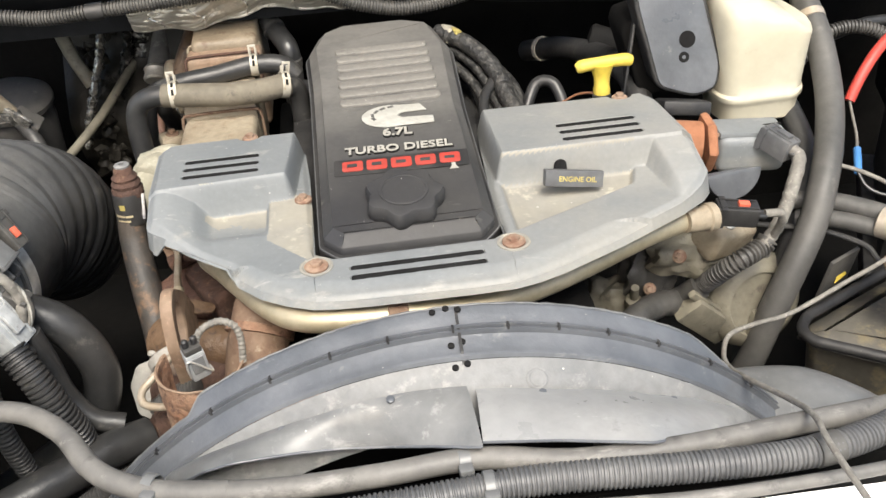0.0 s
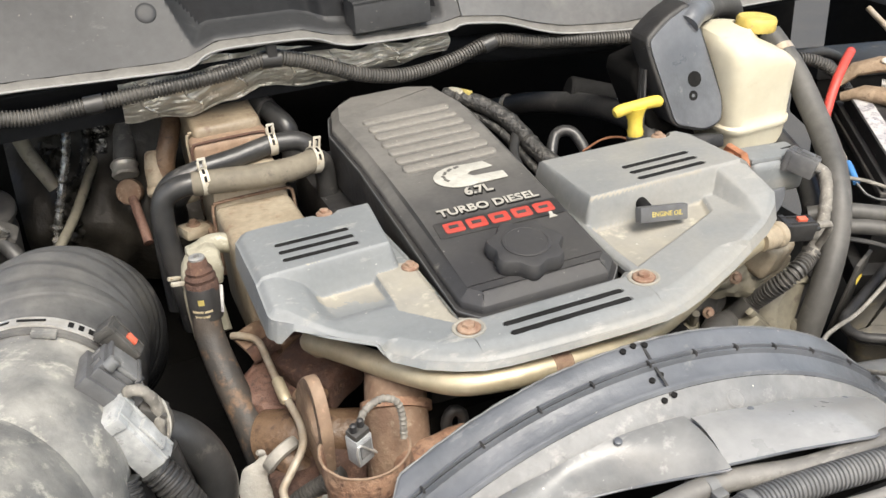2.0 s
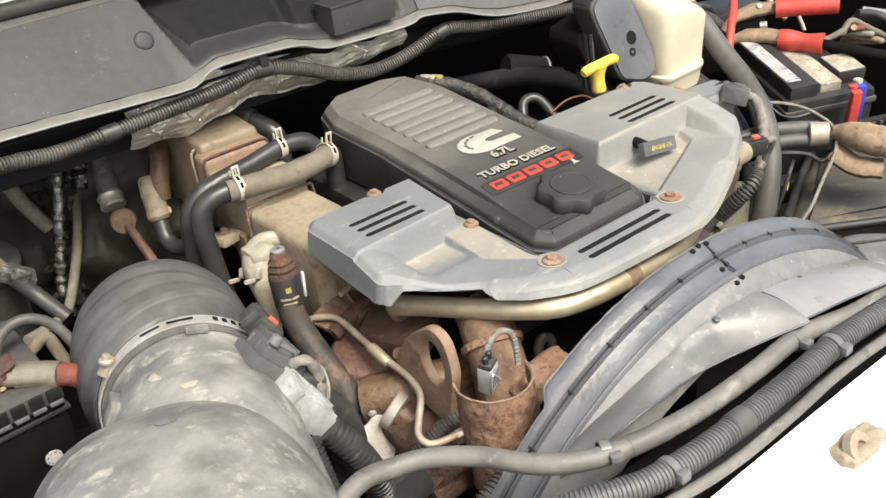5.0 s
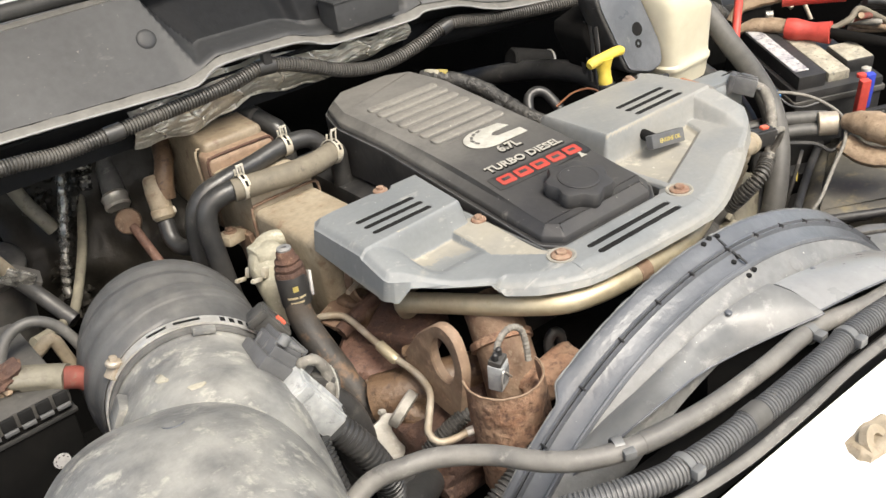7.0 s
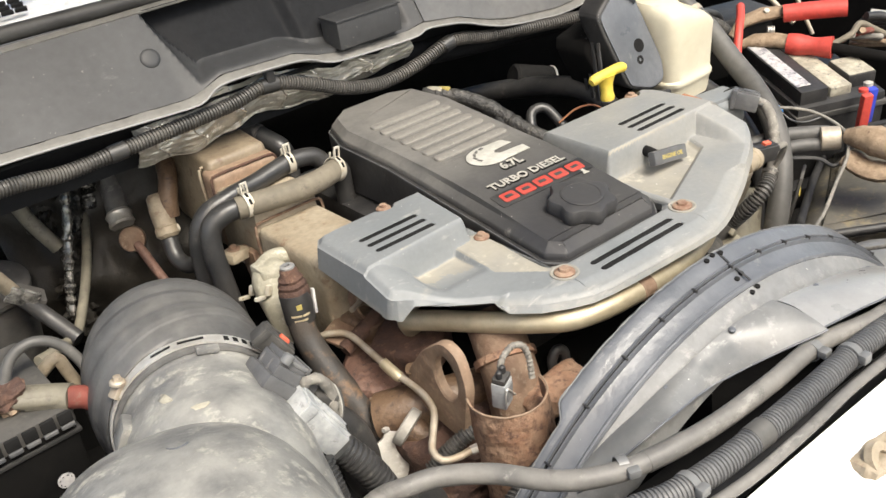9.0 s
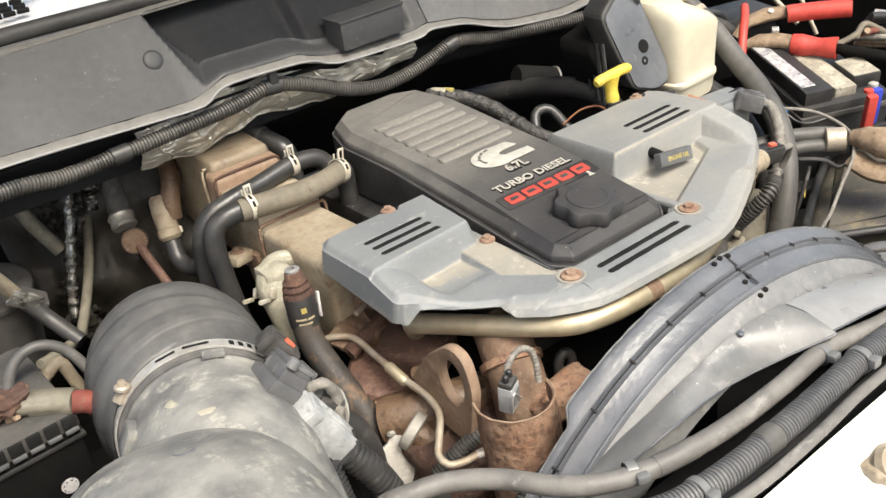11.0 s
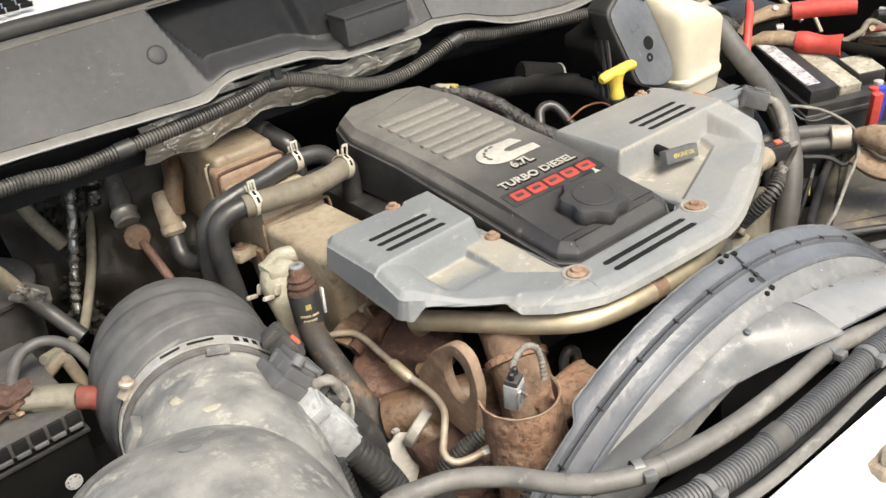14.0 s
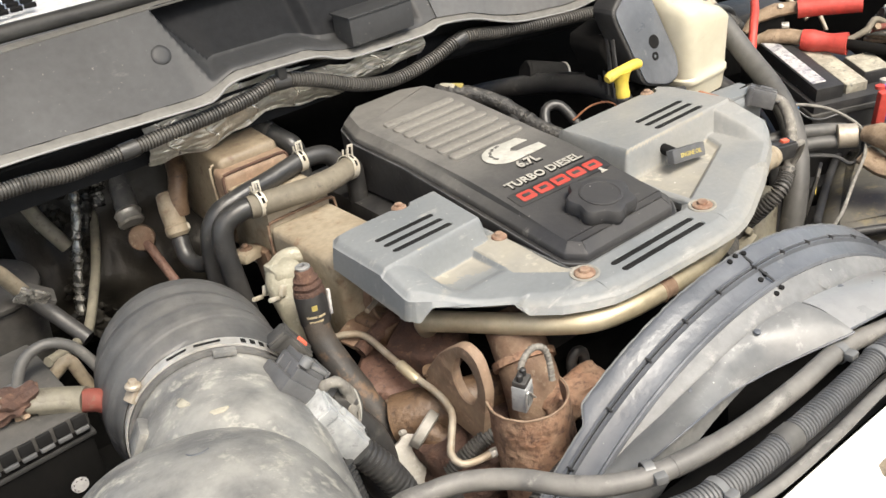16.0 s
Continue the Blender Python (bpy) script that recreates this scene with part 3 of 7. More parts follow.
def flap_thing(rear, front, x0, x1, dz, material, at, label, holes):
    """A flap with a rolled front edge and the rivets of its rear edge."""
    e = thing("shroud_flap", at, label, "rubber flap", "shroud flaps")
    part("sheet", flap(rear, front, x0, x1, dz), material, e)
    way = 1 if x1 < 0.1 else -1
    part("rolled_edge", sweep([Vector((x + 0.004 * way, interp(x, front[0], front[1]), interp(x, front[0], front[2]) + dz - 0.001)) for x in (x0 + (x1 - x0) * k / 60 for k in range(61))], lambda s: 0.0015, 8), "shroud", e, "dark rolled edge")
    for x in holes:
        p = Vector((x, interp(x, rear[0], rear[1]) - 0.006, min(-0.026, ring_point(x, 0, -0.030).z + 0.004) + dz))
        part("rivet", lathe([(0.0045, -0.001), (0.0042, 0.0010), (0.002, 0.0018)], p, (0, -0.3, 1), 12), "shroud", e, "grey push rivet")
    return e


flap_thing(FLAP_L_REAR, FLAP_L_FRONT, -0.298, 0.026, 0.002, "flap", (-0.1, -0.23, -0.045), "stained grey rubber flap under the shroud", (-0.16, -0.05))
flap_thing(FLAP_R_REAR, FLAP_R_FRONT, 0.035, 0.36, -0.002, "flap_pale", (0.15, -0.25, -0.05), "pale rubber flap under the shroud, sheen in its colour", (0.10, 0.24))

# ---- front hoses and looms ----
gh = [(-0.56, -0.10, -0.10), (-0.50, -0.095, -0.068), (-0.459, -0.110, -0.06), (-0.425, -0.124, -0.06), (-0.385, -0.160, -0.06), (-0.350, -0.212, -0.06), (-0.315, -0.242, -0.06), (-0.262, -0.264, -0.06), (-0.17, -0.278, -0.06), (-0.07, -0.279, -0.06), (0.025, -0.277, -0.058), (0.115, -0.295, -0.06), (0.216, -0.296, -0.062), (0.333, -0.284, -0.066), (0.45, -0.262, -0.08), (0.55, -0.2, -0.13)]
ch0 = thing("coolant_hose", (-0.2, -0.27, -0.0715), "dusty grey smooth hose along the radiator top", "hose")
part("hose", tube(gh, 0.0115, 16), "grey_hose", ch0)
part("tape_wrap", tube([(-0.262, -0.264, -0.06), (-0.235, -0.2695, -0.06), (-0.21, -0.2735, -0.06)], 0.0121, 16), "grey_hose", ch0, "grey tape wrap")
cl = [(-0.44, -0.19, -0.13), (-0.40, -0.245, -0.085), (-0.353, -0.285, -0.063), (-0.29, -0.313, -0.06), (-0.22, -0.322, -0.06), (-0.13, -0.322, -0.06), (-0.03, -0.318, -0.06), (0.05, -0.313, -0.06), (0.12, -0.316, -0.06), (0.21, -0.324, -0.06), (0.31, -0.328, -0.06), (0.38, -0.318, -0.062), (0.46, -0.285, -0.07), (0.54, -0.22, -0.1)]
cl0 = thing("corrugated_loom", (0.0, -0.316, -0.075), "dusty grey corrugated wiring loom beside the grey hose", "wiring loom")
part("conduit", ribbed(cl, 0.0150, 0.0048, 0.075, 16), "loom_grey", cl0)
for a, b in (((-0.165, -0.322, -0.06), (-0.14, -0.322, -0.06)), ((0.335, -0.3265, -0.061), (0.36, -0.3225, -0.0615))):
    part("tape_wrap", tube([a, [(p + q) / 2 for p, q in zip(a, b)], b], 0.0160, 16), "dusty_rubber", cl0, "dusty tape wrap")
solo("thin_pipe", tube([(-0.44, -0.27, -0.09), (-0.36, -0.322, -0.075), (-0.289, -0.340, -0.07), (-0.20, -0.349, -0.07), (-0.10, -0.347, -0.07), (0.0, -0.341, -0.07), (0.10, -0.343, -0.07), (0.25, -0.353, -0.07), (0.45, -0.34, -0.075), (0.6, -0.28, -0.1)], 0.0065, 12), "grey_hose", (0.0, -0.341, -0.0765), "thin pale grey pipe along the front panel", "pipe")

# ---- grey engine cover ----
FRONT = [(-0.318, 0.110), (-0.315, 0.103), (-0.309, 0.0985), (-0.302, 0.094), (-0.216, 0.026), (-0.205, 0.010), (-0.176, -0.022), (-0.146, -0.042), (-0.118, -0.055), (-0.09, -0.060), (-0.05, -0.063), (0.06, -0.067), (0.10, -0.066), (0.13, -0.058), (0.160, -0.046), (0.24, -0.006), (0.28, 0.017), (0.33, 0.046), (0.368, 0.074), (0.380, 0.090)]
FX, FY = [p[0] for p in FRONT], [p[1] for p in FRONT]
OUT = [(-0.318, 0.110), (-0.315, 0.103), (-0.309, 0.0985), (-0.302, 0.094), (-0.216, 0.026), (-0.205, 0.010), (-0.176, -0.022), (-0.146, -0.042), (-0.118, -0.055), (-0.09, -0.060), (0.06, -0.067), (0.10, -0.066), (0.13, -0.058), (0.160, -0.046), (0.24, -0.006), (0.33, 0.046), (0.368, 0.074), (0.380, 0.091), (0.376, 0.150), (0.365, 0.262), (0.352, 0.285), (0.118, 0.290), (0.108, 0.12), (0.108, 0.030), (0.095, 0.020), (-0.095, 0.020), (-0.116, 0.034), (-0.118, 0.145), (-0.124, 0.288), (-0.306, 0.290), (-0.318, 0.272)]


def edge_distance(x, y):
    best = 1.0
    for i in range(len(OUT)):
        (ax, ay), (bx, by) = OUT[i - 1], OUT[i]
        dx, dy = bx - ax, by - ay
        t = max(0.0, min(1.0, ((x - ax) * dx + (y - ay) * dy) / (dx * dx + dy * dy)))
        best = min(best, math.hypot(x - ax - t * dx, y - ay - t * dy))
    return best


def ramp2(x, y, cx, cy, hx, hy, soft):
    """1 inside a rounded rectangle, falling to 0 over soft metres."""
    qx, qy = abs(x - cx) - hx + 0.012, abs(y - cy) - hy + 0.012
    d = math.hypot(max(qx, 0), max(qy, 0)) + min(max(qx, qy), 0) - 0.012
    return 1 - smooth(-soft * 0.5, soft * 0.5, d)


SLOTS = [(-0.229, 0.184 + 0.0205 * k, 0.048) for k in range(3)] + [(0.266, 0.167 + 0.020 * k, 0.053) for k in range(3)] + [(0.001, -0.030 + 0.0195 * k, 0.077) for k in range(2)]
NOTCH = [(-0.195, 0.289, 0.016), (0.320, 0.283, 0.016)]


def beside(x, y, ax, ay, bx, by):
    """How far the point lies left of the line from a to b."""
    dx, dy = bx - ax, by - ay
    return (dx * (y - ay) - dy * (x - ax)) / math.hypot(dx, dy)


def on_block(x, y):
    """The low pale block beside the top cover on the left."""
    return min(x + 0.172, beside(x, y, -0.172, 0.070, -0.118, 0.012), 0.165 - y)


def in_pocket(x, y):
    return ramp2(x, y, -0.2115, 0.128, 0.0435, 0.042, 0.022) * (1 - smooth(-0.005, 0.003, on_block(x, y)))


def cover_height(x, y):
    """Raised rear panels with steep fronts, sloping side rims, a sunken pocket on each side, slots."""
    left = right = rim = 0.0
    base = 0.006 * smooth(0.03, 0.16, y)
    if x < 0:
        xr = -0.124 - 0.10 * max(0, 0.285 - y)
        left = smooth(0.148, 0.165, y - 0.05 * (x + 0.2)) * (1 - smooth(-0.012, 0.002, x - xr))
        rim = (1 - smooth(-0.300, -0.222, x)) * interp(y, [0.025, 0.17], [0, 1])
    else:
        xl = 0.114 + 0.02 * max(0, 0.285 - y)
        right = smooth(0.136, 0.151, y) * smooth(-0.002, 0.014, x - xl)
        w = beside(x, y, 0.334, 0.075, 0.318, 0.160) * -1
        rim = smooth(-0.011, 0.009, w) * interp(y, [0.0, 0.06, 0.09, 0.16], [0, 0.06, 0.45, 1])
    z = max(base, 0.040 * max(left, right, rim))
    if x > 0.1:
        # dished floor with a slanting inner step
        d = min(beside(x, y, 0.157, 0.044, 0.289, 0.106), beside(x, y, 0.289, 0.106, 0.308, 0.163), x - 0.125)
        z -= (0.0085 * smooth(-0.004, 0.006, d) + 0.004 * smooth(0.03, 0.10, y)) * (1 - max(right, rim))
    else:
        z -= 0.012 * in_pocket(x, y) * (1 - left) * smooth(0.055, 0.14, y)
    k = interp(x, [-0.305, -0.28], [1, 0])
    z -= (0.005 + 0.003 * k) * (1 - smooth(0.0, 0.011 + 0.004 * k, edge_distance(x, y))) ** 2
    if y < 0.02:
        z -= 0.006 * (1 - smooth(0.006, 0.030, y - interp(x, FX, FY)))
    for nx, ny, nr in NOTCH:
        d = math.hypot(x - nx, (y - ny))
        if d < nr + 0.003:
            z -= 0.018 * (1 - smooth(nr - 0.002, nr + 0.002, d))
    for sx, sy, hw in SLOTS:
        if abs(y - sy) < 0.007 and abs(x - sx) < hw + 0.007:
            d = abs(y - sy) if abs(x - sx) < hw - 0.004 else math.hypot(y - sy, abs(x - sx) - hw + 0.004)
            z -= 0.011 * (1 - smooth(0.0038, 0.0052, d))
    return z


def cover_patch(x0, x1, back, nx, ny):
    def fn(u, v):
        x = x0 + (x1 - x0) * u
        y0 = interp(x, FX, FY)
        y = y0 + (back(x) - y0) * v
        return (x, y, cover_height(x, y))
    return sheet(fn, nx, ny)


cover = thing("engine_cover", (0.0, 0.1, -0.06), "dusty grey plastic engine cover with dark vent slots", "engine cover")
shell = join(
    cover_patch(-0.318, -0.117, lambda x: interp(x, [-0.318, -0.306, -0.124, -0.1175, -0.117], [0.272, 0.290, 0.288, 0.17, 0.034]), 140, 240),
    cover_patch(-0.117, 0.108, lambda x: interp(x, [-0.117, -0.095, 0.095, 0.108], [0.034, 0.020, 0.020, 0.030]), 110, 100),
    cover_patch(0.108, 0.380, lambda x: interp(x, [0.108, 0.1085, 0.118, 0.352, 0.365, 0.376, 0.380], [0.030, 0.12, 0.290, 0.285, 0.262, 0.151, 0.095]), 170, 240),
)
bmesh.ops.remove_doubles(shell, verts=shell.verts, dist=0.0004)
rim_edges = [e for e in shell.edges if e.is_boundary]
ext = bmesh.ops.extrude_edge_only(shell, edges=rim_edges)
cvx, cvy = 0.02, 0.1
for g in ext["geom"]:
    if isinstance(g, bmesh.types.BMVert):
        inside = -0.112 < g.co.x < 0.104 and g.co.y > 0.012
        low = -0.020 if inside else interp(g.co.x, [-0.33, -0.306, -0.292, -0.213, -0.204, 0.08, 0.16, 0.38], [-0.014, -0.016, 0.004, -0.001, -0.019, -0.017, -0.019, -0.020])
        if g.co.y > 0.12 and not inside:
            low = interp(g.co.y, [0.12, 0.29], [-0.013, 0.0]) if g.co.x < 0 else interp(g.co.y, [0.12, 0.29], [low, -0.035])
        g.co.z = low
        if not inside:
            g.co.x += 0.004 * (1 if g.co.x > cvx else -1)
            g.co.y += 0.003 * (1 if g.co.y > cvy else -1)
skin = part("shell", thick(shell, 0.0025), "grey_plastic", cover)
skin.data.materials.append(M["pocket_dust"])
for f in skin.data.polygons:
    x, y, z = f.center + BASE[cover.name]
    if 0.126 < x and y < 0.150 and min(beside(x, y, 0.157, 0.044, 0.289, 0.106), beside(x, y, 0.289, 0.106, 0.308, 0.163)) > 0.001 and f.normal.z > 0.3:
        f.material_index = 1
    ragged = noise.noise(Vector((x * 45, y * 45, 2))) + 0.5 * noise.noise(Vector((x * 160, y * 160, 4)))
    if x < -0.11 and f.normal.z > 0.6 and (on_block(x, y) > 0.0012 * ragged or (in_pocket(x, y) > 0.5 and y < 0.162 and (y - 0.118) + 0.25 * (x + 0.20) > 0.022 * ragged)):
        f.material_index = 1
# Black bars just under the surface stand in for the slots' shade.
for sx, sy, hw in SLOTS:
    zs = cover_height(sx, sy) + 0.009
    part("slot", prism(round_poly([(sx - hw, sy - 0.0047), (sx + hw, sy - 0.0047), (sx + hw, sy + 0.0047), (sx - hw, sy + 0.0047)], 0.0045, 4), zs - 0.004, zs + 0.0012, 0.0), "slot_black", cover, "dark vent slot")
BOLTS = [(-0.115, 0.0, 0.001), (0.115, 0.0, 0.001), (-0.128, 0.150, 0.0065), (-0.195, 0.286, 0.036), (0.320, 0.279, 0.036)]
for i, (x, y, z) in enumerate(BOLTS):
    bo = part("bolt", bolt((x, y, z), 0.014 if i < 2 else 0.011, 0.007), "rust_bolt", cover, "rusty flanged bolt")
    if i < 2:
        part("bolt_seat", lathe([(0.010, -0.004), (0.0195, -0.004), (0.0195, 0.0005), (0.017, 0.001), (0.0135, -0.0015)], (x, y, z), (0, 0, 1), 28), "pocket_dust", cover, "pale ring round the bolt")

# ---- black top cover ----
def top_z(y):
    """The top slopes down towards the front."""
    return interp(y, [0.0, 0.05, 0.08, 0.12, 0.16, 0.20, 0.25, 0.32, 0.58, 0.65], [0.014, 0.018, 0.022, 0.029, 0.036, 0.042, 0.048, 0.053, 0.068, 0.066])


TC = [(-0.088, 0.018), (0.085, 0.018), (0.108, 0.045), (0.107, 0.30), (0.116, 0.50), (0.098, 0.592), (0.05, 0.624), (-0.058, 0.624), (-0.098, 0.588), (-0.116, 0.525), (-0.112, 0.40), (-0.112, 0.045)]
topc = thing("top_cover", (0.0, 0.3, -0.05), "charcoal plastic top cover with ribs, badge and filler cap", "engine cover")
tco = round_poly(TC, 0.007, 3)


def level(d, f):
    return [(x, y, f(y)) for x, y in inset(tco, d)]


part("base", rings_mesh([level(0.000, lambda y: -0.035), level(0.0, lambda y: top_z(y) - 0.0235), level(0.0022, lambda y: top_z(y) - 0.0212), level(0.013, lambda y: top_z(y) - 0.0212)]), "black_plastic", topc, "black lower tier")
tb = rings_mesh([level(0.0085, lambda y: top_z(y) - 0.030), level(0.0068, lambda y: top_z(y) - 0.0195), level(0.0070, lambda y: top_z(y) - 0.0122), level(0.0080, lambda y: top_z(y) - 0.0108), level(0.0182, lambda y: top_z(y) - 0.0022), level(0.0195, lambda y: top_z(y) - 0.0006), level(0.0225, top_z)])
for y in (0.05, 0.08, 0.12, 0.16, 0.20, 0.25, 0.32, 0.40, 0.50, 0.58):
    bmesh.ops.bisect_plane(tb, geom=tb.verts[:] + tb.edges[:] + tb.faces[:], dist=0.0004, plane_co=(0, y, 0), plane_no=(0, 1, 0))
tb.normal_update()
for v in {v for f in tb.faces if abs(f.normal.z) > 0.92 and f.calc_center_median().z > top_z(f.calc_center_median().y) - 0.008 for v in f.verts}:
    v.co.z = top_z(v.co.y)
part("body", tb, "cover_black", topc)
# Thin grey line for the ledge's dust and its painted highlight.
edge = level(0.0013, lambda y: top_z(y) - 0.0220)
part("pale_edge", sweep([Vector(p) for p in edge + edge[:1]], lambda s: 0.0009 + 0.0004 * noise.noise(Vector((s * 90, 0, 3))), 6), "loom_grey", topc, "dusty grey highlight line on the lower tier's edge")
SL = math.degrees(math.atan(0.058))
for k in range(7):
    y = 0.322 + 0.0285 * k
    part("rib", prism(round_poly([(-0.071, -0.0092), (0.071, -0.0092), (0.071, 0.0092), (-0.071, 0.0092)], 0.0085, 4), -0.003, 0.0040, 0.0030, pose(0.003, y, top_z(y), SL), 3), "cover_dusty", topc, "dusty raised rib")
    # Strip darker than the ribs, standing for the shade of a groove.
    part("groove", prism(round_poly([(-0.068, -0.0036), (0.068, -0.0036), (0.068, 0.0036), (-0.068, 0.0036)], 0.0033, 3), -0.002, 0.0006, 0.0002, pose(0.003, y - 0.01425, top_z(y - 0.01425), SL), 1), "cover_black", topc, "dark groove strip between ribs, shade in its colour")


def on_top(x, y, lift=0.0):
    g = math.degrees(math.atan((top_z(y + 0.015) - top_z(y - 0.015)) / 0.03))
    return Matrix.Translation((x, y, top_z(y) + 0.001 + lift)) @ pose(0, 0, 0, g, 0, -2.5)



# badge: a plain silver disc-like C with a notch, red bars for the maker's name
def badge():
    pts = [(0.034 * math.cos(a) * 1.15 - 0.006, 0.030 * math.sin(a)) for a in (math.radians(70 + 11 * k) for k in range(21))]
    pts += [(0.052, -0.027), (0.052, -0.009), (0.010, -0.007), (0.003, 0.0), (0.010, 0.007), (0.044, 0.009), (0.036, 0.027)]
    return prism(pts, 0, 0.0014, 0.0004, on_top(0.004, 0.272, 0.0004))


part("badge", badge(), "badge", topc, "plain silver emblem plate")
for k, (x, y, a) in enumerate(((-0.033, -0.006, -62), (-0.034, 0.004, -85), (-0.029, 0.013, 58), (-0.020, 0.020, 38), (-0.009, 0.0235, 18))):
    part("name_mark", slab((0.0085, 0.0045, 0.0008), on_top(0.004, 0.272, 0.0020) @ pose(x + 0.004, y, 0, 0, 0, a), 0.0003), "cover_black", topc, "plain dark mark on the emblem")
# Black copies set slightly lower: the lettering's dark sides and drop shadow.
part("number_shade", lettering("6.7L", 0.024, on_top(0.0035, 0.2213, 0.0002), wide=0.95, bold=0.07), "slot_black", topc, "black sides and drop shade of the raised number")
part("letter_shade", lettering("TURBO DIESEL", 0.0205, on_top(0.0015, 0.1859, 0.0000), wide=1.04, bold=0.06), "slot_black", topc, "black sides and drop shade of the raised letters")
part("displacement_text", lettering("6.7L", 0.024, on_top(0.003, 0.2225, 0.0010), wide=0.95, bold=0.03), "white_paint_text", topc, "white number lettering")
part("fuel_text", lettering("TURBO DIESEL", 0.0205, on_top(0.001, 0.187, 0.0008), wide=1.04, bold=0.025), "white_paint_text", topc, "white lettering")
part("name_plate", prism(round_poly([(-0.086, -0.0055), (0.086, -0.0055), (0.086, 0.0275), (-0.086, 0.0275)], 0.004, 3), 0, 0.0008, 0.0003, on_top(0.001, 0.149, 0.0)), "black_plastic", topc, "dark inset name plate")
for k in range(5):
    x = -0.062 + 0.0310 * k
    bar = prism(round_poly([(x - 0.0132, 0), (x + 0.0132, 0), (x + 0.0132, 0.0205), (x - 0.0132, 0.0205)], 0.004, 3), 0, 0.0012, 0.0004, on_top(0.001, 0.150, 0.0009))
    bar = part("name_bar", bar, "red_paint", topc, "plain red name bar")
    part("bar_slot", slab((0.0125, 0.0060, 0.0008), on_top(0.001 + x, 0.1602 - 0.0436 * x, 0.0024), 0.0002), "cover_black", bar, "dark slot in the bar")
part("arrow_mark", prism([(-0.006, 0), (0.006, 0), (0.0025, 0.006), (0.0025, 0.012), (-0.0025, 0.012), (-0.0025, 0.006)], 0, 0.001, 0, on_top(0.066, 0.135, 0.0004)), "white_paint_text", topc, "small white mark")
cap = part("filler_cap", lathe([(0.040, -0.002), (0.044, 0.002), (0.0455, 0.008), (0.0455, 0.018), (0.043, 0.0225), (0.036, 0.0245), (0.020, 0.0235)], (-0.003, 0.080, top_z(0.08) - 0.001), (0, -0.16, 1), 112, 7, 0.085), "cover_black", topc, "scalloped black filler cap")
part("cap_dial", lathe([(0.030, 0.0225), (0.030, 0.0255), (0.0285, 0.0262), (0.026, 0.0262), (0.0255, 0.0254), (0.0005, 0.0254)], (-0.003, 0.080, top_z(0.08) - 0.001), (0, -0.16, 1), 40), "cover_black", cap, "dust-filmed dial")

# ---- steel tube under the cover's front edge ----
tp = [(-0.245, 0.185, -0.1), (-0.262, 0.162, -0.07), (-0.257, 0.14, -0.062), (-0.238, 0.107, -0.058), (-0.207, 0.049, -0.051), (-0.177, -0.004, -0.043), (-0.146, -0.038, -0.04), (-0.105, -0.053, -0.039), (-0.055, -0.056, -0.041), (0.0, -0.052, -0.045), (0.06, -0.044, -0.05), (0.126, -0.024, -0.055), (0.203, 0.014, -0.057), (0.294, 0.058, -0.053), (0.35, 0.08, -0.052)]
st = thing("charge_tube", (0.0, -0.047, -0.07), "oil-filmed gold-tinged steel tube under the cover", "steel tube")
part("tube", tube(tp, 0.0145, 20), "brass_tube", st)
part("band", lathe([(0.0147, -0.012), (0.0160, -0.010), (0.0150, -0.007), (0.0150, 0.007), (0.0160, 0.010), (0.0147, 0.012)], (-0.030, -0.0545, -0.0428), (1, 0.07, -0.07), 24, ring=True), "rust_tan", st, "rusty weld band")

# ---- cowl along the windscreen ----
LIPX = [-0.95, -0.60, -0.408, -0.31, -0.285, -0.245, -0.11, -0.06, -0.02, 0.123, 0.16, 0.237, 0.30, 0.358, 0.482, 0.556, 0.62, 1.2]
LIPZ = [0.178, 0.173, 0.163, 0.158, 0.162, 0.178, 0.172, 0.155, 0.148, 0.143, 0.150, 0.138, 0.115, 0.100, 0.086, 0.090, 0.09, 0.08]
cw = thing("cowl", (0.0, 0.66, 0.1), "dusty grey plastic cowl below the windscreen", "cowl")


def cowl_face(x, v):
    """From the lip (v=0) up to the top edge (v=1); a box-shaped recess between x = -0.31 and 0.13."""
    z0 = interp(x, LIPX, LIPZ) + 0.012
    xl = -0.276 - 0.042 * v
    side = min(1.0, max(0.0, (x - xl) / (0.004 + 0.026 * (1 - v))))
    end = 1 - 0.5 * smooth(-0.085, -0.06, x) - 0.5 * smooth(0.105, 0.135, x)
    floor = smooth(0.04, 0.15, v)
    deep = 0.046 * min(side, end, floor) * (1 - smooth(0.93, 1.0, v))
    return (x, 0.628 + 0.085 * v + deep, z0 + (0.298 - z0) * v)


part("face_panel", thick(sheet(lambda u, v: cowl_face(-0.95 + u * 0.627, v), 40, 14), 0.003), "cowl", cw)
rp = part("recess_panel", thick(sheet(lambda u, v: cowl_face(-0.323 + u * 0.483, v), 120, 44), 0.003), "cowl_dark", cw, "recessed panel darkened for its shade")
# Recess faces hold their shade as colour; ledge and side facet stay lighter.
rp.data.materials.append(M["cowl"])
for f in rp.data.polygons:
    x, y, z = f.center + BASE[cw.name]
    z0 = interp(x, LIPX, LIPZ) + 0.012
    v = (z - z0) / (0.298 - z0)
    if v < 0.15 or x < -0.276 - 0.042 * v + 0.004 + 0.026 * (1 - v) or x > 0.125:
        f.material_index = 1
part("right_panel", thick(sheet(lambda u, v: (lambda p: (p[0], p[1] - 0.004, p[2]))(cowl_face(0.16 + u * 1.04, v)), 40, 14), 0.003), "cowl_sheen", cw, "panel greyed for its sky sheen")
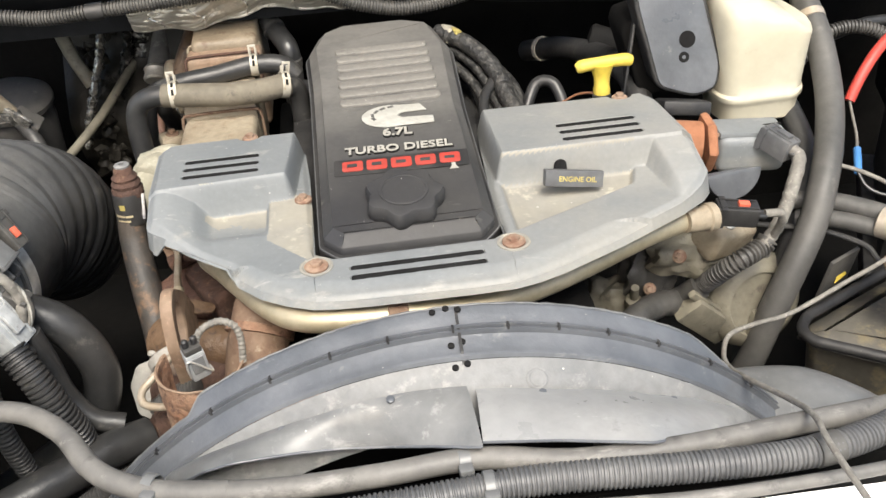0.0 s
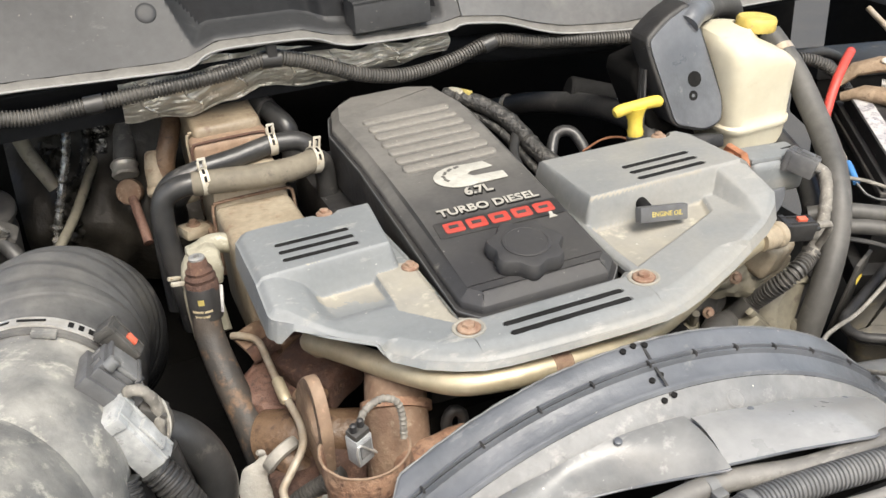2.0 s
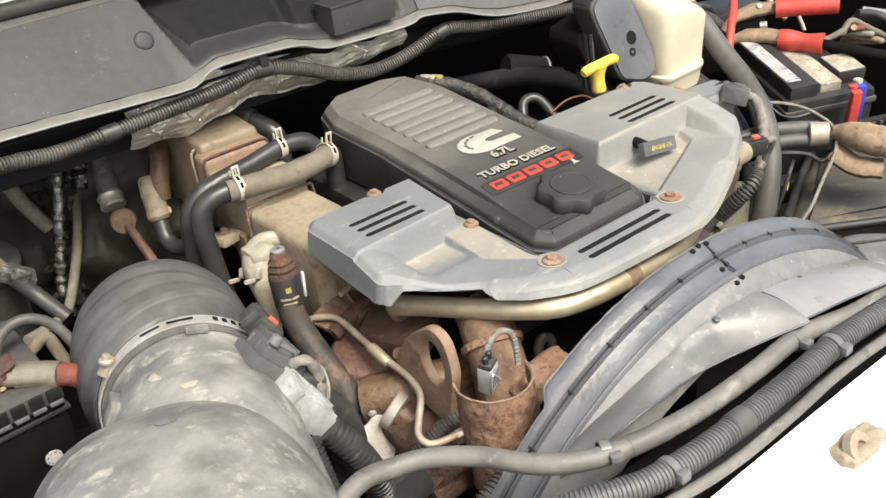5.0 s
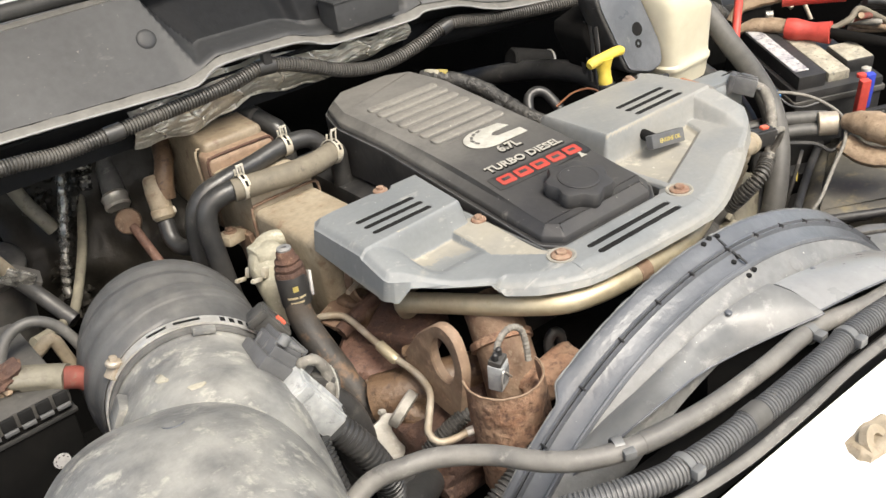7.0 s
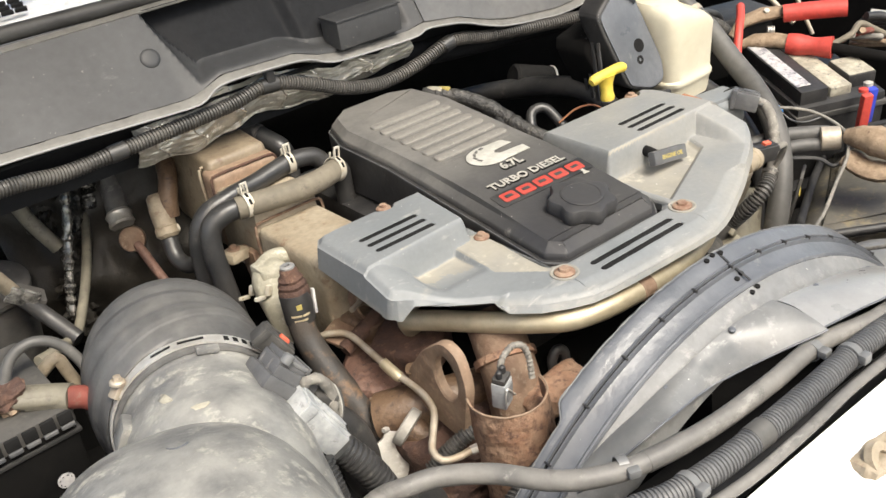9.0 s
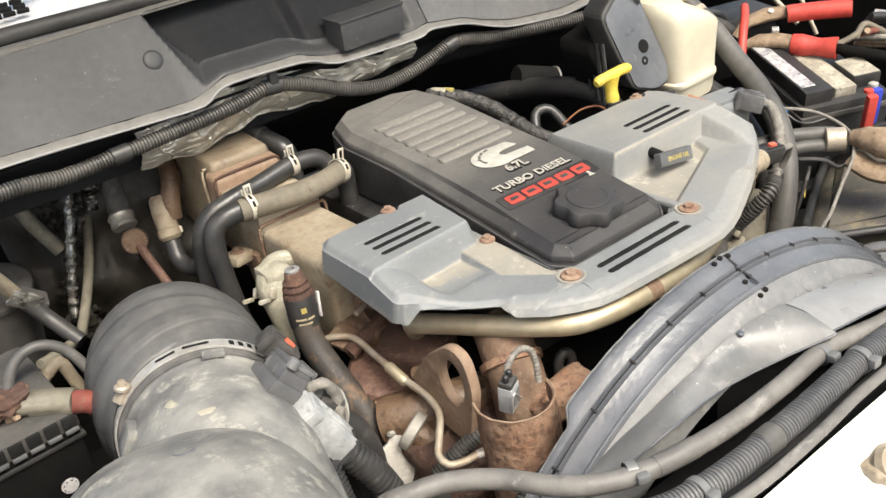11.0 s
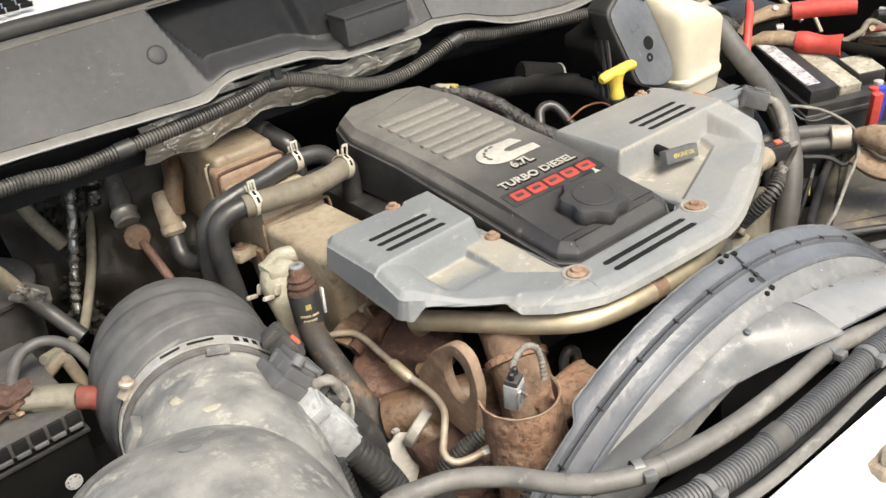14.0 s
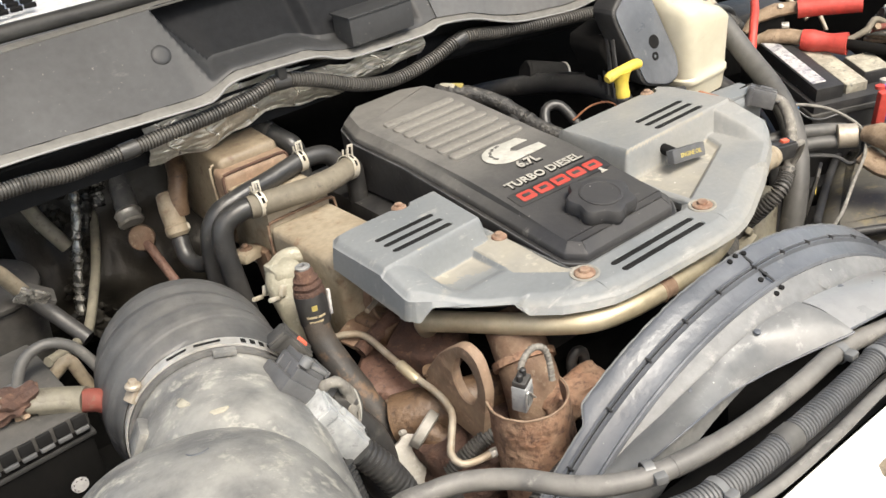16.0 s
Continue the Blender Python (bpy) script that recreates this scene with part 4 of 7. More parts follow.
part("lip", thick(sheet(lambda u, v: (lambda x: (x, 0.628 - 0.015 * math.sin(v * 1.5), interp(x, LIPX, LIPZ) + 0.011 - 0.011 * v + 0.0015 * noise.noise(Vector((x * 30, v, 0)))))(-0.95 + 2.15 * u), 160, 5), 0.003), "cowl_lip", cw, "dirt-caked pale lip")
# Thin pale tube paints the highlight along the lip.
part("lip_highlight", tube([(x, 0.6275 - 0.0148, z + 0.001) for x, z in zip(LIPX, LIPZ)], 0.0017, 8, 0.006), "flap_pale", cw, "pale line painting the lip's highlight")
part("seal_channel", thick(sheet(lambda u, v: (-0.95 + 2.15 * u, 0.712 + 0.03 * v, 0.299 + 0.004 * math.sin(3 * v)), 30, 4), 0.003), "cowl_lip", cw)
part("rubber_seal", tube([(-0.95, 0.755, 0.318), (-0.5, 0.748, 0.315), (0, 0.742, 0.305), (0.6, 0.745, 0.30), (1.2, 0.77, 0.29)], 0.013, 10, 0.05), "seal", cw, "black rubber seal")
part("bump", lathe([(0.0160, -0.004), (0.0156, 0.0004), (0.0140, 0.0018), (0.0100, 0.0027), (0.004, 0.0030)], (-0.334, 0.6705, 0.237), (0, -0.86, 0.51), 28), "cowl", cw, "round grey plug")
part("bump", lathe([(0.0160, -0.004), (0.0156, 0.0004), (0.0140, 0.0018), (0.0100, 0.0027), (0.004, 0.0030)], (0.262, 0.662, 0.204), (0, -0.83, 0.56), 28), "cowl", cw, "round grey plug")
part("block_lip", slab((0.134, 0.060, 0.004), pose(0.036, 0.638, 0.2155), 0.0015), "cowl", cw)
part("block", slab((0.130, 0.056, 0.048), pose(0.036, 0.638, 0.190), 0.004), "cowl", cw, "boxy dark moulding")
wsp = thing("windscreen_base", (0, 0.9, 0.3), "white painted panel and black grille below the windscreen", "cowl grille")
part("panel", thick(sheet(lambda u, v: (-1.0 + 2.3 * u, 0.77 + 0.25 * v, 0.325 + 0.07 * v - 0.03 * (2 * u - 1) ** 2), 30, 6), 0.004), "white_paint", wsp)

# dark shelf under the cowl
sh = solo("cowl_shelf", thick(sheet(lambda u, v: (-0.95 + 2.15 * u, 0.66 + 0.05 * min(1, v * 3) + 0.25 * max(0, v - 0.6), 0.158 - 0.03 * u - 0.085 * min(1, v * 1.7)), 40, 12), 0.004), "cowl_dark", (0, 0.7, 0.06), "dark shelf under the cowl lip", "cowl shelf", kind="structure")
lm = [(-0.80, 0.62, 0.14), (-0.605, 0.625, 0.135), (-0.525, 0.63, 0.124), (-0.435, 0.63, 0.127), (-0.339, 0.63, 0.131), (-0.237, 0.632, 0.136), (-0.171, 0.634, 0.147), (-0.12, 0.634, 0.135), (-0.079, 0.634, 0.118), (-0.02, 0.634, 0.092), (0.04, 0.634, 0.078), (0.09, 0.634, 0.078), (0.15, 0.634, 0.088), (0.222, 0.634, 0.106), (0.30, 0.63, 0.092), (0.373, 0.62, 0.084), (0.45, 0.60, 0.08), (0.55, 0.58, 0.075)]
wl = thing("wiring_loom", (0, 0.634, 0.06), "dusty black corrugated wiring loom along the cowl", "wiring loom")
part("conduit", ribbed(lm, 0.0125, 0.0052, 0.13, 14), "loom", wl)
for a, b in (((-0.180, 0.634, 0.146), (-0.150, 0.634, 0.144)), ((-0.452, 0.630, 0.126), (-0.425, 0.630, 0.127)), ((0.20, 0.634, 0.100), (0.222, 0.634, 0.106))):
    part("tape_wrap", tube([a, [(p + q) / 2 for p, q in zip(a, b)], b], 0.0140, 14), "rubber", wl, "black tape wrap")
part("clip", slab((0.016, 0.014, 0.022), pose(-0.163, 0.628, 0.160, 0, 0, 0), 0.003), "black_plastic", wl, "black loom clip")
FOX, FOZ = [-0.40, -0.30, -0.22, -0.18, -0.05, 0.15], [0.072, 0.062, 0.075, 0.088, 0.070, 0.090]


def foil(u, v):
    x = -0.398 + 0.548 * u
    zt = interp(x, LIPX, LIPZ) - 0.022
    zb = interp(x, FOX, FOZ)
    w = noise.noise(Vector((x * 22, v * 5, 0))) * 0.007 + noise.noise(Vector((x * 60 + v * 9, v * 14, 3))) * 0.0035
    return (x, 0.668 + 0.02 * v - 0.018 * math.sin(math.pi * v) + w, zt + (zb - zt) * v + 0.002 * math.sin(x * 70))


fw = thing("foil_wrap", (-0.12, 0.68, 0.06), "wrinkled silver foil wrap under the cowl lip", "foil wrap")
part("wrap", thick(sheet(foil, 150, 40), 0.0015), "foil", fw)
# Ridges in a brighter foil colour, painting the glint on the wrinkles.
for k, u in enumerate((0.04, 0.17, 0.31, 0.46, 0.62, 0.80)):
    part("crease", sweep([Vector(foil(u + 0.05 * v + 0.012 * math.sin(9 * v + k), v)) + Vector((0, -0.002, 0)) for v in (j / 24 for j in range(25))], lambda s: 0.0022 + 0.0012 * noise.noise(Vector((s * 80, k, 0))), 8), "foil_bright", fw, "crease ridge with a painted glint")
part("hem", sweep([Vector(foil(j / 120, 1.0)) for j in range(121)], lambda s: 0.0028 + 0.001 * noise.noise(Vector((s * 60, 0, 0))), 8), "foil", fw, "folded hem")
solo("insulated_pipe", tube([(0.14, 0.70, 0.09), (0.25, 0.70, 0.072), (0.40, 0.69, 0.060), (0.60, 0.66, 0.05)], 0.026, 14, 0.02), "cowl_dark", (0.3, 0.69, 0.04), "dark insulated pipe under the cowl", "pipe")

# ---- tan metal ducts at the rear left ----
dk = thing("exhaust_cooler", (-0.255, 0.5, -0.2), "grimy tan cast-metal cooler housing crossed by hoses", "exhaust cooler")
part("upper_box", slab((0.118, 0.215, 0.16), pose(-0.250, 0.738, -0.020, 3), 0.012, 3, 0.93), "tan_shaded", dk, "stained brown rear housing, shade in its colour")
part("crimp", slab((0.124, 0.046, 0.135), pose(-0.252, 0.632, -0.028, 2), 0.012, 3), "eye_plate", dk, "rust-stained crimped end")
part("mid_box", slab((0.114, 0.15, 0.13), pose(-0.255, 0.555, -0.049), 0.012), "tan_metal", dk)
part("side_plate", slab((0.012, 0.045, 0.08), pose(-0.316, 0.515, -0.095, 0, -6, 4), 0.005), "rust_tan", dk)
part("lower_box", slab((0.116, 0.20, 0.15), pose(-0.256, 0.382, -0.083, -2), 0.013, 3, 0.97), "tan_metal", dk)


def bead(y, z, half, drop, lean=0.0):
    """A rolled seam over the top of the housing."""
    pts = [(-0.254 - half, y - 0.004, z - drop), (-0.254 - half, y, z - 0.014), (-0.254 - half + 0.004, y, z - 0.004), (-0.254 - half + 0.014, y, z), (-0.254 + half - 0.014, y + lean, z), (-0.254 + half - 0.004, y + lean, z - 0.004), (-0.254 + half, y + lean, z - 0.014), (-0.254 + half, y + lean, z - drop)]
    return tube(pts, 0.0025, 8, 0.004)


part("seam_bead", bead(0.6565, 0.0425, 0.060, 0.09), "tan_metal", dk, "rolled seam")
part("seam_bead", bead(0.610, 0.0395, 0.0605, 0.09), "rust_dark", dk, "dark rusty rolled seam")
part("seam_bead", bead(0.478, -0.004, 0.061, 0.10), "rust_tan", dk, "rusty rolled seam")
part("side_pipe", tube([(-0.318, 0.80, 0.02), (-0.330, 0.77, 0.0), (-0.345, 0.755, -0.03), (-0.352, 0.75, -0.06)], 0.017, 16), "oily_rust", dk, "rusty brown side pipe")

# crossing hoses
ha = thing("heater_hose", (-0.24, 0.485, 0.01), "faded brown rubber hose across the tan housing", "hose")
part("hose", tube([(-0.335, 0.481, 0.032), (-0.285, 0.472, 0.031), (-0.235, 0.468, 0.028), (-0.185, 0.474, 0.026), (-0.146, 0.489, 0.026)], 0.0180, 16), "tan_hose", ha)
part("end_pipe", tube([(-0.150, 0.487, 0.025), (-0.138, 0.497, 0.016), (-0.133, 0.505, -0.012), (-0.132, 0.507, -0.07)], 0.0160, 14), "rubber", ha, "black pipe end")
part("elbow", tube([(-0.315, 0.482, 0.031), (-0.352, 0.486, 0.030), (-0.378, 0.490, 0.015), (-0.386, 0.488, -0.02), (-0.384, 0.482, -0.08), (-0.375, 0.475, -0.2)], 0.0165, 16), "rubber", ha, "black moulded elbow")
hb = thing("coolant_line", (-0.24, 0.55, 0.01), "black rubber coolant hose behind the brown hose", "hose")
part("hose", tube([(-0.135, 0.55, 0.012), (-0.155, 0.555, 0.032), (-0.198, 0.557, 0.036), (-0.26, 0.552, 0.028), (-0.32, 0.548, 0.022), (-0.365, 0.55, 0.005), (-0.385, 0.552, -0.05), (-0.39, 0.545, -0.2)], 0.0155, 14), "rubber", hb)
spring_clamp((-0.318, 0.480, 0.033), (1, 0.02, 0), 0.0188, "pale spring clamp on the brown hose")
spring_clamp((-0.152, 0.487, 0.026), (1, 0.25, -0.2), 0.0188, "pale spring clamp on the brown hose end")
spring_clamp((-0.198, 0.557, 0.036), (1, 0, 0), 0.0158, "pale spring clamp on the black hose")

# ---- air intake ----
AX = Vector((0.263, 0.965, 0.0)).normalized()
AC = Vector((-0.575, 0.135, -0.040))
intake = thing("intake_hose", (-0.54, 0.25, -0.15), "dusty black rubber intake bellows with a steel clamp", "intake hose")
bp = [AC + AX * d + Vector((-0.015 * smooth(0.02, 0.10, d), 0, 0.004 * smooth(0.02, 0.10, d) - 0.9 * max(0, d - 0.10) ** 2 * 4)) for d in (0.0, 0.03, 0.06, 0.10, 0.15, 0.20, 0.25, 0.29)]


def bell(s):
    """A plain cuff by the clamp, then soft folds with tight creases."""
    r = interp(s, [0, 0.02, 0.035, 0.06, 0.24, 0.31, 0.40], [0.103, 0.104, 0.108, 0.114, 0.112, 0.098, 0.085])
    fold = abs(math.sin((s + 0.003 * math.sin(s * 41)) * math.pi / 0.030)) ** 0.55
    crease = abs(math.sin((s + 0.002 * math.sin(s * 77)) * math.pi / 0.013)) ** 0.5
    return r + ((fold - 0.7) * 0.0050 + (crease - 0.7) * 0.0014) * smooth(0.040, 0.075, s)


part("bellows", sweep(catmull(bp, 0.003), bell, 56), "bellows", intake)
part("clamp_band", lathe([(0.104, -0.008), (0.1065, -0.008), (0.1065, 0.008), (0.104, 0.008)], AC + AX * 0.012, AX, 64, ring=True), "steel", intake, "steel band clamp")
RAD = Vector((AX.y, -AX.x, 0))
for a, w in ((84, 0.030), (103, 0.024), (62, 0.006), (56, 0.006), (50, 0.006), (44, 0.006)):
    rd = RAD * math.cos(radians(a)) + Vector((0, 0, 1)) * math.sin(radians(a))
    q = AC + AX * 0.012 + rd * 0.1067
    part("band_slot", slab((w, 0.0040 if w > 0.01 else 0.009, 0.0008), Matrix.Translation(q) @ Matrix((rd.cross(AX) * -1, AX, rd)).transposed().to_4x4(), 0.0002), "slot_black", intake)
scr = AC + AX * 0.012 + Vector((-0.075, 0.022, 0.072))
part("clamp_screw", join(slab((0.022, 0.014, 0.016), Matrix.Translation(scr) @ pose(0, 0, 0, 0, -45, 15), 0.002), bolt(scr + Vector((0, -0.002, 0.012)), 0.009, 0.008, (0.2, 0, 1))), "pipe_steel", intake, "clamp screw")
ab = thing("air_box", (-0.64, -0.05, -0.3), "scuffed grey plastic air filter lid and outlet", "air box")
part("outlet", sweep(catmull([AC + AX * 0.02, AC - AX * 0.03, AC - AX * 0.07, AC - AX * 0.12 + Vector((0, 0, -0.01)), AC - AX * 0.20 + Vector((0, 0, -0.06))], 0.006), lambda s: interp(s, [0, 0.022, 0.026, 0.05, 0.08, 0.12, 0.3], [0.099, 0.099, 0.0955, 0.0955, 0.098, 0.106, 0.12]), 56), "airbox", ab)
part("rib_ring", lathe([(0.099, -0.004), (0.1035, -0.003), (0.1035, 0.003), (0.099, 0.004)], AC + AX * 0.001, AX, 64, ring=True), "bellows", ab, "dark collar")


def lid(u, v):
    """A broad dome, rounded at its rim; u runs round, v from the rim to the crown."""
    a = 2 * math.pi * u
    sx, sy = 0.168, 0.240
    n = 2.7
    k = (abs(math.cos(a)) ** n + abs(math.sin(a)) ** n) ** (-1 / n)
    r = math.cos(v * math.pi / 2) ** 0.75
    x, y = sx * k * r * math.cos(a), sy * k * r * math.sin(a)
    z = -0.16 + 0.245 * math.sin(v * math.pi / 2) ** 0.8
    c, s = math.cos(radians(12)), math.sin(radians(12))
    return (-0.694 + x * c + y * s, -0.115 - x * s + y * c, z)


part("lid", sheet(lid, 72, 30), "airbox", ab)
rd = RAD * math.cos(radians(150)) + Vector((0, 0, 1)) * math.sin(radians(150))
part("tab", slab((0.034, 0.032, 0.014), Matrix.Translation(AC - AX * 0.040 + rd * 0.099) @ Matrix((rd.cross(AX) * -1, AX, rd)).transposed().to_4x4(), 0.003), "airbox", ab, "raised locating tab")
for at, nrm, w, h in (((-0.6247, 0.0811, 0.0528), (-0.354, 0.153, 0.923), 0.012, 0.006), ((-0.6057, 0.0274, 0.0612), (-0.07, -0.05, 1), 0.009, 0.005), ((-0.600, 0.058, 0.0570), (-0.1, 0.05, 1), 0.006, 0.003)):
    outline = [(w * (1 + 0.3 * math.sin(3 * k + 90 * w)) * math.cos(k), h * (1 + 0.25 * math.cos(2 * k + 90 * w)) * math.sin(k)) for k in (2 * math.pi * j / 14 for j in range(14))]
    part("mud_splash", prism(outline, -0.003, 0.0008, 0.0004, Matrix.Translation(at) @ Vector(nrm).to_track_quat("Z", "Y").to_matrix().to_4x4() @ pose(0, 0, 0, 0, 0, 40)), "label_tan", ab, "dried pale mud splash")
crescent = [(0.012 * math.cos(k), 0.012 * math.sin(k)) for k in (radians(20 + 14 * j) for j in range(11))] + [(0.0095 * math.cos(k), 0.003 + 0.0075 * math.sin(k)) for k in (radians(160 - 14 * j) for j in range(11))]
part("moulded_mark", prism(crescent, -0.003, 0.0010, 0.0005, Matrix.Translation((-0.6533, -0.031, 0.0771)) @ Vector((0.09, 0.21, 0.97)).to_track_quat("Z", "Y").to_matrix().to_4x4()), "shroud", ab, "moulded crescent mark")
part("tab_mid", slab((0.026, 0.010, 0.007), pose(-0.551, 0.1245, 0.0575, 0, 12, -15), 0.0015), "airbox", ab, "locating tab")

# ---- coolant bottle and dark box ----
bo = thing("coolant_bottle", (0.565, 0.405, -0.06), "aged cream translucent coolant bottle with yellow cap", "coolant bottle")
bq = round_poly([(0.500, 0.335), (0.628, 0.340), (0.648, 0.40), (0.640, 0.475), (0.505, 0.478), (0.489, 0.40)], 0.052, 7)
cxy = Vector((0.568, 0.405))


def bot(k, z, roof=0.0):
    """A level of the tank; the roof falls away towards the outer side."""
    return [(cxy.x + (x - cxy.x) * k, cxy.y + (y - cxy.y) * k, z - roof * smooth(0.555, 0.66, x) * 0.052 - roof * 0.012 * smooth(0.40, 0.33, y) * k) for x, y in bq]


part("bottle", rings_mesh([bot(0.80, -0.064), bot(0.87, -0.060), bot(0.90, -0.036), bot(0.93, -0.030), bot(0.965, -0.026), bot(0.965, -0.019), bot(0.925, -0.015), bot(0.93, 0.0), bot(0.985, 0.060), bot(1.0, 0.088, 0.35), bot(0.99, 0.108, 0.7), bot(0.95, 0.122, 0.9), bot(0.88, 0.129, 1.0), bot(0.6, 0.134, 1.0), bot(0.3, 0.136, 1.0)], True, True), "bottle", bo)
part("cap", lathe([(0.030, 0.0), (0.032, 0.003), (0.032, 0.018), (0.029, 0.022), (0.012, 0.021)], (0.583, 0.405, 0.121), (0.1, 0, 1), 48, 24, 0.02), "cap_yellow", bo, "dirty yellow screw cap")
db = thing("vacuum_box", (0.43, 0.42, -0.02), "dark grey moulded plastic box with a round hole", "plastic box")
face = [(0.388, 0.006), (0.446, -0.013), (0.482, -0.004), (0.490, 0.033), (0.462, 0.155), (0.446, 0.186), (0.400, 0.168), (0.360, 0.142), (0.362, 0.118)]
fm = Matrix(((1, 0, 0, 0.012), (0, 0.33, -1, 0.355), (0, 1, 0, 0), (0, 0, 0, 1)))
part("body", prism(round_poly(face, 0.014, 3), -0.05, 0.0, 0.006, fm, 3), "black_plastic", db)
part("side_housing", prism([(0.375, -0.02), (0.46, -0.02), (0.45, 0.085), (0.42, 0.10), (0.36, 0.088), (0.352, 0.07)], -0.13, -0.045, 0.008, fm, 3), "deep_black", db, "near-black rear housing")
part("face", prism(inset(round_poly(face, 0.014, 3), 0.006), 0.0002, 0.003, 0.001, fm), "shroud", db, "greyed front face")
part("hole", lathe([(0.0125, 0), (0.0125, 0.0022), (0.006, 0.0026)], (0.449, 0.3772, 0.071), (0, -1, 0.33), 24), "slot_black", db, "round hole")

part("neck", tube([(0.452, 0.41, 0.150), (0.470, 0.42, 0.160), (0.50, 0.445, 0.157), (0.525, 0.47, 0.148)], 0.0205, 18), "shroud", db, "greyed moulded neck")
part("elbow_hose", tube([(0.518, 0.466, 0.149), (0.56, 0.505, 0.138), (0.61, 0.55, 0.124), (0.68, 0.60, 0.10), (0.74, 0.66, 0.05)], 0.0225, 16), "dusty_rubber", db, "black elbow hose")
part("foot", slab((0.075, 0.05, 0.022), pose(0.437, 0.345, -0.022, -18, 8, 0), 0.006, 2), "black_plastic", db, "black ribbed foot")
for k in range(5):
    part("side_rib", slab((0.004, 0.008, 0.11), pose(0.366 + 0.006 * k, 0.392 + 0.020 * k, 0.040, -16, 12, 0), 0.0015), "black_plastic", db)
part("notch", lathe([(0.003, 0), (0.008, 0), (0.008, 0.002), (0.003, 0.002)], (0.443, 0.3690, 0.047), (0, -1, 0.33), 16, ring=True), "slot_black", db, "small dark notch")

# ---- dipstick ----
ds = thing("dipstick", (0.308, 0.325, -0.03), "yellow plastic dipstick handle", "dipstick")
part("handle", sweep(catmull([(0.268, 0.319, 0.069), (0.280, 0.319, 0.0725), (0.308, 0.319, 0.0745), (0.336, 0.319, 0.0750), (0.348, 0.319, 0.0725)], 0.003), lambda s: interp(s, [0, 0.006, 0.03, 0.075, 0.083], [0.0065, 0.0092, 0.0085, 0.0092, 0.0065]), 16), "yellow", ds)
part("stem", lathe([(0.0115, -0.022), (0.0125, -0.014), (0.0110, -0.008), (0.0115, 0.004), (0.0145, 0.014), (0.019, 0.024)], (0.306, 0.322, 0.047), (0, 0.1, 1), 18), "yellow", ds)
part("sleeve", lathe([(0.009, -0.06), (0.011, -0.05), (0.0135, -0.034), (0.0135, -0.022), (0.010, -0.019)], (0.306, 0.322, 0.047), (0, 0.1, 1), 18), "rubber", ds, "black dipstick sleeve")

# ---- oil tag on the cover ----
tg = thing("oil_tag", (0.24, 0.13, -0.012), "black plastic tag lettered in gold beside a round stub", "tag")
tm = pose(0.212, 0.108, 0.014, 72, 10, 2)
part("plate", slab((0.076, 0.021, 0.013), tm, 0.0018), "loom_grey", tg, "dusty black lettered plate")
part("text", lettering("ENGINE OIL", 0.0092, tm @ Matrix.Translation((0.004, -0.0035, 0.0066)), 0.0003, bold=0.02), "gold_text", tg, "gold lettering")
part("neck", tube([(0.196, 0.112, 0.016), (0.202, 0.135, 0.015), (0.206, 0.160, 0.014)], 0.0085, 14), "slot_black", tg)
part("stub", lathe([(0.009, -0.012), (0.0135, -0.010), (0.0145, -0.004), (0.0125, -0.001), (0.0145, 0.002), (0.0145, 0.008), (0.011, 0.010)], (0.208, 0.166, 0.014), (0.1, -1, 0.1), 22), "slot_black", tg, "round black stub")

# ---- turbo corner at the front left ----
cn = thing("heat_shield_can", (-0.262, -0.040, -0.24), "rusted steel heat shield tube round a sensor plug", "heat shield")
CAN = Vector((-0.262, -0.040, -0.086))


def can_wall(u, v):
    """Half-open shell, its gap towards the engine; rust swells the wall."""
    a = radians(148 + 206 * u)
    z = -0.165 * v
    w = noise.noise(Vector((u * 7, v * 5, 2))) * 0.0022 * min(1, v * 6) + noise.noise(Vector((u * 22, v * 16, 5))) * 0.0010 * min(1, v * 8)
    r = 0.0500 + 0.0015 * math.sin(v * 2) + w
    return (CAN.x + r * math.cos(a) - 0.05 * z, CAN.y + r * math.sin(a) + 0.06 * z, CAN.z + z + 0.0012 * noise.noise(Vector((u * 12, 0, 0))))


part("can", thick(sheet(can_wall, 90, 50), 0.0024), "rust", cn)
part("rim_edge", sweep([Vector(can_wall(k / 90, 0.0)) + Vector((0, 0, 0.0005)) for k in range(91)], lambda s: 0.0014 + 0.0006 * noise.noise(Vector((s * 90, 0, 0))), 8), "eye_plate", cn, "worn bright rim")
part("inner_floor", lathe([(0.006, 0.0), (0.030, 0.006), (0.048, -0.004)], CAN + Vector((0.004, -0.006, -0.085)), (0, 0, 1), 28), "rust_dark", cn, "rusty inner floor")
hs = thing("radiator_hose", (-0.36, 0.2, -0.3), "black rubber hose with a rusty capped nipple", "hose")
part("hose", tube([(-0.369, 0.268, -0.005), (-0.372, 0.262, -0.04), (-0.374, 0.250, -0.08), (-0.366, 0.215, -0.13), (-0.355, 0.175, -0.18), (-0.345, 0.13, -0.25), (-0.34, 0.10, -0.34)], lambda s: interp(s, [0, 0.05, 0.12, 0.3], [0.017, 0.0185, 0.020, 0.022]), 18), "rusty_rubber", hs)
part("nipple", lathe([(0.0212, -0.022), (0.0212, -0.012), (0.0190, -0.009), (0.0200, -0.004), (0.0165, 0.001), (0.0175, 0.005), (0.0130, 0.010), (0.0125, 0.017), (0.010, 0.020)], (-0.369, 0.269, 0.004), (0, 0.05, 1), 24, 5, 0.03), "rust_dark", hs, "rusty nipple")
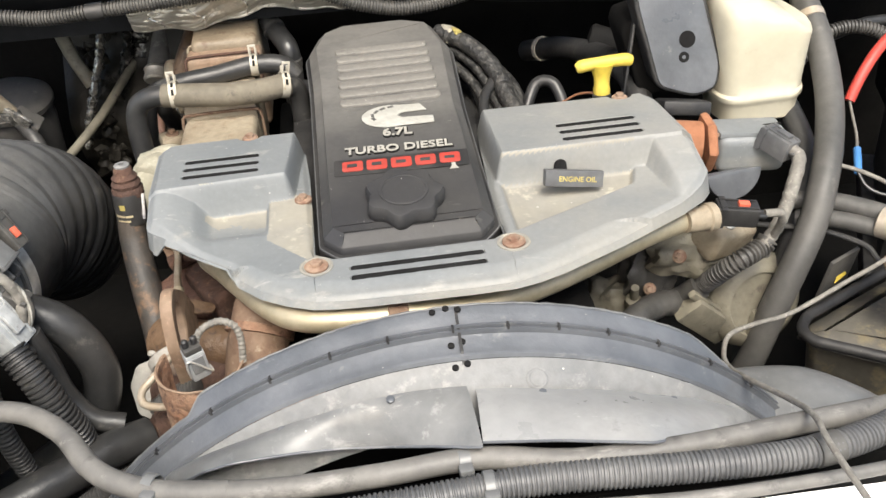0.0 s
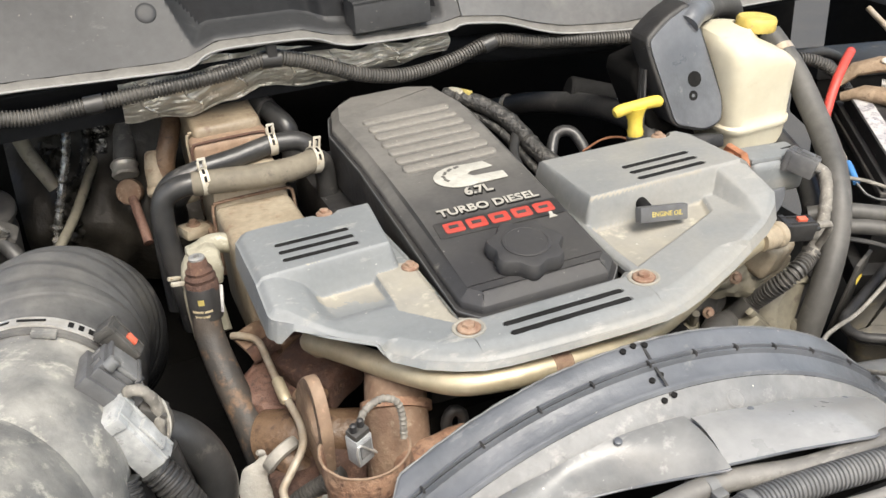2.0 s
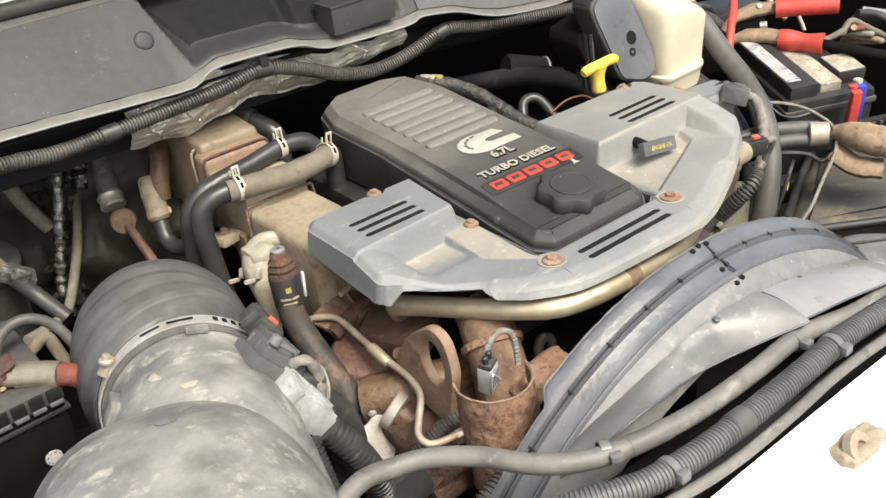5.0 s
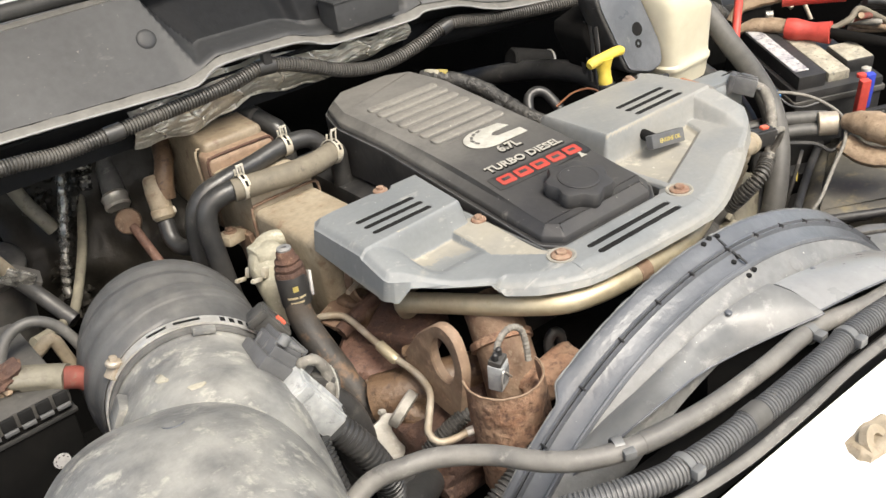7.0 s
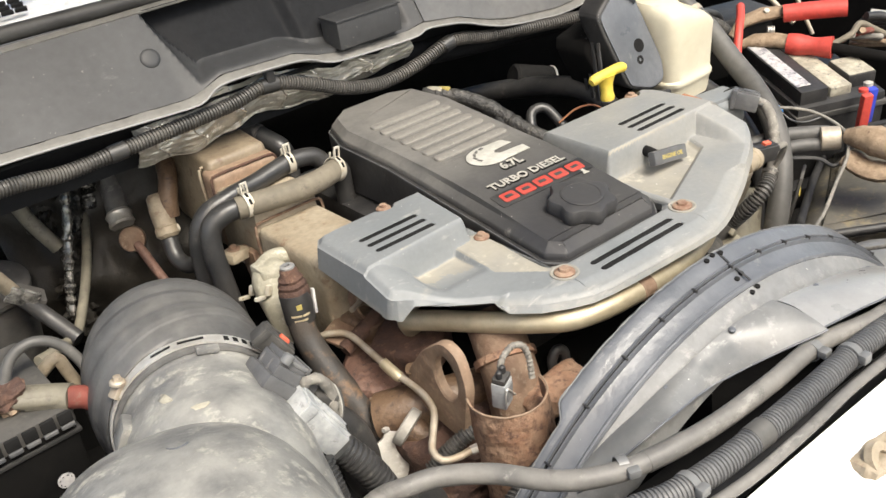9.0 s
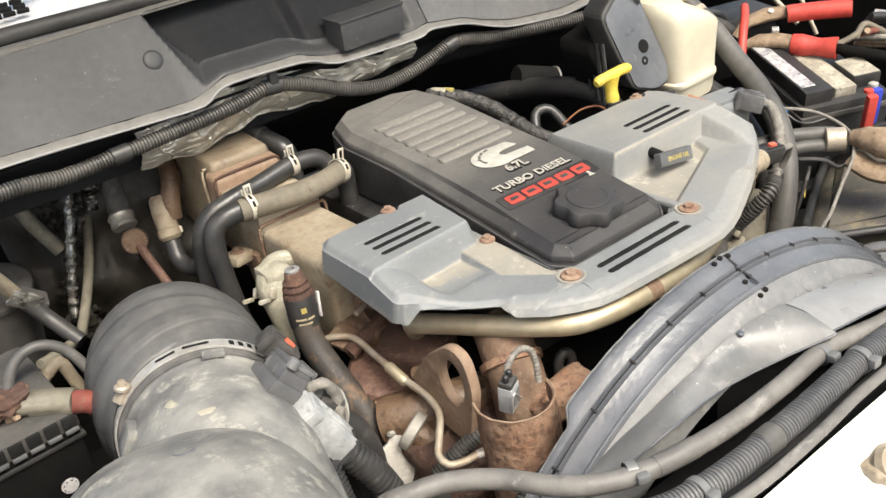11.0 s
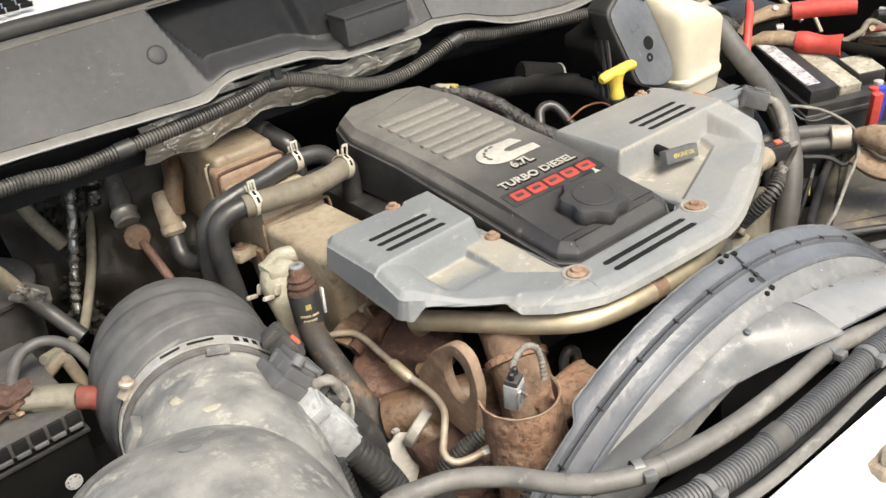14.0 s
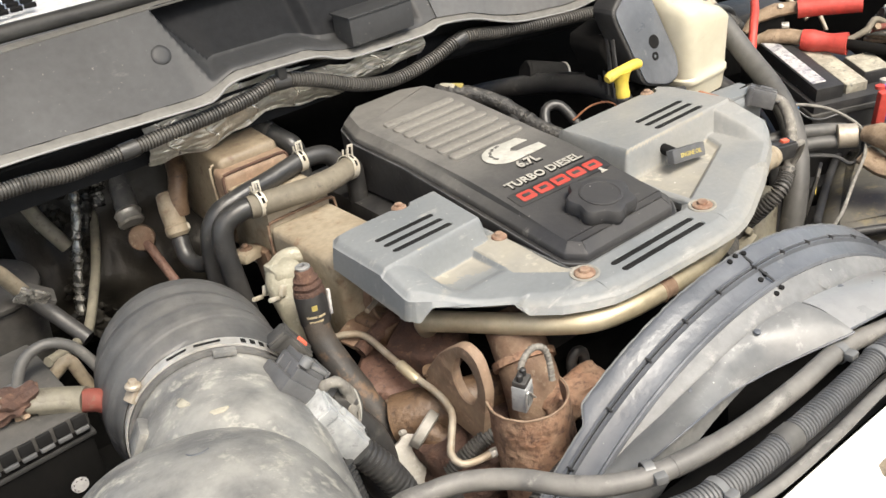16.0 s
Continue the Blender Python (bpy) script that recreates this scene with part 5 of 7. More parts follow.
part("nipple_cap", lathe([(0.004, 0.0), (0.010, 0.0), (0.0105, 0.003), (0.009, 0.0045), (0.004, 0.0045)], (-0.369, 0.270, 0.0235), (0, 0.05, 1), 20, ring=True), "shroud_pale", hs, "pale ring on the nipple")

# ---- right side ----
bg = thing("big_hose", (0.58, 0.17, -0.5), "thick dusty black hose curving beside the bottle", "hose")
BIG = [(0.662, 0.46, 0.085), (0.664, 0.396, 0.042), (0.654, 0.324, -0.012), (0.624, 0.247, -0.048), (0.594, 0.190, -0.084), (0.569, 0.155, -0.130), (0.540, 0.131, -0.178), (0.512, 0.119, -0.240), (0.488, 0.12, -0.33), (0.465, 0.14, -0.42), (0.44, 0.17, -0.52)]
part("hose", tube(BIG, lambda s: 0.0205 + 0.0004 * noise.noise(Vector((s * 40, 0, 0))), 18), "dusty_rubber", bg)
part("hose_clamp", lathe([(0.0200, -0.007), (0.0222, -0.006), (0.0222, 0.006), (0.0200, 0.007)], (0.663, 0.428, 0.063), (0.02, -0.8, -0.55), 24, ring=True), "pipe_steel", bg, "steel band clamp")
eg = thing("throttle_body", (0.49, 0.25, -0.1), "grey cast throttle housing with an orange rusted flange", "throttle body")
part("duct", tube([(0.375, 0.262, -0.030), (0.405, 0.256, -0.032), (0.432, 0.250, -0.034)], 0.030, 22), "copper", eg, "orange rusted duct")
part("flange", lathe([(0.030, -0.007), (0.040, -0.006), (0.042, -0.002), (0.042, 0.003), (0.038, 0.007), (0.030, 0.007)], (0.440, 0.248, -0.034), (1, -0.08, 0), 6, 0, 0), "copper", eg, "orange rusted flange")
part("barrel", slab((0.098, 0.062, 0.056), pose(0.497, 0.243, -0.045, 0, 3, -4), 0.014, 3), "grey_plastic", eg)
part("barrel_lid", slab((0.094, 0.050, 0.010), pose(0.497, 0.243, -0.017, 0, 3, -4), 0.004, 2), "grey_plastic", eg)
def lump(at, size, seed, amp=0.012):
    bm = bmesh.new()
    bmesh.ops.create_icosphere(bm, subdivisions=4, radius=1)
    for v in bm.verts:
        d = v.co.normalized()
        k = 1 / max(abs(d.x), abs(d.y), abs(d.z)) ** 0.6
        p = Vector((d.x * size[0] * k, d.y * size[1] * k, d.z * size[2] * k)) * 0.5
        p += d * (noise.noise(d * 2.3 + Vector((seed, 0, 0))) * amp + noise.noise(d * 9 + Vector((0, seed, 0))) * amp * 0.15)
        v.co = p + Vector(at)
    return bm


bR = thing("car_battery", (0.83, 0.33, -0.33), "black car battery with torn white labels", "battery")
bRm = Matrix.Translation((0.745, 0.232, -0.09)) @ pose(0, 0, 0, 8, 0, -25)
part("case", slab((0.19, 0.285, 0.20), bRm @ pose(0.085, 0.13, -0.128), 0.006), "black_plastic", bR)
part("cell_cover", slab((0.058, 0.252, 0.030), bRm @ pose(0.029, 0.126, -0.015), 0.002), "black_plastic", bR, "raised black cell cover")
part("label", slab((0.030, 0.205, 0.0012), bRm @ pose(0.018, 0.125, 0.001), 0.0004), "label_white", bR, "creased white label strip")
part("cell_cover_rear", slab((0.046, 0.235, 0.022), bRm @ pose(0.092, 0.125, -0.020), 0.003), "label_tan", bR, "worn pale cell cover")
part("cap_block", slab((0.060, 0.075, 0.028), bRm @ pose(0.148, 0.062, -0.016), 0.003), "black_plastic", bR)
part("cap_label", slab((0.056, 0.070, 0.0012), bRm @ pose(0.148, 0.062, -0.001), 0.0004), "label_tan", bR, "torn stained label")
part("case_rim", slab((0.198, 0.292, 0.012), bRm @ pose(0.085, 0.13, -0.052), 0.003), "loom", bR, "grey case rim")
part("terminal", lathe([(0.012, 0), (0.010, 0.02), (0.008, 0.022)], bRm @ Vector((0.03, 0.262, -0.03)), (0, 0, 1), 16), "terminal", bR, "lead post")
tray = thing("battery_tray", (0.80, 0.30, -0.36), "black plastic battery tray with a ribbed lip", "battery tray")
part("tray", slab((0.235, 0.33, 0.05), bRm @ pose(0.085, 0.12, -0.22), 0.006), "black_plastic", tray)
part("lip", slab((0.235, 0.012, 0.022), bRm @ pose(0.085, -0.048, -0.085), 0.002), "black_plastic", tray)
for k in range(14):
    part("rib", slab((0.006, 0.006, 0.018), bRm @ pose(-0.012 + 0.0155 * k, -0.055, -0.088), 0.001), "loom", tray)

# jumper clamp on the battery post
jc = thing("jumper_clamp", (0.89, 0.45, -0.07), "rusty jumper cable clamp with red plastic grips", "jumper clamp")
part("upper_jaw", sweep([(0.845, 0.475, -0.045), (0.875, 0.468, -0.020), (0.905, 0.440, -0.008), (0.935, 0.405, -0.004)], lambda s: interp(s, [0, 0.04, 0.09, 0.14], [0.009, 0.018, 0.022, 0.017]) + 0.002 * noise.noise(Vector((s * 80, 0, 0))), 14, True, 0.6), "brown_clamp", jc)
part("rivet", lathe([(0.006, 0), (0.006, 0.004), (0.003, 0.006)], (0.902, 0.428, 0.001), (-0.3, -0.5, 0.8), 14), "terminal", jc, "pale rivet")
part("upper_grip", tube([(0.918, 0.398, -0.004), (0.945, 0.363, -0.001), (0.972, 0.325, 0.001), (0.992, 0.297, 0.002)], 0.0185, 18), "red_plastic", jc, "bright red grip")
part("lower_jaw", sweep([(0.838, 0.455, -0.062), (0.862, 0.425, -0.050), (0.882, 0.390, -0.050), (0.90, 0.355, -0.055)], lambda s: interp(s, [0, 0.04, 0.09, 0.14], [0.012, 0.020, 0.023, 0.019]) + 0.002 * noise.noise(Vector((s * 80, 4, 0))), 14, True, 0.7), "brown_clamp", jc)
part("lower_grip", sweep(catmull([(0.888, 0.365, -0.055), (0.903, 0.332, -0.058), (0.914, 0.302, -0.060), (0.922, 0.282, -0.06)], 0.006), lambda s: 0.021 + 0.002 * math.sin(s * 90) + 0.0015 * noise.noise(Vector((s * 160, 0, 0))), 18), "red_plastic", jc, "red grip")
part("spring", ribbed([(0.890, 0.415, -0.035), (0.900, 0.405, -0.035)], 0.009, 0.003, 0.3, 12), "steel", jc)
part("cable", tube([(0.92, 0.285, -0.06), (0.935, 0.24, -0.065), (0.96, 0.19, -0.075), (1.02, 0.14, -0.10), (1.1, 0.1, -0.2)], 0.011, 12), "deep_black", jc, "black cable")
for col, px in (("red_plastic", 0.0), ("blue", 0.030)):
    ch = thing("cable_clip", (0.79 + px * 1.2, 0.12 - px, -0.2), ("red" if px == 0 else "blue") + " plastic cable clip beside the battery", "cable clip", group="cable clips")
    part("clip", slab((0.020, 0.014, 0.075), pose(0.800 + px * 1.1, 0.132 + px * 0.35, -0.125, 10, 0, -25), 0.003), col, ch)
    part("knob", lathe([(0.009, 0), (0.009, 0.006), (0.005, 0.008)], (0.806 + px * 1.1, 0.140 + px * 0.35, -0.088), (0, 0, 1), 16), "terminal" if px else col, ch)

# clamped cable end and hoses beside the battery
tc = thing("brass_jaw_clamp", (0.70, 0.06, -0.15), "tan rusted metal cable clamp over the dark box", "cable clamp")
part("jaw", sweep(catmull([(0.672, 0.088, -0.118), (0.676, 0.055, -0.115), (0.684, 0.020, -0.120), (0.70, -0.015, -0.125), (0.73, -0.045, -0.13)], 0.008), lambda s: interp(s, [0, 0.03, 0.06, 0.15], [0.016, 0.027, 0.031, 0.030]) + 0.006 * noise.noise(Vector((s * 70, 0, 2))), 18, True, 0.85), "brown_clamp", tc)
part("lower_jaw", sweep(catmull([(0.656, 0.075, -0.150), (0.658, 0.035, -0.165), (0.68, -0.005, -0.168)], 0.008), lambda s: 0.026 + 0.003 * noise.noise(Vector((s * 60, 3, 2))), 14, True, 0.6), "brown_clamp", tc)
part("rivet", lathe([(0.005, 0), (0.0045, 0.002), (0.003, 0.003)], (0.662, 0.035, -0.104), (-0.5, -0.4, 0.8), 14), "steel", tc)
for dy, dz, r in ((0.012, 0.0, 0.0135), (-0.012, -0.016, 0.0125)):
    solo("battery_cable", tube([(0.56, 0.20 + dy, -0.125 + dz), (0.605, 0.172 + dy, -0.118 + dz), (0.645, 0.140 + dy, -0.118 + dz), (0.672, 0.112 + dy, -0.120 + dz)], r, 14), "dusty_rubber", (0.61, 0.16 + dy, -0.14 + dz), "black battery cable running to the clamp", "cable", group="battery cables")
solo("cable_sleeve", lathe([(0.019, -0.018), (0.022, -0.016), (0.022, 0.016), (0.019, 0.018)], (0.663, 0.116, -0.126), (0.62, -0.7, 0.0), 20), "pipe_steel", (0.663, 0.116, -0.148), "silver metal sleeve round the cables", "cable sleeve")
solo("small_cable", tube([(0.50, 0.20, -0.15), (0.58, 0.165, -0.150), (0.63, 0.12, -0.155), (0.640, 0.09, -0.165), (0.665, 0.085, -0.150), (0.69, 0.10, -0.13)], 0.004, 8), "rubber", (0.6, 0.15, -0.16), "thin black cable below the sleeve", "cable")
solo("stay_wire", tube([(0.61, 0.205, -0.068), (0.65, 0.185, -0.078), (0.685, 0.155, -0.095), (0.690, 0.105, -0.118), (0.64, 0.065, -0.135), (0.56, 0.035, -0.150), (0.472, 0.0, -0.160), (0.41, -0.025, -0.150), (0.370, -0.045, -0.146), (0.353, -0.075, -0.152), (0.347, -0.115, -0.138), (0.346, -0.165, -0.112), (0.351, -0.248, -0.070), (0.345, -0.30, -0.042), (0.337, -0.347, -0.033), (0.34, -0.43, -0.036)], 0.0031, 10), "wire", (0.4, -0.03, -0.16), "bent grey stay rod draped over the hoses", "stay rod")
bxr = thing("plastic_case", (0.68, 0.06, -0.36), "grimy dark olive plastic case with a rolled rim", "plastic case")
CASE = [(0.532, 0.040), (0.607, -0.012), (0.70, -0.075), (0.95, -0.20), (0.97, 0.29), (0.705, 0.172), (0.545, 0.092), (0.527, 0.066)]
co = round_poly(CASE, 0.03, 5)
part("body", rings_mesh([[(x, y, -0.40) for x, y in inset(co, 0.02)], [(x, y, -0.272) for x, y in inset(co, 0.008)], [(x, y, -0.262) for x, y in inset(co, 0.004)], [(x, y, -0.252) for x, y in inset(co, 0.012)], [(x, y, -0.247 + 0.02 * (x - 0.53)) for x, y in inset(co, 0.034)]]), "case_brown", bxr)
part("rim", tube([(x, y, -0.247) for x, y in co] + [(*co[0], -0.247)], 0.0080, 12, 0.012), "black_plastic", bxr, "rolled rim")
dm = thing("air_duct", (0.42, -0.13, -0.36), "rounded dusty grey plastic duct beside the shroud", "air duct")
part("duct", sweep(catmull([(0.285, -0.085, -0.235), (0.34, -0.100, -0.218), (0.42, -0.130, -0.212), (0.485, -0.175, -0.220), (0.545, -0.235, -0.245), (0.60, -0.29, -0.28)], 0.008), lambda s: interp(s, [0, 0.03, 0.07, 0.15, 0.22, 0.32, 0.45], [0.022, 0.044, 0.060, 0.072, 0.066, 0.050, 0.042]), 36, True, 0.75), "flap", dm)
part("seam", sweep(catmull([(0.33, -0.160, -0.205), (0.40, -0.195, -0.180), (0.46, -0.235, -0.182), (0.52, -0.285, -0.20)], 0.008), lambda s: 0.0025, 8), "shroud", dm, "moulded seam")

# throttle side connectors and loom
def connector(at, rot, size, material, tab, label, wires=2):
    """Moulded plug: shell, ribs, latch, lock tab and wire stubs."""
    m = Matrix.Translation(at) @ (rot.to_track_quat("X", "Z").to_matrix() if isinstance(rot, Vector) else Euler([radians(a) for a in rot]).to_matrix()).to_4x4()
    e = thing("connector", at, label, "connector")
    a, b, c = size
    part("shell", slab(size, m, min(size) * 0.12), material, e)
    for s in (-1, 1):
        part("ridge", slab((a * 0.9, b * 0.08, c * 0.14), m @ pose(0, s * b * 0.3, c * 0.52), 0.0008), material, e)
    part("collar", slab((a * 0.16, b * 1.12, c * 1.12), m @ pose(-a * 0.36, 0, 0), 0.0015), material, e)
    if tab:
        part("lock_tab", slab((a * 0.26, b * 0.34, c * 0.22), m @ pose(a * 0.12, 0, c * 0.55), 0.001), tab, e, "bright lock tab")
    else:
        part("latch", slab((a * 0.4, b * 0.4, c * 0.2), m @ pose(a * 0.1, 0, c * 0.56), 0.001), material, e)
    for k in range(wires):
        o = (k - (wires - 1) / 2) * b * 0.3
        part("seal", lathe([(b * 0.14, 0), (b * 0.14, a * 0.18), (b * 0.1, a * 0.22)], m @ Vector((a * 0.5, o, 0)), m.to_3x3() @ Vector((1, 0, 0)), 10), "rubber", e)
    return e


connector((0.522, 0.200, -0.022), (-8, 14, -58), (0.050, 0.030, 0.030), "loom_grey", "", "dusty grey connector on the throttle housing")
connector((0.424, 0.092, -0.058), (10, 8, -6), (0.056, 0.026, 0.028), "black_plastic", "orange", "black connector with a red lock tab")
solo("tube_elbow", lathe([(0.015, -0.03), (0.0165, -0.02), (0.0165, 0.0), (0.019, 0.002), (0.019, 0.012), (0.012, 0.016)], (0.378, 0.080, -0.052), (1, 0.25, -0.1), 18), "tan_metal", (0.378, 0.080, -0.075), "tan metal fitting at the tube's end", "fitting")
solo("sensor_wire", tube([(0.462, 0.088, -0.062), (0.485, 0.090, -0.066), (0.492, 0.100, -0.09), (0.488, 0.115, -0.125), (0.49, 0.125, -0.155)], 0.0055, 10), "wire", (0.48, 0.1, -0.16), "wrapped grey wire loop", "wire")
solo("right_loom", ribbed([(0.486, 0.116, -0.122), (0.477, 0.112, -0.130), (0.442, 0.098, -0.138), (0.420, 0.112, -0.166), (0.410, 0.143, -0.206), (0.384, 0.163, -0.238), (0.338, 0.140, -0.222), (0.29, 0.10, -0.22), (0.22, 0.06, -0.24)], 0.0142, 0.0060, 0.15, 14), "loom", (0.35, 0.08, -0.17), "black corrugated loom below the cover", "wiring loom")
al = thing("alternator", (0.45, 0.14, -0.40), "grimy tan cast alternator below the loom", "alternator")
part("housing", lathe([(0.045, -0.06), (0.070, -0.05), (0.075, -0.02), (0.075, 0.012), (0.071, 0.015), (0.071, 0.022), (0.075, 0.025), (0.072, 0.036), (0.056, 0.050), (0.050, 0.051), (0.047, 0.046), (0.02, 0.046)], (0.492, 0.185, -0.262), (0.15, -1, 0.25), 36), "khaki", al)
part("bracket", slab((0.075, 0.05, 0.055), pose(0.440, 0.160, -0.135, 20, 10, 25), 0.012, 3), "tan_metal", al)
part("bracket_arm", slab((0.030, 0.030, 0.10), pose(0.458, 0.175, -0.19, 10, 20, 0), 0.008, 2), "tan_metal", al)
part("bolt", bolt((0.440, 0.142, -0.105), 0.010, 0.008, (0.1, -0.5, 1)), "steel", al)
part("plug", slab((0.110, 0.030, 0.046), pose(0.418, 0.140, -0.262, 22, 44, 20), 0.005), "khaki", al, "grimy connector block")
part("plug_ridge", slab((0.104, 0.010, 0.012), pose(0.420, 0.132, -0.236, 22, 44, 20), 0.003), "khaki", al)
part("stud", lathe([(0.009, -0.05), (0.012, -0.03), (0.012, 0.0), (0.006, 0.003), (0.006, 0.03)], (0.317, 0.163, -0.229), (-0.1, -0.4, 1), 14), "khaki", al, "grimy stud")
part("rear_cap", slab((0.045, 0.04, 0.05), pose(0.50, 0.140, -0.285, 0, 15, 0), 0.010, 2), "khaki", al)
mc = thing("mounting_casting", (0.37, 0.2, -0.30), "grimy tan cast mounting bracket under the engine cover", "bracket")
part("arm", lump((0.390, 0.178, -0.166), (0.105, 0.07, 0.06), 71.0, 0.012), "khaki", mc)
part("web", lump((0.345, 0.195, -0.215), (0.075, 0.06, 0.095), 72.0, 0.014), "loom", mc, "darker web of the casting")
part("foot", lump((0.300, 0.20, -0.255), (0.08, 0.06, 0.07), 73.0, 0.012), "khaki", mc)
part("bolt", bolt((0.372, 0.142, -0.150), 0.010, 0.008, (-0.2, -0.8, 0.5)), "rust_bolt", mc)
part("bolt", bolt((0.335, 0.150, -0.205), 0.009, 0.008, (-0.2, -0.8, 0.5)), "rust_bolt", mc)
solo("taped_loom", sweep(catmull([(0.405, 0.140, -0.205), (0.380, 0.150, -0.232), (0.338, 0.130, -0.222), (0.29, 0.095, -0.218), (0.23, 0.06, -0.235)], 0.004), lambda s: 0.0185 + 0.0018 * noise.noise(Vector((s * 90, 0, 1))), 16), "loom", (0.33, 0.12, -0.26), "dirty taped section of the wiring loom", "wiring")
bk = thing("battery_bracket", (0.607, 0.15, -0.34), "grimy grey upright panel with a yellow sticker", "bracket")
part("plate", slab((0.062, 0.006, 0.16), pose(0.607, 0.15, -0.258, 12, 0, 28), 0.002), "loom", bk)
part("sticker", prism([(-0.014, -0.010), (0.014, -0.006), (0.002, 0.013)], 0, 0.0012, 0.0003, pose(0.616, 0.143, -0.217, 78, 0, 28)), "yellow", bk, "small yellow triangular sticker")
solo("lower_hose", tube([(0.62, 0.40, -0.05), (0.615, 0.30, -0.09), (0.585, 0.22, -0.14), (0.545, 0.17, -0.20), (0.50, 0.14, -0.28)], 0.018, 14), "rubber", (0.58, 0.25, -0.3), "black hose behind the thick grey hose", "hose")
part("barrel_cap", prism([(0.042 * math.cos(a), 0.042 * math.sin(a)) for a in (math.pi * (1 + k / 22) for k in range(23))], -0.014, 0.0, 0.003, Matrix.Translation((0.468, 0.205, -0.062)) @ pose(0, 0, 0, 78, 0, 8)), "shroud", eg, "half-round grey end cap")
part("barrel_seam", slab((0.088, 0.004, 0.004), pose(0.50, 0.242, -0.016, 0, -3, -3), 0.001), "slot_black", eg)
for a in (0.6, 2.2, 4.0, 5.4):
    part("flange_bolt", bolt((0.446, 0.247 + 0.031 * math.cos(a), -0.040 + 0.031 * math.sin(a)), 0.007, 0.005, (1, 0, 0), False), "rust_bolt", eg)

# ---- dark zone behind the top cover ----
solo("rear_harness", sweep(catmull([(0.10, 0.575, 0.05), (0.135, 0.535, 0.046), (0.165, 0.49, 0.030), (0.180, 0.45, 0.010), (0.185, 0.41, -0.004), (0.20, 0.37, -0.02), (0.24, 0.34, -0.05)], 0.005), lambda s: 0.0135 + 0.0025 * noise.noise(Vector((s * 90, 0, 0))) + 0.002 * noise.noise(Vector((s * 210, 4, 0))), 14), "tape", (0.17, 0.46, -0.02), "taped black wiring harness beside the top cover", "wiring harness")
solo("rear_harness_branch", tube([(0.175, 0.46, 0.01), (0.15, 0.42, -0.005), (0.145, 0.39, -0.02), (0.15, 0.36, -0.05)], 0.008, 10), "rubber", (0.155, 0.41, -0.05), "black taped branch of the rear wiring", "wiring")
solo("rear_loop", tube([(0.215, 0.42, -0.03), (0.235, 0.44, 0.0), (0.26, 0.43, 0.002), (0.272, 0.40, -0.03), (0.275, 0.37, -0.06)], 0.009, 10), "rubber", (0.25, 0.41, -0.06), "black hose loop behind the cover", "hose")
bp2 = thing("rear_pipe", (0.36, 0.6, -0.08), "black rubber pipe with a pale clamp in the dark rear", "pipe")
part("pipe", tube([(0.30, 0.84, -0.105), (0.345, 0.75, -0.07), (0.375, 0.62, -0.035), (0.385, 0.50, -0.012), (0.39, 0.42, -0.02), (0.385, 0.36, -0.06)], 0.0205, 14), "rubber", bp2)
part("clamp", lathe([(0.021, -0.005), (0.0235, -0.004), (0.0235, 0.004), (0.021, 0.005)], (0.322, 0.80, -0.088), (0.45, -0.85, 0.2), 20, ring=True), "clip_white", bp2)
cy = thing("wiper_motor", (0.40, 0.63, -0.08), "dark metal cylinder with a bright rim in the rear", "motor")
part("body", lathe([(0.024, -0.09), (0.028, -0.085), (0.028, -0.004), (0.026, 0.0)], (0.455, 0.625, -0.045), (0.92, -0.25, -0.3), 26), "slot_black", cy)
part("rim", lathe([(0.028, -0.003), (0.0292, -0.002), (0.0292, 0.001), (0.027, 0.002)], (0.455, 0.625, -0.045), (0.92, -0.25, -0.3), 30, ring=True), "steel", cy, "bright rim")
el = thing("rear_elbow", (-0.15, 0.69, -0.06), "black elbow hose with clamp behind the housing", "hose")
part("hose", tube([(-0.20, 0.77, 0.06), (-0.178, 0.73, 0.045), (-0.158, 0.695, 0.025), (-0.148, 0.675, 0.012), (-0.146, 0.668, -0.02), (-0.148, 0.668, -0.08)], 0.0175, 14), "rubber", el)
part("clamp", lathe([(0.0178, -0.004), (0.0205, -0.003), (0.0205, 0.003), (0.0178, 0.004)], (-0.170, 0.715, 0.036), (0.45, -0.8, -0.4), 20, ring=True), "loom", el)
part("cuff", lathe([(0.0182, -0.006), (0.020, -0.004), (0.020, 0.008), (0.0182, 0.01)], (-0.147, 0.670, -0.012), (0, 0, 1), 20), "loom", el)
solo("thin_wire", tube([(0.262, 0.40, -0.02), (0.29, 0.385, 0.0), (0.315, 0.365, 0.004), (0.325, 0.345, -0.01), (0.318, 0.33, -0.03)], 0.0018, 6), "copper", (0.3, 0.37, -0.03), "thin copper wire loop near the dipstick", "wire")
part("seal_ring", lathe([(0.014, -0.006), (0.018, -0.004), (0.018, 0.002), (0.013, 0.004)], (0.305, 0.328, -0.012), (0, 0.1, 1), 18, ring=True), "rubber", ds, "black seal ring")
part("tube", tube([(0.305, 0.328, -0.015), (0.304, 0.333, -0.06), (0.30, 0.34, -0.16)], 0.008, 10), "rust_dark", ds)

# ---- cooler details ----
part("lug", slab((0.042, 0.034, 0.018), pose(-0.343, 0.517, -0.058, 0, 6, 20), 0.006, 2), "tan_metal", dk, "tan casting lug")
part("lug_bolt", bolt((-0.343, 0.517, -0.049), 0.011, 0.008), "rust_tan", dk, "rusty bolt")
part("upper_lug", slab((0.030, 0.030, 0.020), pose(-0.33, 0.62, -0.045, 0, 0, 15), 0.006, 2), "tan_metal", dk)
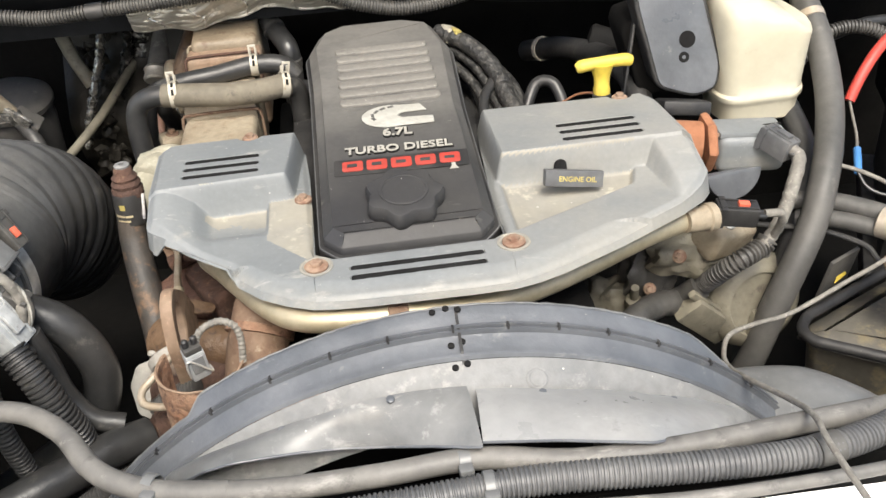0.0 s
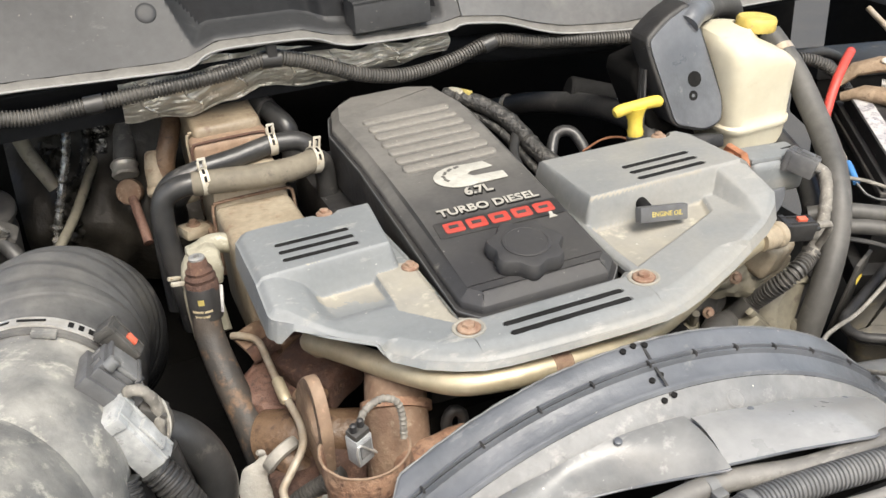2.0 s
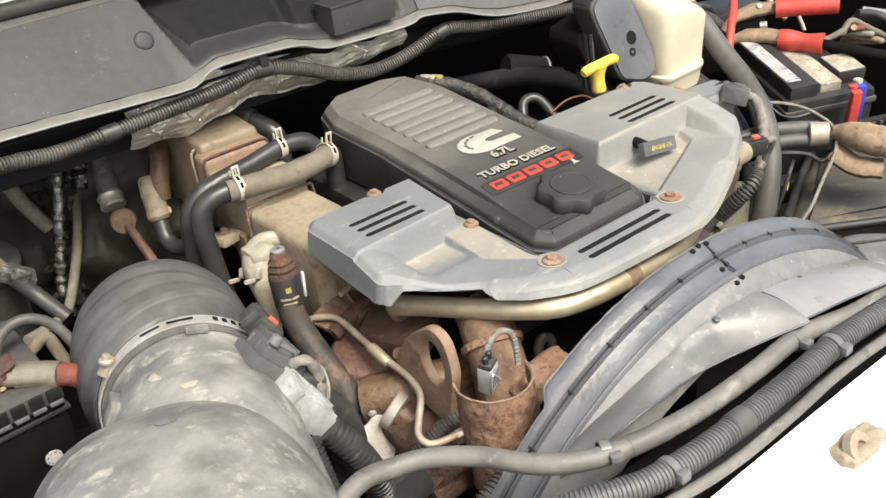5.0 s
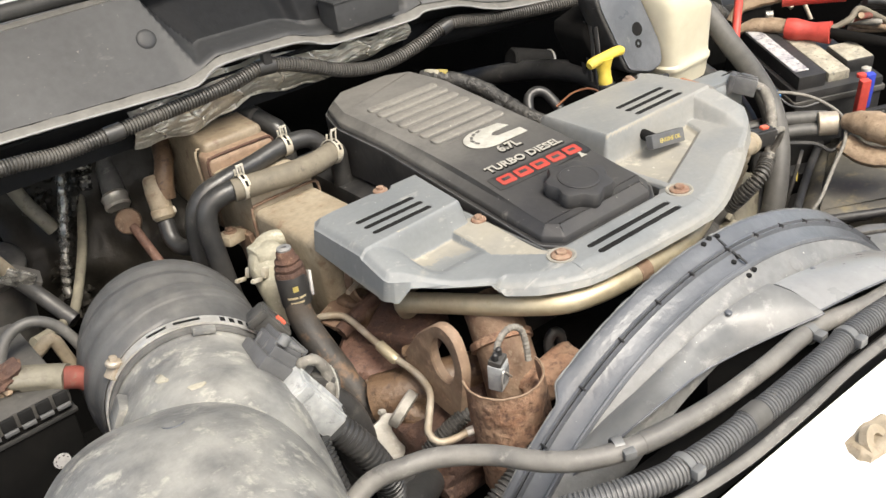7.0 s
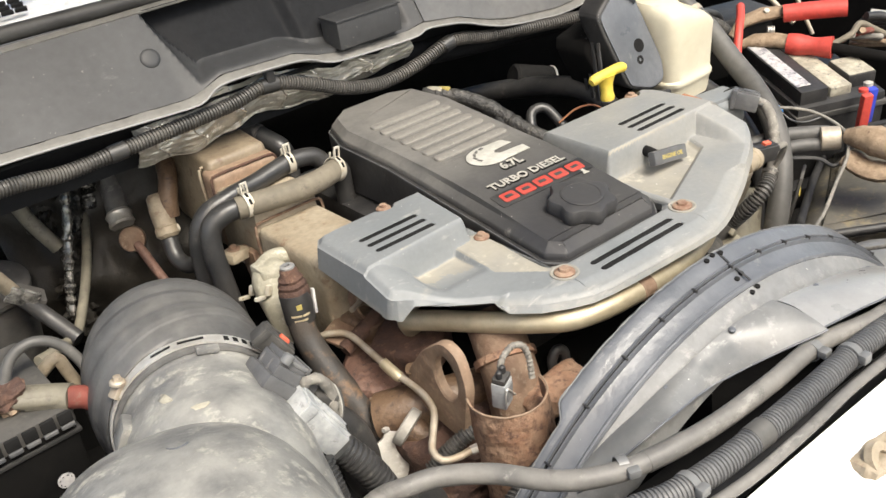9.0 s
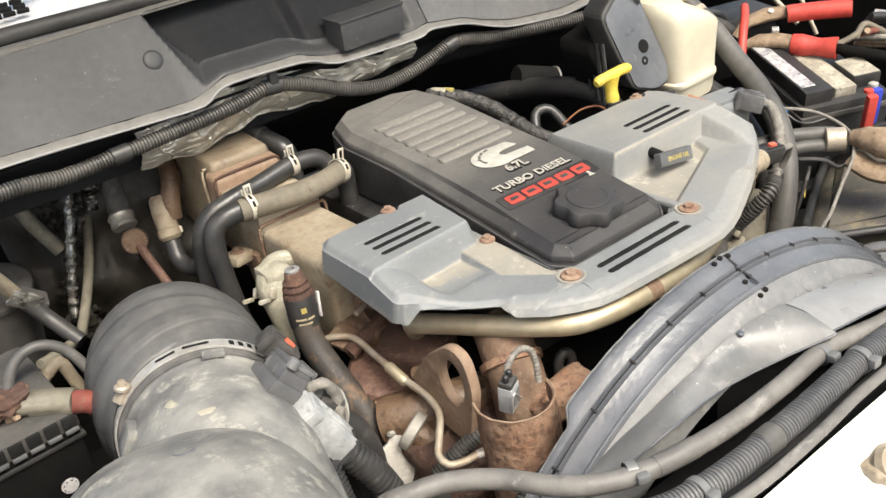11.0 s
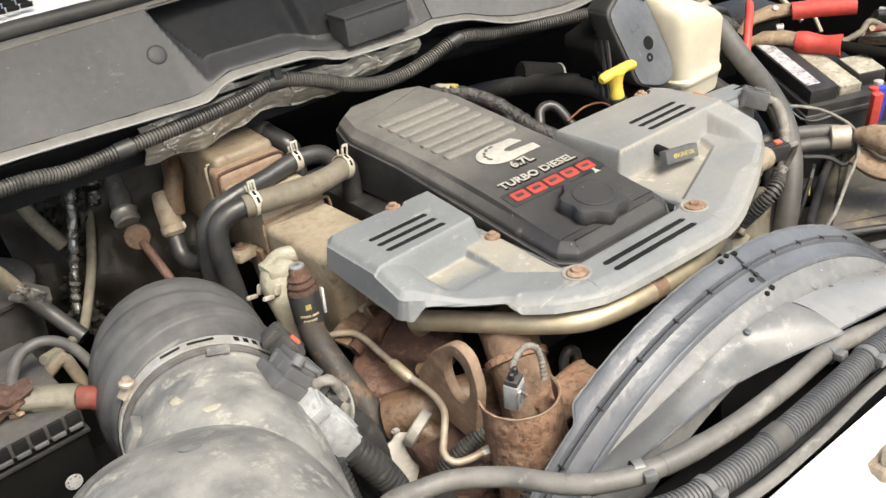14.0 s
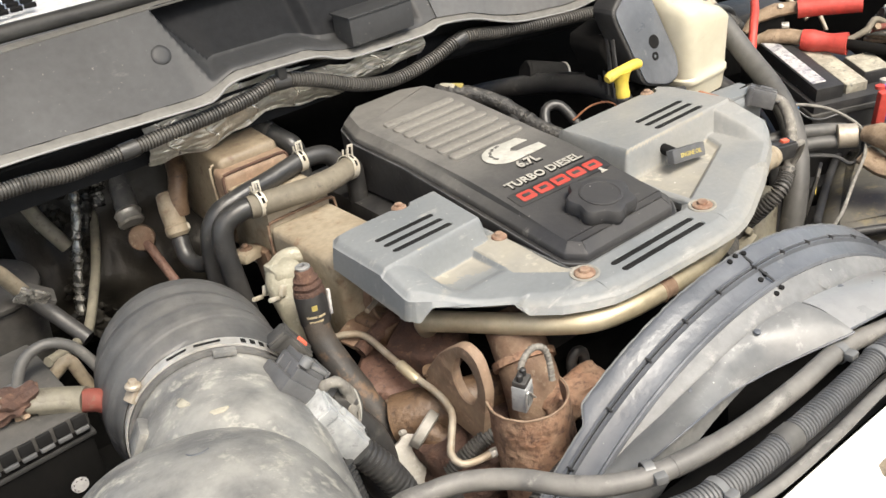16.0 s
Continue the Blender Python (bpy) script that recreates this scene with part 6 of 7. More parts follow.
part("upper_bolt", bolt((-0.33, 0.62, -0.033), 0.010, 0.007), "rust_tan", dk, "rusty bolt")
part("outlet", tube([(-0.21, 0.33, -0.10), (-0.20, 0.29, -0.09), (-0.195, 0.25, -0.08)], 0.040, 20), "tan_metal", dk)
part("outlet_clamp", lathe([(0.0405, -0.008), (0.0435, -0.007), (0.0435, 0.007), (0.0405, 0.008)], (-0.2505, 0.262, -0.070), (0.2, -1, 0.2), 28, ring=True), "rust_tan", dk, "rusty band clamp")
part("nut", join(bolt((-0.300, 0.238, -0.062), 0.0075, 0.008, (-0.8, -0.5, 0.1), False), lathe([(0.0035, 0), (0.0035, 0.022)], (-0.300, 0.238, -0.062), (0.8, 0.5, -0.1), 10)), "pipe_steel", dk, "steel clamp nut")
wn2 = thing("coolant_neck", (-0.345, 0.37, -0.1), "pale cast coolant neck with hose clamp ears", "coolant neck")
part("neck", tube([(-0.30, 0.395, -0.035), (-0.325, 0.40, -0.028), (-0.348, 0.392, -0.03), (-0.362, 0.365, -0.045), (-0.366, 0.33, -0.07), (-0.365, 0.30, -0.11)], lambda s: interp(s, [0, 0.05, 0.08, 0.2], [0.013, 0.016, 0.024, 0.026]), 18), "verdigris", wn2)
part("neck_body", lump((-0.352, 0.374, -0.042), (0.048, 0.054, 0.056), 51.0, 0.003), "verdigris", wn2)
for s in (-1, 1):
    part("ear", slab((0.022, 0.006, 0.006), pose(-0.394, 0.36 + 0.03 * s, -0.05 - 0.012 * s, 0, 20, 25), 0.002), "clip_white", wn2, "pale clamp ear")
    part("hub", slab((0.010, 0.008, 0.016), pose(-0.378, 0.362 + 0.03 * s, -0.045 - 0.012 * s, 0, 20, 25), 0.003), "clip_white", wn2)
fh = thing("feed_hose", (-0.36, 0.72, -0.15), "pale fitting and black hose beside the cooler", "hose fitting")
part("fitting", lathe([(0.012, 0.05), (0.017, 0.045), (0.020, 0.02), (0.019, -0.01), (0.021, -0.012), (0.021, -0.024), (0.016, -0.03)], (-0.365, 0.75, -0.065), (0.1, 0.45, 0.9), 18), "tan_metal", fh)
part("hose", tube([(-0.369, 0.735, -0.095), (-0.373, 0.715, -0.122), (-0.366, 0.69, -0.132), (-0.355, 0.66, -0.12), (-0.352, 0.63, -0.09), (-0.355, 0.59, -0.045), (-0.352, 0.56, -0.02), (-0.335, 0.548, 0.005)], 0.0145, 14), "rubber", fh)
part("clip", slab((0.03, 0.03, 0.012), pose(-0.362, 0.742, -0.082, -25, 0, 0), 0.003), "clip_white", fh)

# ---- rear left: pipes, filter drum ----
hp = thing("heater_pipe", (-0.41, 0.82, -0.12), "grey hose ending in a rusty round plug and rod", "heater pipe")
part("hose", tube([(-0.385, 0.93, 0.04), (-0.395, 0.90, -0.02), (-0.410, 0.85, -0.068)], 0.020, 14), "grey_hose", hp)
part("foil_cuff", lathe([(0.021, -0.014), (0.024, -0.01), (0.022, 0.0), (0.025, 0.008), (0.021, 0.014)], (-0.411, 0.845, -0.072), (0.1, 0.7, 0.7), 16), "foil", hp, "crumpled foil cuff")
part("plug", lathe([(0.012, -0.02), (0.022, -0.012), (0.024, 0.0), (0.022, 0.008), (0.012, 0.012)], (-0.413, 0.802, -0.098), (-0.35, -0.85, 0.4), 20), "rust_tan", hp, "rusty round plug")
part("rod", tube([(-0.411, 0.79, -0.105), (-0.408, 0.755, -0.13), (-0.405, 0.71, -0.158)], 0.0085, 10), "rust_red", hp, "rusty rod")
rd = solo("steel_rod", tube([(-0.455, 0.90, -0.06), (-0.483, 0.835, -0.085), (-0.515, 0.775, -0.115), (-0.56, 0.70, -0.145), (-0.585, 0.665, -0.155), (-0.60, 0.65, -0.15), (-0.64, 0.615, -0.138), (-0.66, 0.60, -0.132)], 0.0085, 12), "khaki", (-0.52, 0.76, -0.16), "pale bent steel rod", "rod")
solo("steel_rod", tube([(-0.57, 0.86, 0.03), (-0.555, 0.85, -0.02), (-0.53, 0.835, -0.075)], 0.013, 12), "khaki", (-0.53, 0.84, -0.09), "short dull steel rod", "rod")
solo("dash_lining", thick(sheet(lambda u, v: (-0.60 + 0.30 * u, 0.93 - 0.12 * u + 0.05 * math.sin(7 * v) + 0.012 * noise.noise(Vector((u * 9, v * 9, 1))), 0.10 - 0.42 * v), 40, 50), 0.004), "gloss_black", (-0.45, 0.88, -0.3), "glossy black padded lining behind the pipes", "lining", kind="structure")
fs = thing("foil_strip", (-0.53, 0.80, -0.15), "narrow torn strip of shiny foil tape", "foil strip")
part("strip", sweep(catmull([(-0.488, 0.835, 0.035), (-0.494, 0.828, 0.005), (-0.505, 0.820, -0.03), (-0.524, 0.806, -0.08), (-0.542, 0.796, -0.13), (-0.556, 0.790, -0.18)], 0.004), lambda s: 0.0150 + 0.010 * noise.noise(Vector((s * 120, 0, 0))), 12, True, 0.5), "foil_dark", fs)
for k in range(4):
    part("patch", lump((-0.50 - 0.03 * (k % 2), 0.90 - 0.02 * k, 0.02 - 0.06 * k), (0.045, 0.02, 0.05), 40.0 + k, 0.02), "gloss_black", fs, "crumpled black wrap")
vr = thing("brake_booster", (-0.62, 0.60, -0.15), "dark metal canister with a pale pipe and bracket", "canister")
part("canister", lathe([(0.05, -0.16), (0.072, -0.15), (0.076, -0.03), (0.070, 0.0), (0.04, 0.006)], (-0.676, 0.800, -0.085), (0.05, -0.15, 1), 36), "loom", vr)
part("lid", lathe([(0.076, -0.008), (0.080, -0.004), (0.080, 0.004), (0.072, 0.010), (0.05, 0.014), (0.02, 0.016)], (-0.676, 0.798, -0.075), (0.05, -0.15, 1), 36), "loom", vr, "dark canister lid")
part("pipe", tube([(-0.70, 0.645, 0.05), (-0.668, 0.675, 0.0), (-0.642, 0.703, -0.058)], 0.0125, 14), "tan_metal", vr, "pale metal pipe")
part("hose", tube([(-0.640, 0.705, -0.062), (-0.612, 0.690, -0.110), (-0.585, 0.645, -0.150)], 0.0130, 14), "rubber", vr, "black rubber hose")
part("bracket", slab((0.048, 0.034, 0.022), pose(-0.622, 0.708, -0.078, 20, 40, 0), 0.005, 2), "loom", vr, "dark bracket")
part("bracket_band", slab((0.050, 0.008, 0.030), pose(-0.634, 0.690, -0.066, 20, 40, 0), 0.003), "foil_dark", vr, "shiny band")

# ---- left battery and its cables ----
bL = thing("car_battery", (-0.80, 0.31, -0.26), "black car battery with a ribbed rim and dirty terminal", "battery")
bLm = Matrix.Translation((-0.690, 0.238, -0.002)) @ pose(0, 0, 0, 5, 0, 3)
part("case", slab((0.25, 0.175, 0.19), bLm @ pose(-0.127, 0.088, -0.115), 0.005), "deep_black", bL)
part("lid", slab((0.252, 0.177, 0.024), bLm @ pose(-0.126, 0.0885, -0.012), 0.004), "loom", bL, "grimy dust-caked lid")
part("lower_rim", slab((0.256, 0.181, 0.006), bLm @ pose(-0.126, 0.088, -0.036), 0.002), "black_plastic", bL)
for k in range(11):
    part("rim_pocket", slab((0.0165, 0.005, 0.016), bLm @ pose(-0.012 - 0.021 * k, -0.0012, -0.010), 0.0012), "slot_black", bL)
    part("rim_ledge", slab((0.0165, 0.007, 0.005), bLm @ pose(-0.012 - 0.021 * k, -0.0022, -0.0215), 0.0012), "loom_grey", bL, "scuffed grey rim ledge")
part("terminal_base", lathe([(0.026, 0), (0.025, 0.004), (0.018, 0.006), (0.017, 0.010), (0.012, 0.012)], bLm @ Vector((-0.052, 0.082, 0.001)), (0, 0.05, 1), 28), "loom_grey", bL, "corroded terminal base")
part("sticker", lathe([(0.0105, 0), (0.0105, 0.0008), (0.009, 0.001)], bLm @ Vector((-0.036, -0.0005, -0.097)), (0, -1, 0), 24), "label_white", bL, "round white date sticker")
for k in range(7):
    a = radians(20 + 44 * k)
    part("date_mark", slab((0.0022, 0.0006, 0.0009), bLm @ pose(-0.036 + 0.0078 * math.cos(a), -0.0018, -0.097 + 0.0078 * math.sin(a), 0, -math.degrees(a) + 90, 0), 0.0), "slot_black", bL)
part("white_label", slab((0.05, 0.035, 0.001), bLm @ pose(-0.072, 0.165, 0.012, 12, 10, -30), 0.0003), "white_paint", bL, "white paper label")
jl = thing("battery_clamp", (-0.73, 0.29, -0.04), "corroded cable clamp with grey jaws on the battery post", "cable clamp")
part("jaw", sweep(catmull([(-0.79, 0.285, 0.035), (-0.755, 0.285, 0.018), (-0.725, 0.272, 0.010), (-0.695, 0.256, 0.005)], 0.006), lambda s: 0.0165 + 0.005 * noise.noise(Vector((s * 60, 1, 0))), 14, True, 0.7), "khaki", jl)
part("grip", tube([(-0.728, 0.276, 0.010), (-0.70, 0.260, 0.005), (-0.685, 0.247, 0.003)], 0.0165, 16), "khaki", jl, "grimy cable boot")
part("nut", bolt((-0.748, 0.276, 0.002), 0.012, 0.012, (0, -0.7, 0.6)), "brown_clamp", jl)
part("crust", lump((-0.752, 0.280, 0.020), (0.055, 0.035, 0.026), 21.0, 0.01), "rust_dark", jl, "crusty corrosion")
solo("red_cable", tube([(-0.690, 0.247, 0.005), (-0.672, 0.242, -0.002), (-0.660, 0.238, -0.018), (-0.654, 0.230, -0.040)], 0.0140, 14), "red_dull", (-0.665, 0.23, -0.06), "dull red battery cable", "cable")
solo("cable_tape", sweep(catmull([(-0.659, 0.230, -0.030), (-0.656, 0.222, -0.050), (-0.652, 0.216, -0.072)], 0.003), lambda s: 0.0175 + 0.004 * noise.noise(Vector((s * 120, 0, 3))), 14), "tan_hose", (-0.65, 0.21, -0.09), "dirty tape round the red cable", "cable tape")
solo("cable_loom", ribbed([(-0.653, 0.216, -0.066), (-0.646, 0.208, -0.10), (-0.64, 0.198, -0.16)], 0.015, 0.006, 0.15), "loom", (-0.64, 0.2, -0.17), "black corrugated cable sleeve", "cable sleeve")
solo("loop_cable", tube([(-0.745, 0.32, 0.005), (-0.722, 0.33, 0.038), (-0.692, 0.33, 0.047), (-0.664, 0.325, 0.030), (-0.647, 0.31, -0.008), (-0.645, 0.29, -0.05), (-0.65, 0.27, -0.09)], 0.0070, 12), "dusty_rubber", (-0.69, 0.32, -0.1), "black cable looping over the battery", "cable")
solo("pale_cable", tube([(-0.715, 0.365, -0.032), (-0.685, 0.362, -0.012), (-0.669, 0.36, -0.004), (-0.662, 0.355, -0.03), (-0.655, 0.345, -0.06)], 0.0085, 12), "tan_metal", (-0.68, 0.36, -0.07), "pale bent pipe end", "pipe")

# ---- intake sensor and wiring ----
ss = thing("air_flow_sensor", (-0.50, 0.06, -0.03), "dusty grey air flow sensor body on the outlet", "sensor")
sm = Matrix.Translation((-0.502, 0.066, 0.010)) @ pose(0, 0, 0, -8, 52, -12)
part("base", slab((0.070, 0.062, 0.020), sm, 0.004), "loom_grey", ss)
part("riser", slab((0.040, 0.045, 0.020), sm @ pose(-0.008, 0.004, 0.018), 0.004), "loom_grey", ss)
for k in range(3):
    part("fin", slab((0.060, 0.004, 0.018), sm @ pose(0.0, -0.024 + 0.021 * k, 0.014), 0.0012), "loom_grey", ss)
part("face_plate", slab((0.034, 0.040, 0.005), sm @ pose(-0.004, 0.004, 0.030), 0.002), "shroud_pale", ss, "pale moulded face")
part("face_rim", slab((0.004, 0.044, 0.009), sm @ pose(0.014, 0.004, 0.030), 0.0015), "loom_grey", ss)
part("face_rim", slab((0.004, 0.044, 0.009), sm @ pose(-0.022, 0.004, 0.030), 0.0015), "loom_grey", ss)
part("pocket", slab((0.020, 0.014, 0.002), sm @ pose(0.022, -0.013, 0.0108), 0.0005), "slot_black", ss)
part("pocket", slab((0.020, 0.014, 0.002), sm @ pose(0.022, 0.008, 0.0108), 0.0005), "slot_black", ss)
part("boss", lathe([(0.007, 0), (0.007, 0.010), (0.005, 0.012)], sm @ Vector((-0.020, -0.018, 0.026)), sm.to_3x3() @ Vector((0, 0, 1)), 16), "flap", ss)
part("screw", lathe([(0.005, 0), (0.005, 0.004), (0.003, 0.005)], sm @ Vector((-0.024, 0.022, 0.010)), sm.to_3x3() @ Vector((0, 0, 1)), 14), "slot_black", ss)
connector((-0.480, 0.110, 0.034), Vector((0.48, -0.22, -0.85)), (0.050, 0.022, 0.024), "loom", "orange", "dark connector with an orange lock tab", 0)
connector((-0.489, 0.020, -0.028), (0, 62, -18), (0.085, 0.040, 0.032), "plug_grey", "", "pale grey connector beside the sensor", 2)
solo("sensor_wire", sweep(catmull([(-0.480, 0.05, 0.0), (-0.482, 0.035, 0.018), (-0.468, 0.03, 0.016), (-0.459, 0.03, -0.008), (-0.462, 0.028, -0.035), (-0.472, 0.022, -0.055)], 0.004), lambda s: 0.0065 + 0.0008 * math.sin(s * 400), 10), "wire", (-0.47, 0.03, -0.06), "taped grey wire loop at the sensor", "wire")
solo("mid_plug", slab((0.030, 0.022, 0.034), pose(-0.468, 0.040, -0.022, 10, 30, -15), 0.004, 2), "loom", (-0.468, 0.04, -0.04), "small black plug between the sensor connectors", "plug")
for k, c in enumerate(("wire", "badge", "loom")):
    solo("thin_lead", tube([(-0.474 + 0.004 * k, 0.048, -0.004), (-0.470 + 0.005 * k, 0.036, 0.012 - 0.004 * k), (-0.456 + 0.003 * k, 0.030, 0.004 - 0.006 * k), (-0.452 + 0.002 * k, 0.028, -0.030), (-0.462, 0.022 + 0.003 * k, -0.060)], 0.0022, 8), c, (-0.46, 0.03, -0.065), ("grey", "pale", "black")[k] + " thin sensor lead looping down", "wire", group="sensor leads")
solo("sensor_loom", ribbed([(-0.476, 0.0, -0.060), (-0.456, -0.015, -0.095), (-0.440, -0.02, -0.14), (-0.43, -0.01, -0.20), (-0.44, 0.02, -0.30)], 0.0185, 0.007, 0.1, 14), "rubber", (-0.45, -0.01, -0.25), "thick black corrugated loom", "wiring loom")
solo("sensor_loom", ribbed([(-0.505, -0.01, -0.055), (-0.505, -0.03, -0.10), (-0.50, -0.04, -0.16), (-0.49, -0.03, -0.25)], 0.013, 0.006, 0.12, 14), "rubber", (-0.5, -0.03, -0.25), "thinner black corrugated wiring loom", "wiring loom")
dh = thing("drain_hose", (-0.45, 0.08, -0.3), "thick black hose below the intake", "hose")
part("hose", tube([(-0.52, 0.10, -0.07), (-0.471, 0.085, -0.072), (-0.432, 0.08, -0.104), (-0.414, 0.08, -0.172), (-0.44, 0.08, -0.245), (-0.50, 0.08, -0.30), (-0.60, 0.08, -0.36)], 0.024, 16), "rubber", dh)
part("hose_clamp", lathe([(0.0238, -0.006), (0.0255, -0.005), (0.0255, 0.005), (0.0238, 0.006)], (-0.49, 0.0905, -0.0708), (0.95, -0.3, 0), 24, ring=True), "pipe_steel", dh, "narrow hose clamp")
solo("lower_loom", ribbed([(-0.46, -0.10, -0.26), (-0.40, -0.12, -0.20), (-0.345, -0.125, -0.165), (-0.29, -0.115, -0.155), (-0.24, -0.10, -0.165), (-0.20, -0.09, -0.20)], 0.0135, 0.006, 0.13), "loom", (-0.33, -0.12, -0.22), "black ribbed loom under the grey hose", "wiring loom")
solo("side_loom", tube([(-0.462, 0.045, -0.02), (-0.482, 0.07, -0.08), (-0.50, 0.08, -0.14), (-0.485, 0.055, -0.195), (-0.45, 0.04, -0.25)], 0.0125, 12), "grey_hose", (-0.48, 0.06, -0.26), "grey taped wiring hanging down", "wiring")

# ---- turbo corner ----
def eye_plate():
    out = round_poly([(0.030, -0.022), (0.000, -0.030), (-0.012, -0.075), (0.010, -0.172), (0.055, -0.168), (0.110, -0.158), (0.128, -0.120), (0.080, -0.060)], 0.016, 4)
    hole = [(0.032 + 0.023 * math.cos(a), -0.080 + 0.033 * math.sin(a)) for a in (2 * math.pi * k / 24 for k in range(24))]
    bm = bmesh.new()
    n = 48
    def sample(poly, k):
        c = Vector((0.033, -0.094))
        a = 2 * math.pi * k / n
        d = Vector((math.cos(a), math.sin(a)))
        best = None
        for i in range(len(poly)):
            p, q = Vector(poly[i - 1]) - c, Vector(poly[i]) - c
            e = q - p
            den = d.x * e.y - d.y * e.x
            if abs(den) < 1e-9:
                continue
            t = (p.x * e.y - p.y * e.x) / den
            s = (p.x * d.y - p.y * d.x) / den
            if t > 0 and -0.001 <= s <= 1.001:
                best = t if best is None else max(best, t)
        return c + d * (best or 0.03)
    rings = []
    for x, poly, sc in ((-0.299, hole, 1.0), (-0.301, hole, 1.12), (-0.301, out, 0.97), (-0.298, out, 1.0), (-0.290, out, 1.0), (-0.287, out, 0.97), (-0.287, hole, 1.12), (-0.289, hole, 1.0)):
        c = Vector((0.033, -0.094))
        rings.append([bm.verts.new((x, *(c + (sample(poly, k) - c) * sc))) for k in range(n)])
    for a, b in zip(rings, rings[1:] + rings[:1]):
        for k in range(n):
            bm.faces.new((a[k], a[(k + 1) % n], b[(k + 1) % n], b[k]))
    return bm


solo("lifting_eye", eye_plate(), "eye_plate", (-0.29, 0.04, -0.17), "rusty tan steel lifting eye plate", "lifting eye")
mf = thing("exhaust_manifold", (-0.30, 0.15, -0.30), "heavily rusted exhaust manifold and turbo castings", "exhaust manifold")
part("runner", tube([(-0.338, 0.150, -0.186), (-0.325, 0.138, -0.182), (-0.30, 0.122, -0.178), (-0.25, 0.10, -0.175), (-0.19, 0.08, -0.18)], lambda s: interp(s, [0, 0.06, 0.1, 0.25], [0.036, 0.035, 0.031, 0.031]), 24), "oily_rust", mf, "pale rusted runner pipe")


def casting(size, m, bevel, seed, amp):
    """A cast block: rounded edges and a pitted, uneven skin."""
    bm = slab(size, Matrix(), bevel, 3)
    bmesh.ops.subdivide_edges(bm, edges=[e for e in bm.edges if e.calc_length() > 0.02], cuts=7, use_grid_fill=True)
    bm.normal_update()
    for v in bm.verts:
        v.co += v.normal * (noise.noise(v.co * 45 + Vector((seed, 0, 0))) * amp + noise.noise(v.co * 160 + Vector((0, seed, 0))) * amp * 0.35)
    bmesh.ops.transform(bm, matrix=m, verts=bm.verts)
    return bm


part("casting", casting((0.105, 0.095, 0.10), pose(-0.300, 0.215, -0.185, 10, -14, 38), 0.014, 3.0, 0.002), "rust_red", mf, "rough reddish casting")
part("upper_casting", casting((0.08, 0.10, 0.05), pose(-0.250, 0.185, -0.130, 0, -10, 30), 0.010, 7.0, 0.002), "rust_dark", mf, "rough dark casting")
part("casting_cap", casting((0.05, 0.06, 0.03), pose(-0.275, 0.262, -0.112, 10, 5, 20), 0.008, 9.0, 0.0015), "oily_rust", mf, "oily cast boss")
part("elbow", tube([(-0.185, 0.085, -0.075), (-0.192, 0.055, -0.090), (-0.205, 0.020, -0.130), (-0.215, -0.005, -0.19), (-0.22, -0.01, -0.26)], lambda s: interp(s, [0, 0.03, 0.2], [0.032, 0.037, 0.040]), 24), "rust_tan", mf, "pale rusted elbow")
part("elbow_band", lathe([(0.038, -0.006), (0.043, -0.005), (0.043, 0.005), (0.038, 0.006)], (-0.1985, 0.038, -0.108), (-0.3, -0.75, -0.75), 26, ring=True), "rust", mf, "rusted joint ring")
part("flange", lump((-0.175, -0.03, -0.145), (0.10, 0.05, 0.05), 11.0, 0.008), "rust", mf, "rusted flange")
part("lower_casting", lump((-0.25, 0.05, -0.235), (0.22, 0.13, 0.11), 5.0, 0.02), "rust_dark", mf, "rough dark casting")
part("cross_pipe", tube([(-0.33, 0.235, -0.118), (-0.29, 0.24, -0.105), (-0.24, 0.25, -0.095), (-0.20, 0.24, -0.09)], 0.012, 12), "rust_dark", mf)
part("flat_bracket", slab((0.070, 0.05, 0.006), pose(-0.305, 0.262, -0.105, 12, -8, 20), 0.002), "rust_tan", mf, "flat rusty bracket")
part("small_fin", prism(round_poly([(-0.022, -0.009), (0.0, -0.012), (0.026, -0.004), (0.022, 0.010), (-0.016, 0.012)], 0.008, 4), -0.0015, 0.0015, 0.0006, pose(-0.284, 0.118, -0.115, 8, 6, -20)), "oily_rust", mf, "thin rounded tab")
br = thing("alloy_bracket", (-0.34, 0.09, -0.26), "pale cast alloy bracket below the pipe", "bracket")
bm4 = Matrix(((0.906, 0.234, -0.352, -0.345), (-0.423, 0.502, -0.755, 0.085), (0, 0.833, 0.553, -0.215), (0, 0, 0, 1)))
part("plate", prism(round_poly([(-0.022, 0.050), (0.001, 0.057), (0.020, 0.050), (0.026, 0.030), (0.010, 0.020), (0.014, -0.018), (-0.010, -0.045), (-0.034, -0.040), (-0.052, -0.005), (-0.046, 0.024), (-0.026, 0.034)][::-1], 0.006, 3), -0.014, 0.0, 0.003, bm4), "alloy", br)
part("lug", lathe([(0.004, 0), (0.004, 0.012), (0.003, 0.014)], bm4 @ Vector((-0.016, 0.044, -0.004)), (-0.8, -0.3, 0.4), 12), "alloy", br)
part("pipe_stub", tube([(-0.332, 0.100, -0.176), (-0.312, 0.070, -0.198), (-0.285, 0.035, -0.228)], 0.0185, 18), "oily_rust", br, "rusty pipe stub")
part("boss", lathe([(0.026, -0.008), (0.028, -0.006), (0.028, 0.006), (0.022, 0.008)], (-0.330, 0.098, -0.178), (0.4, -0.75, -0.5), 24, ring=True), "alloy", br)
tpz = thing("sensor_pipe", (-0.33, 0.1, -0.17), "thin rusty steel sense pipe with brass fittings", "thin pipe")
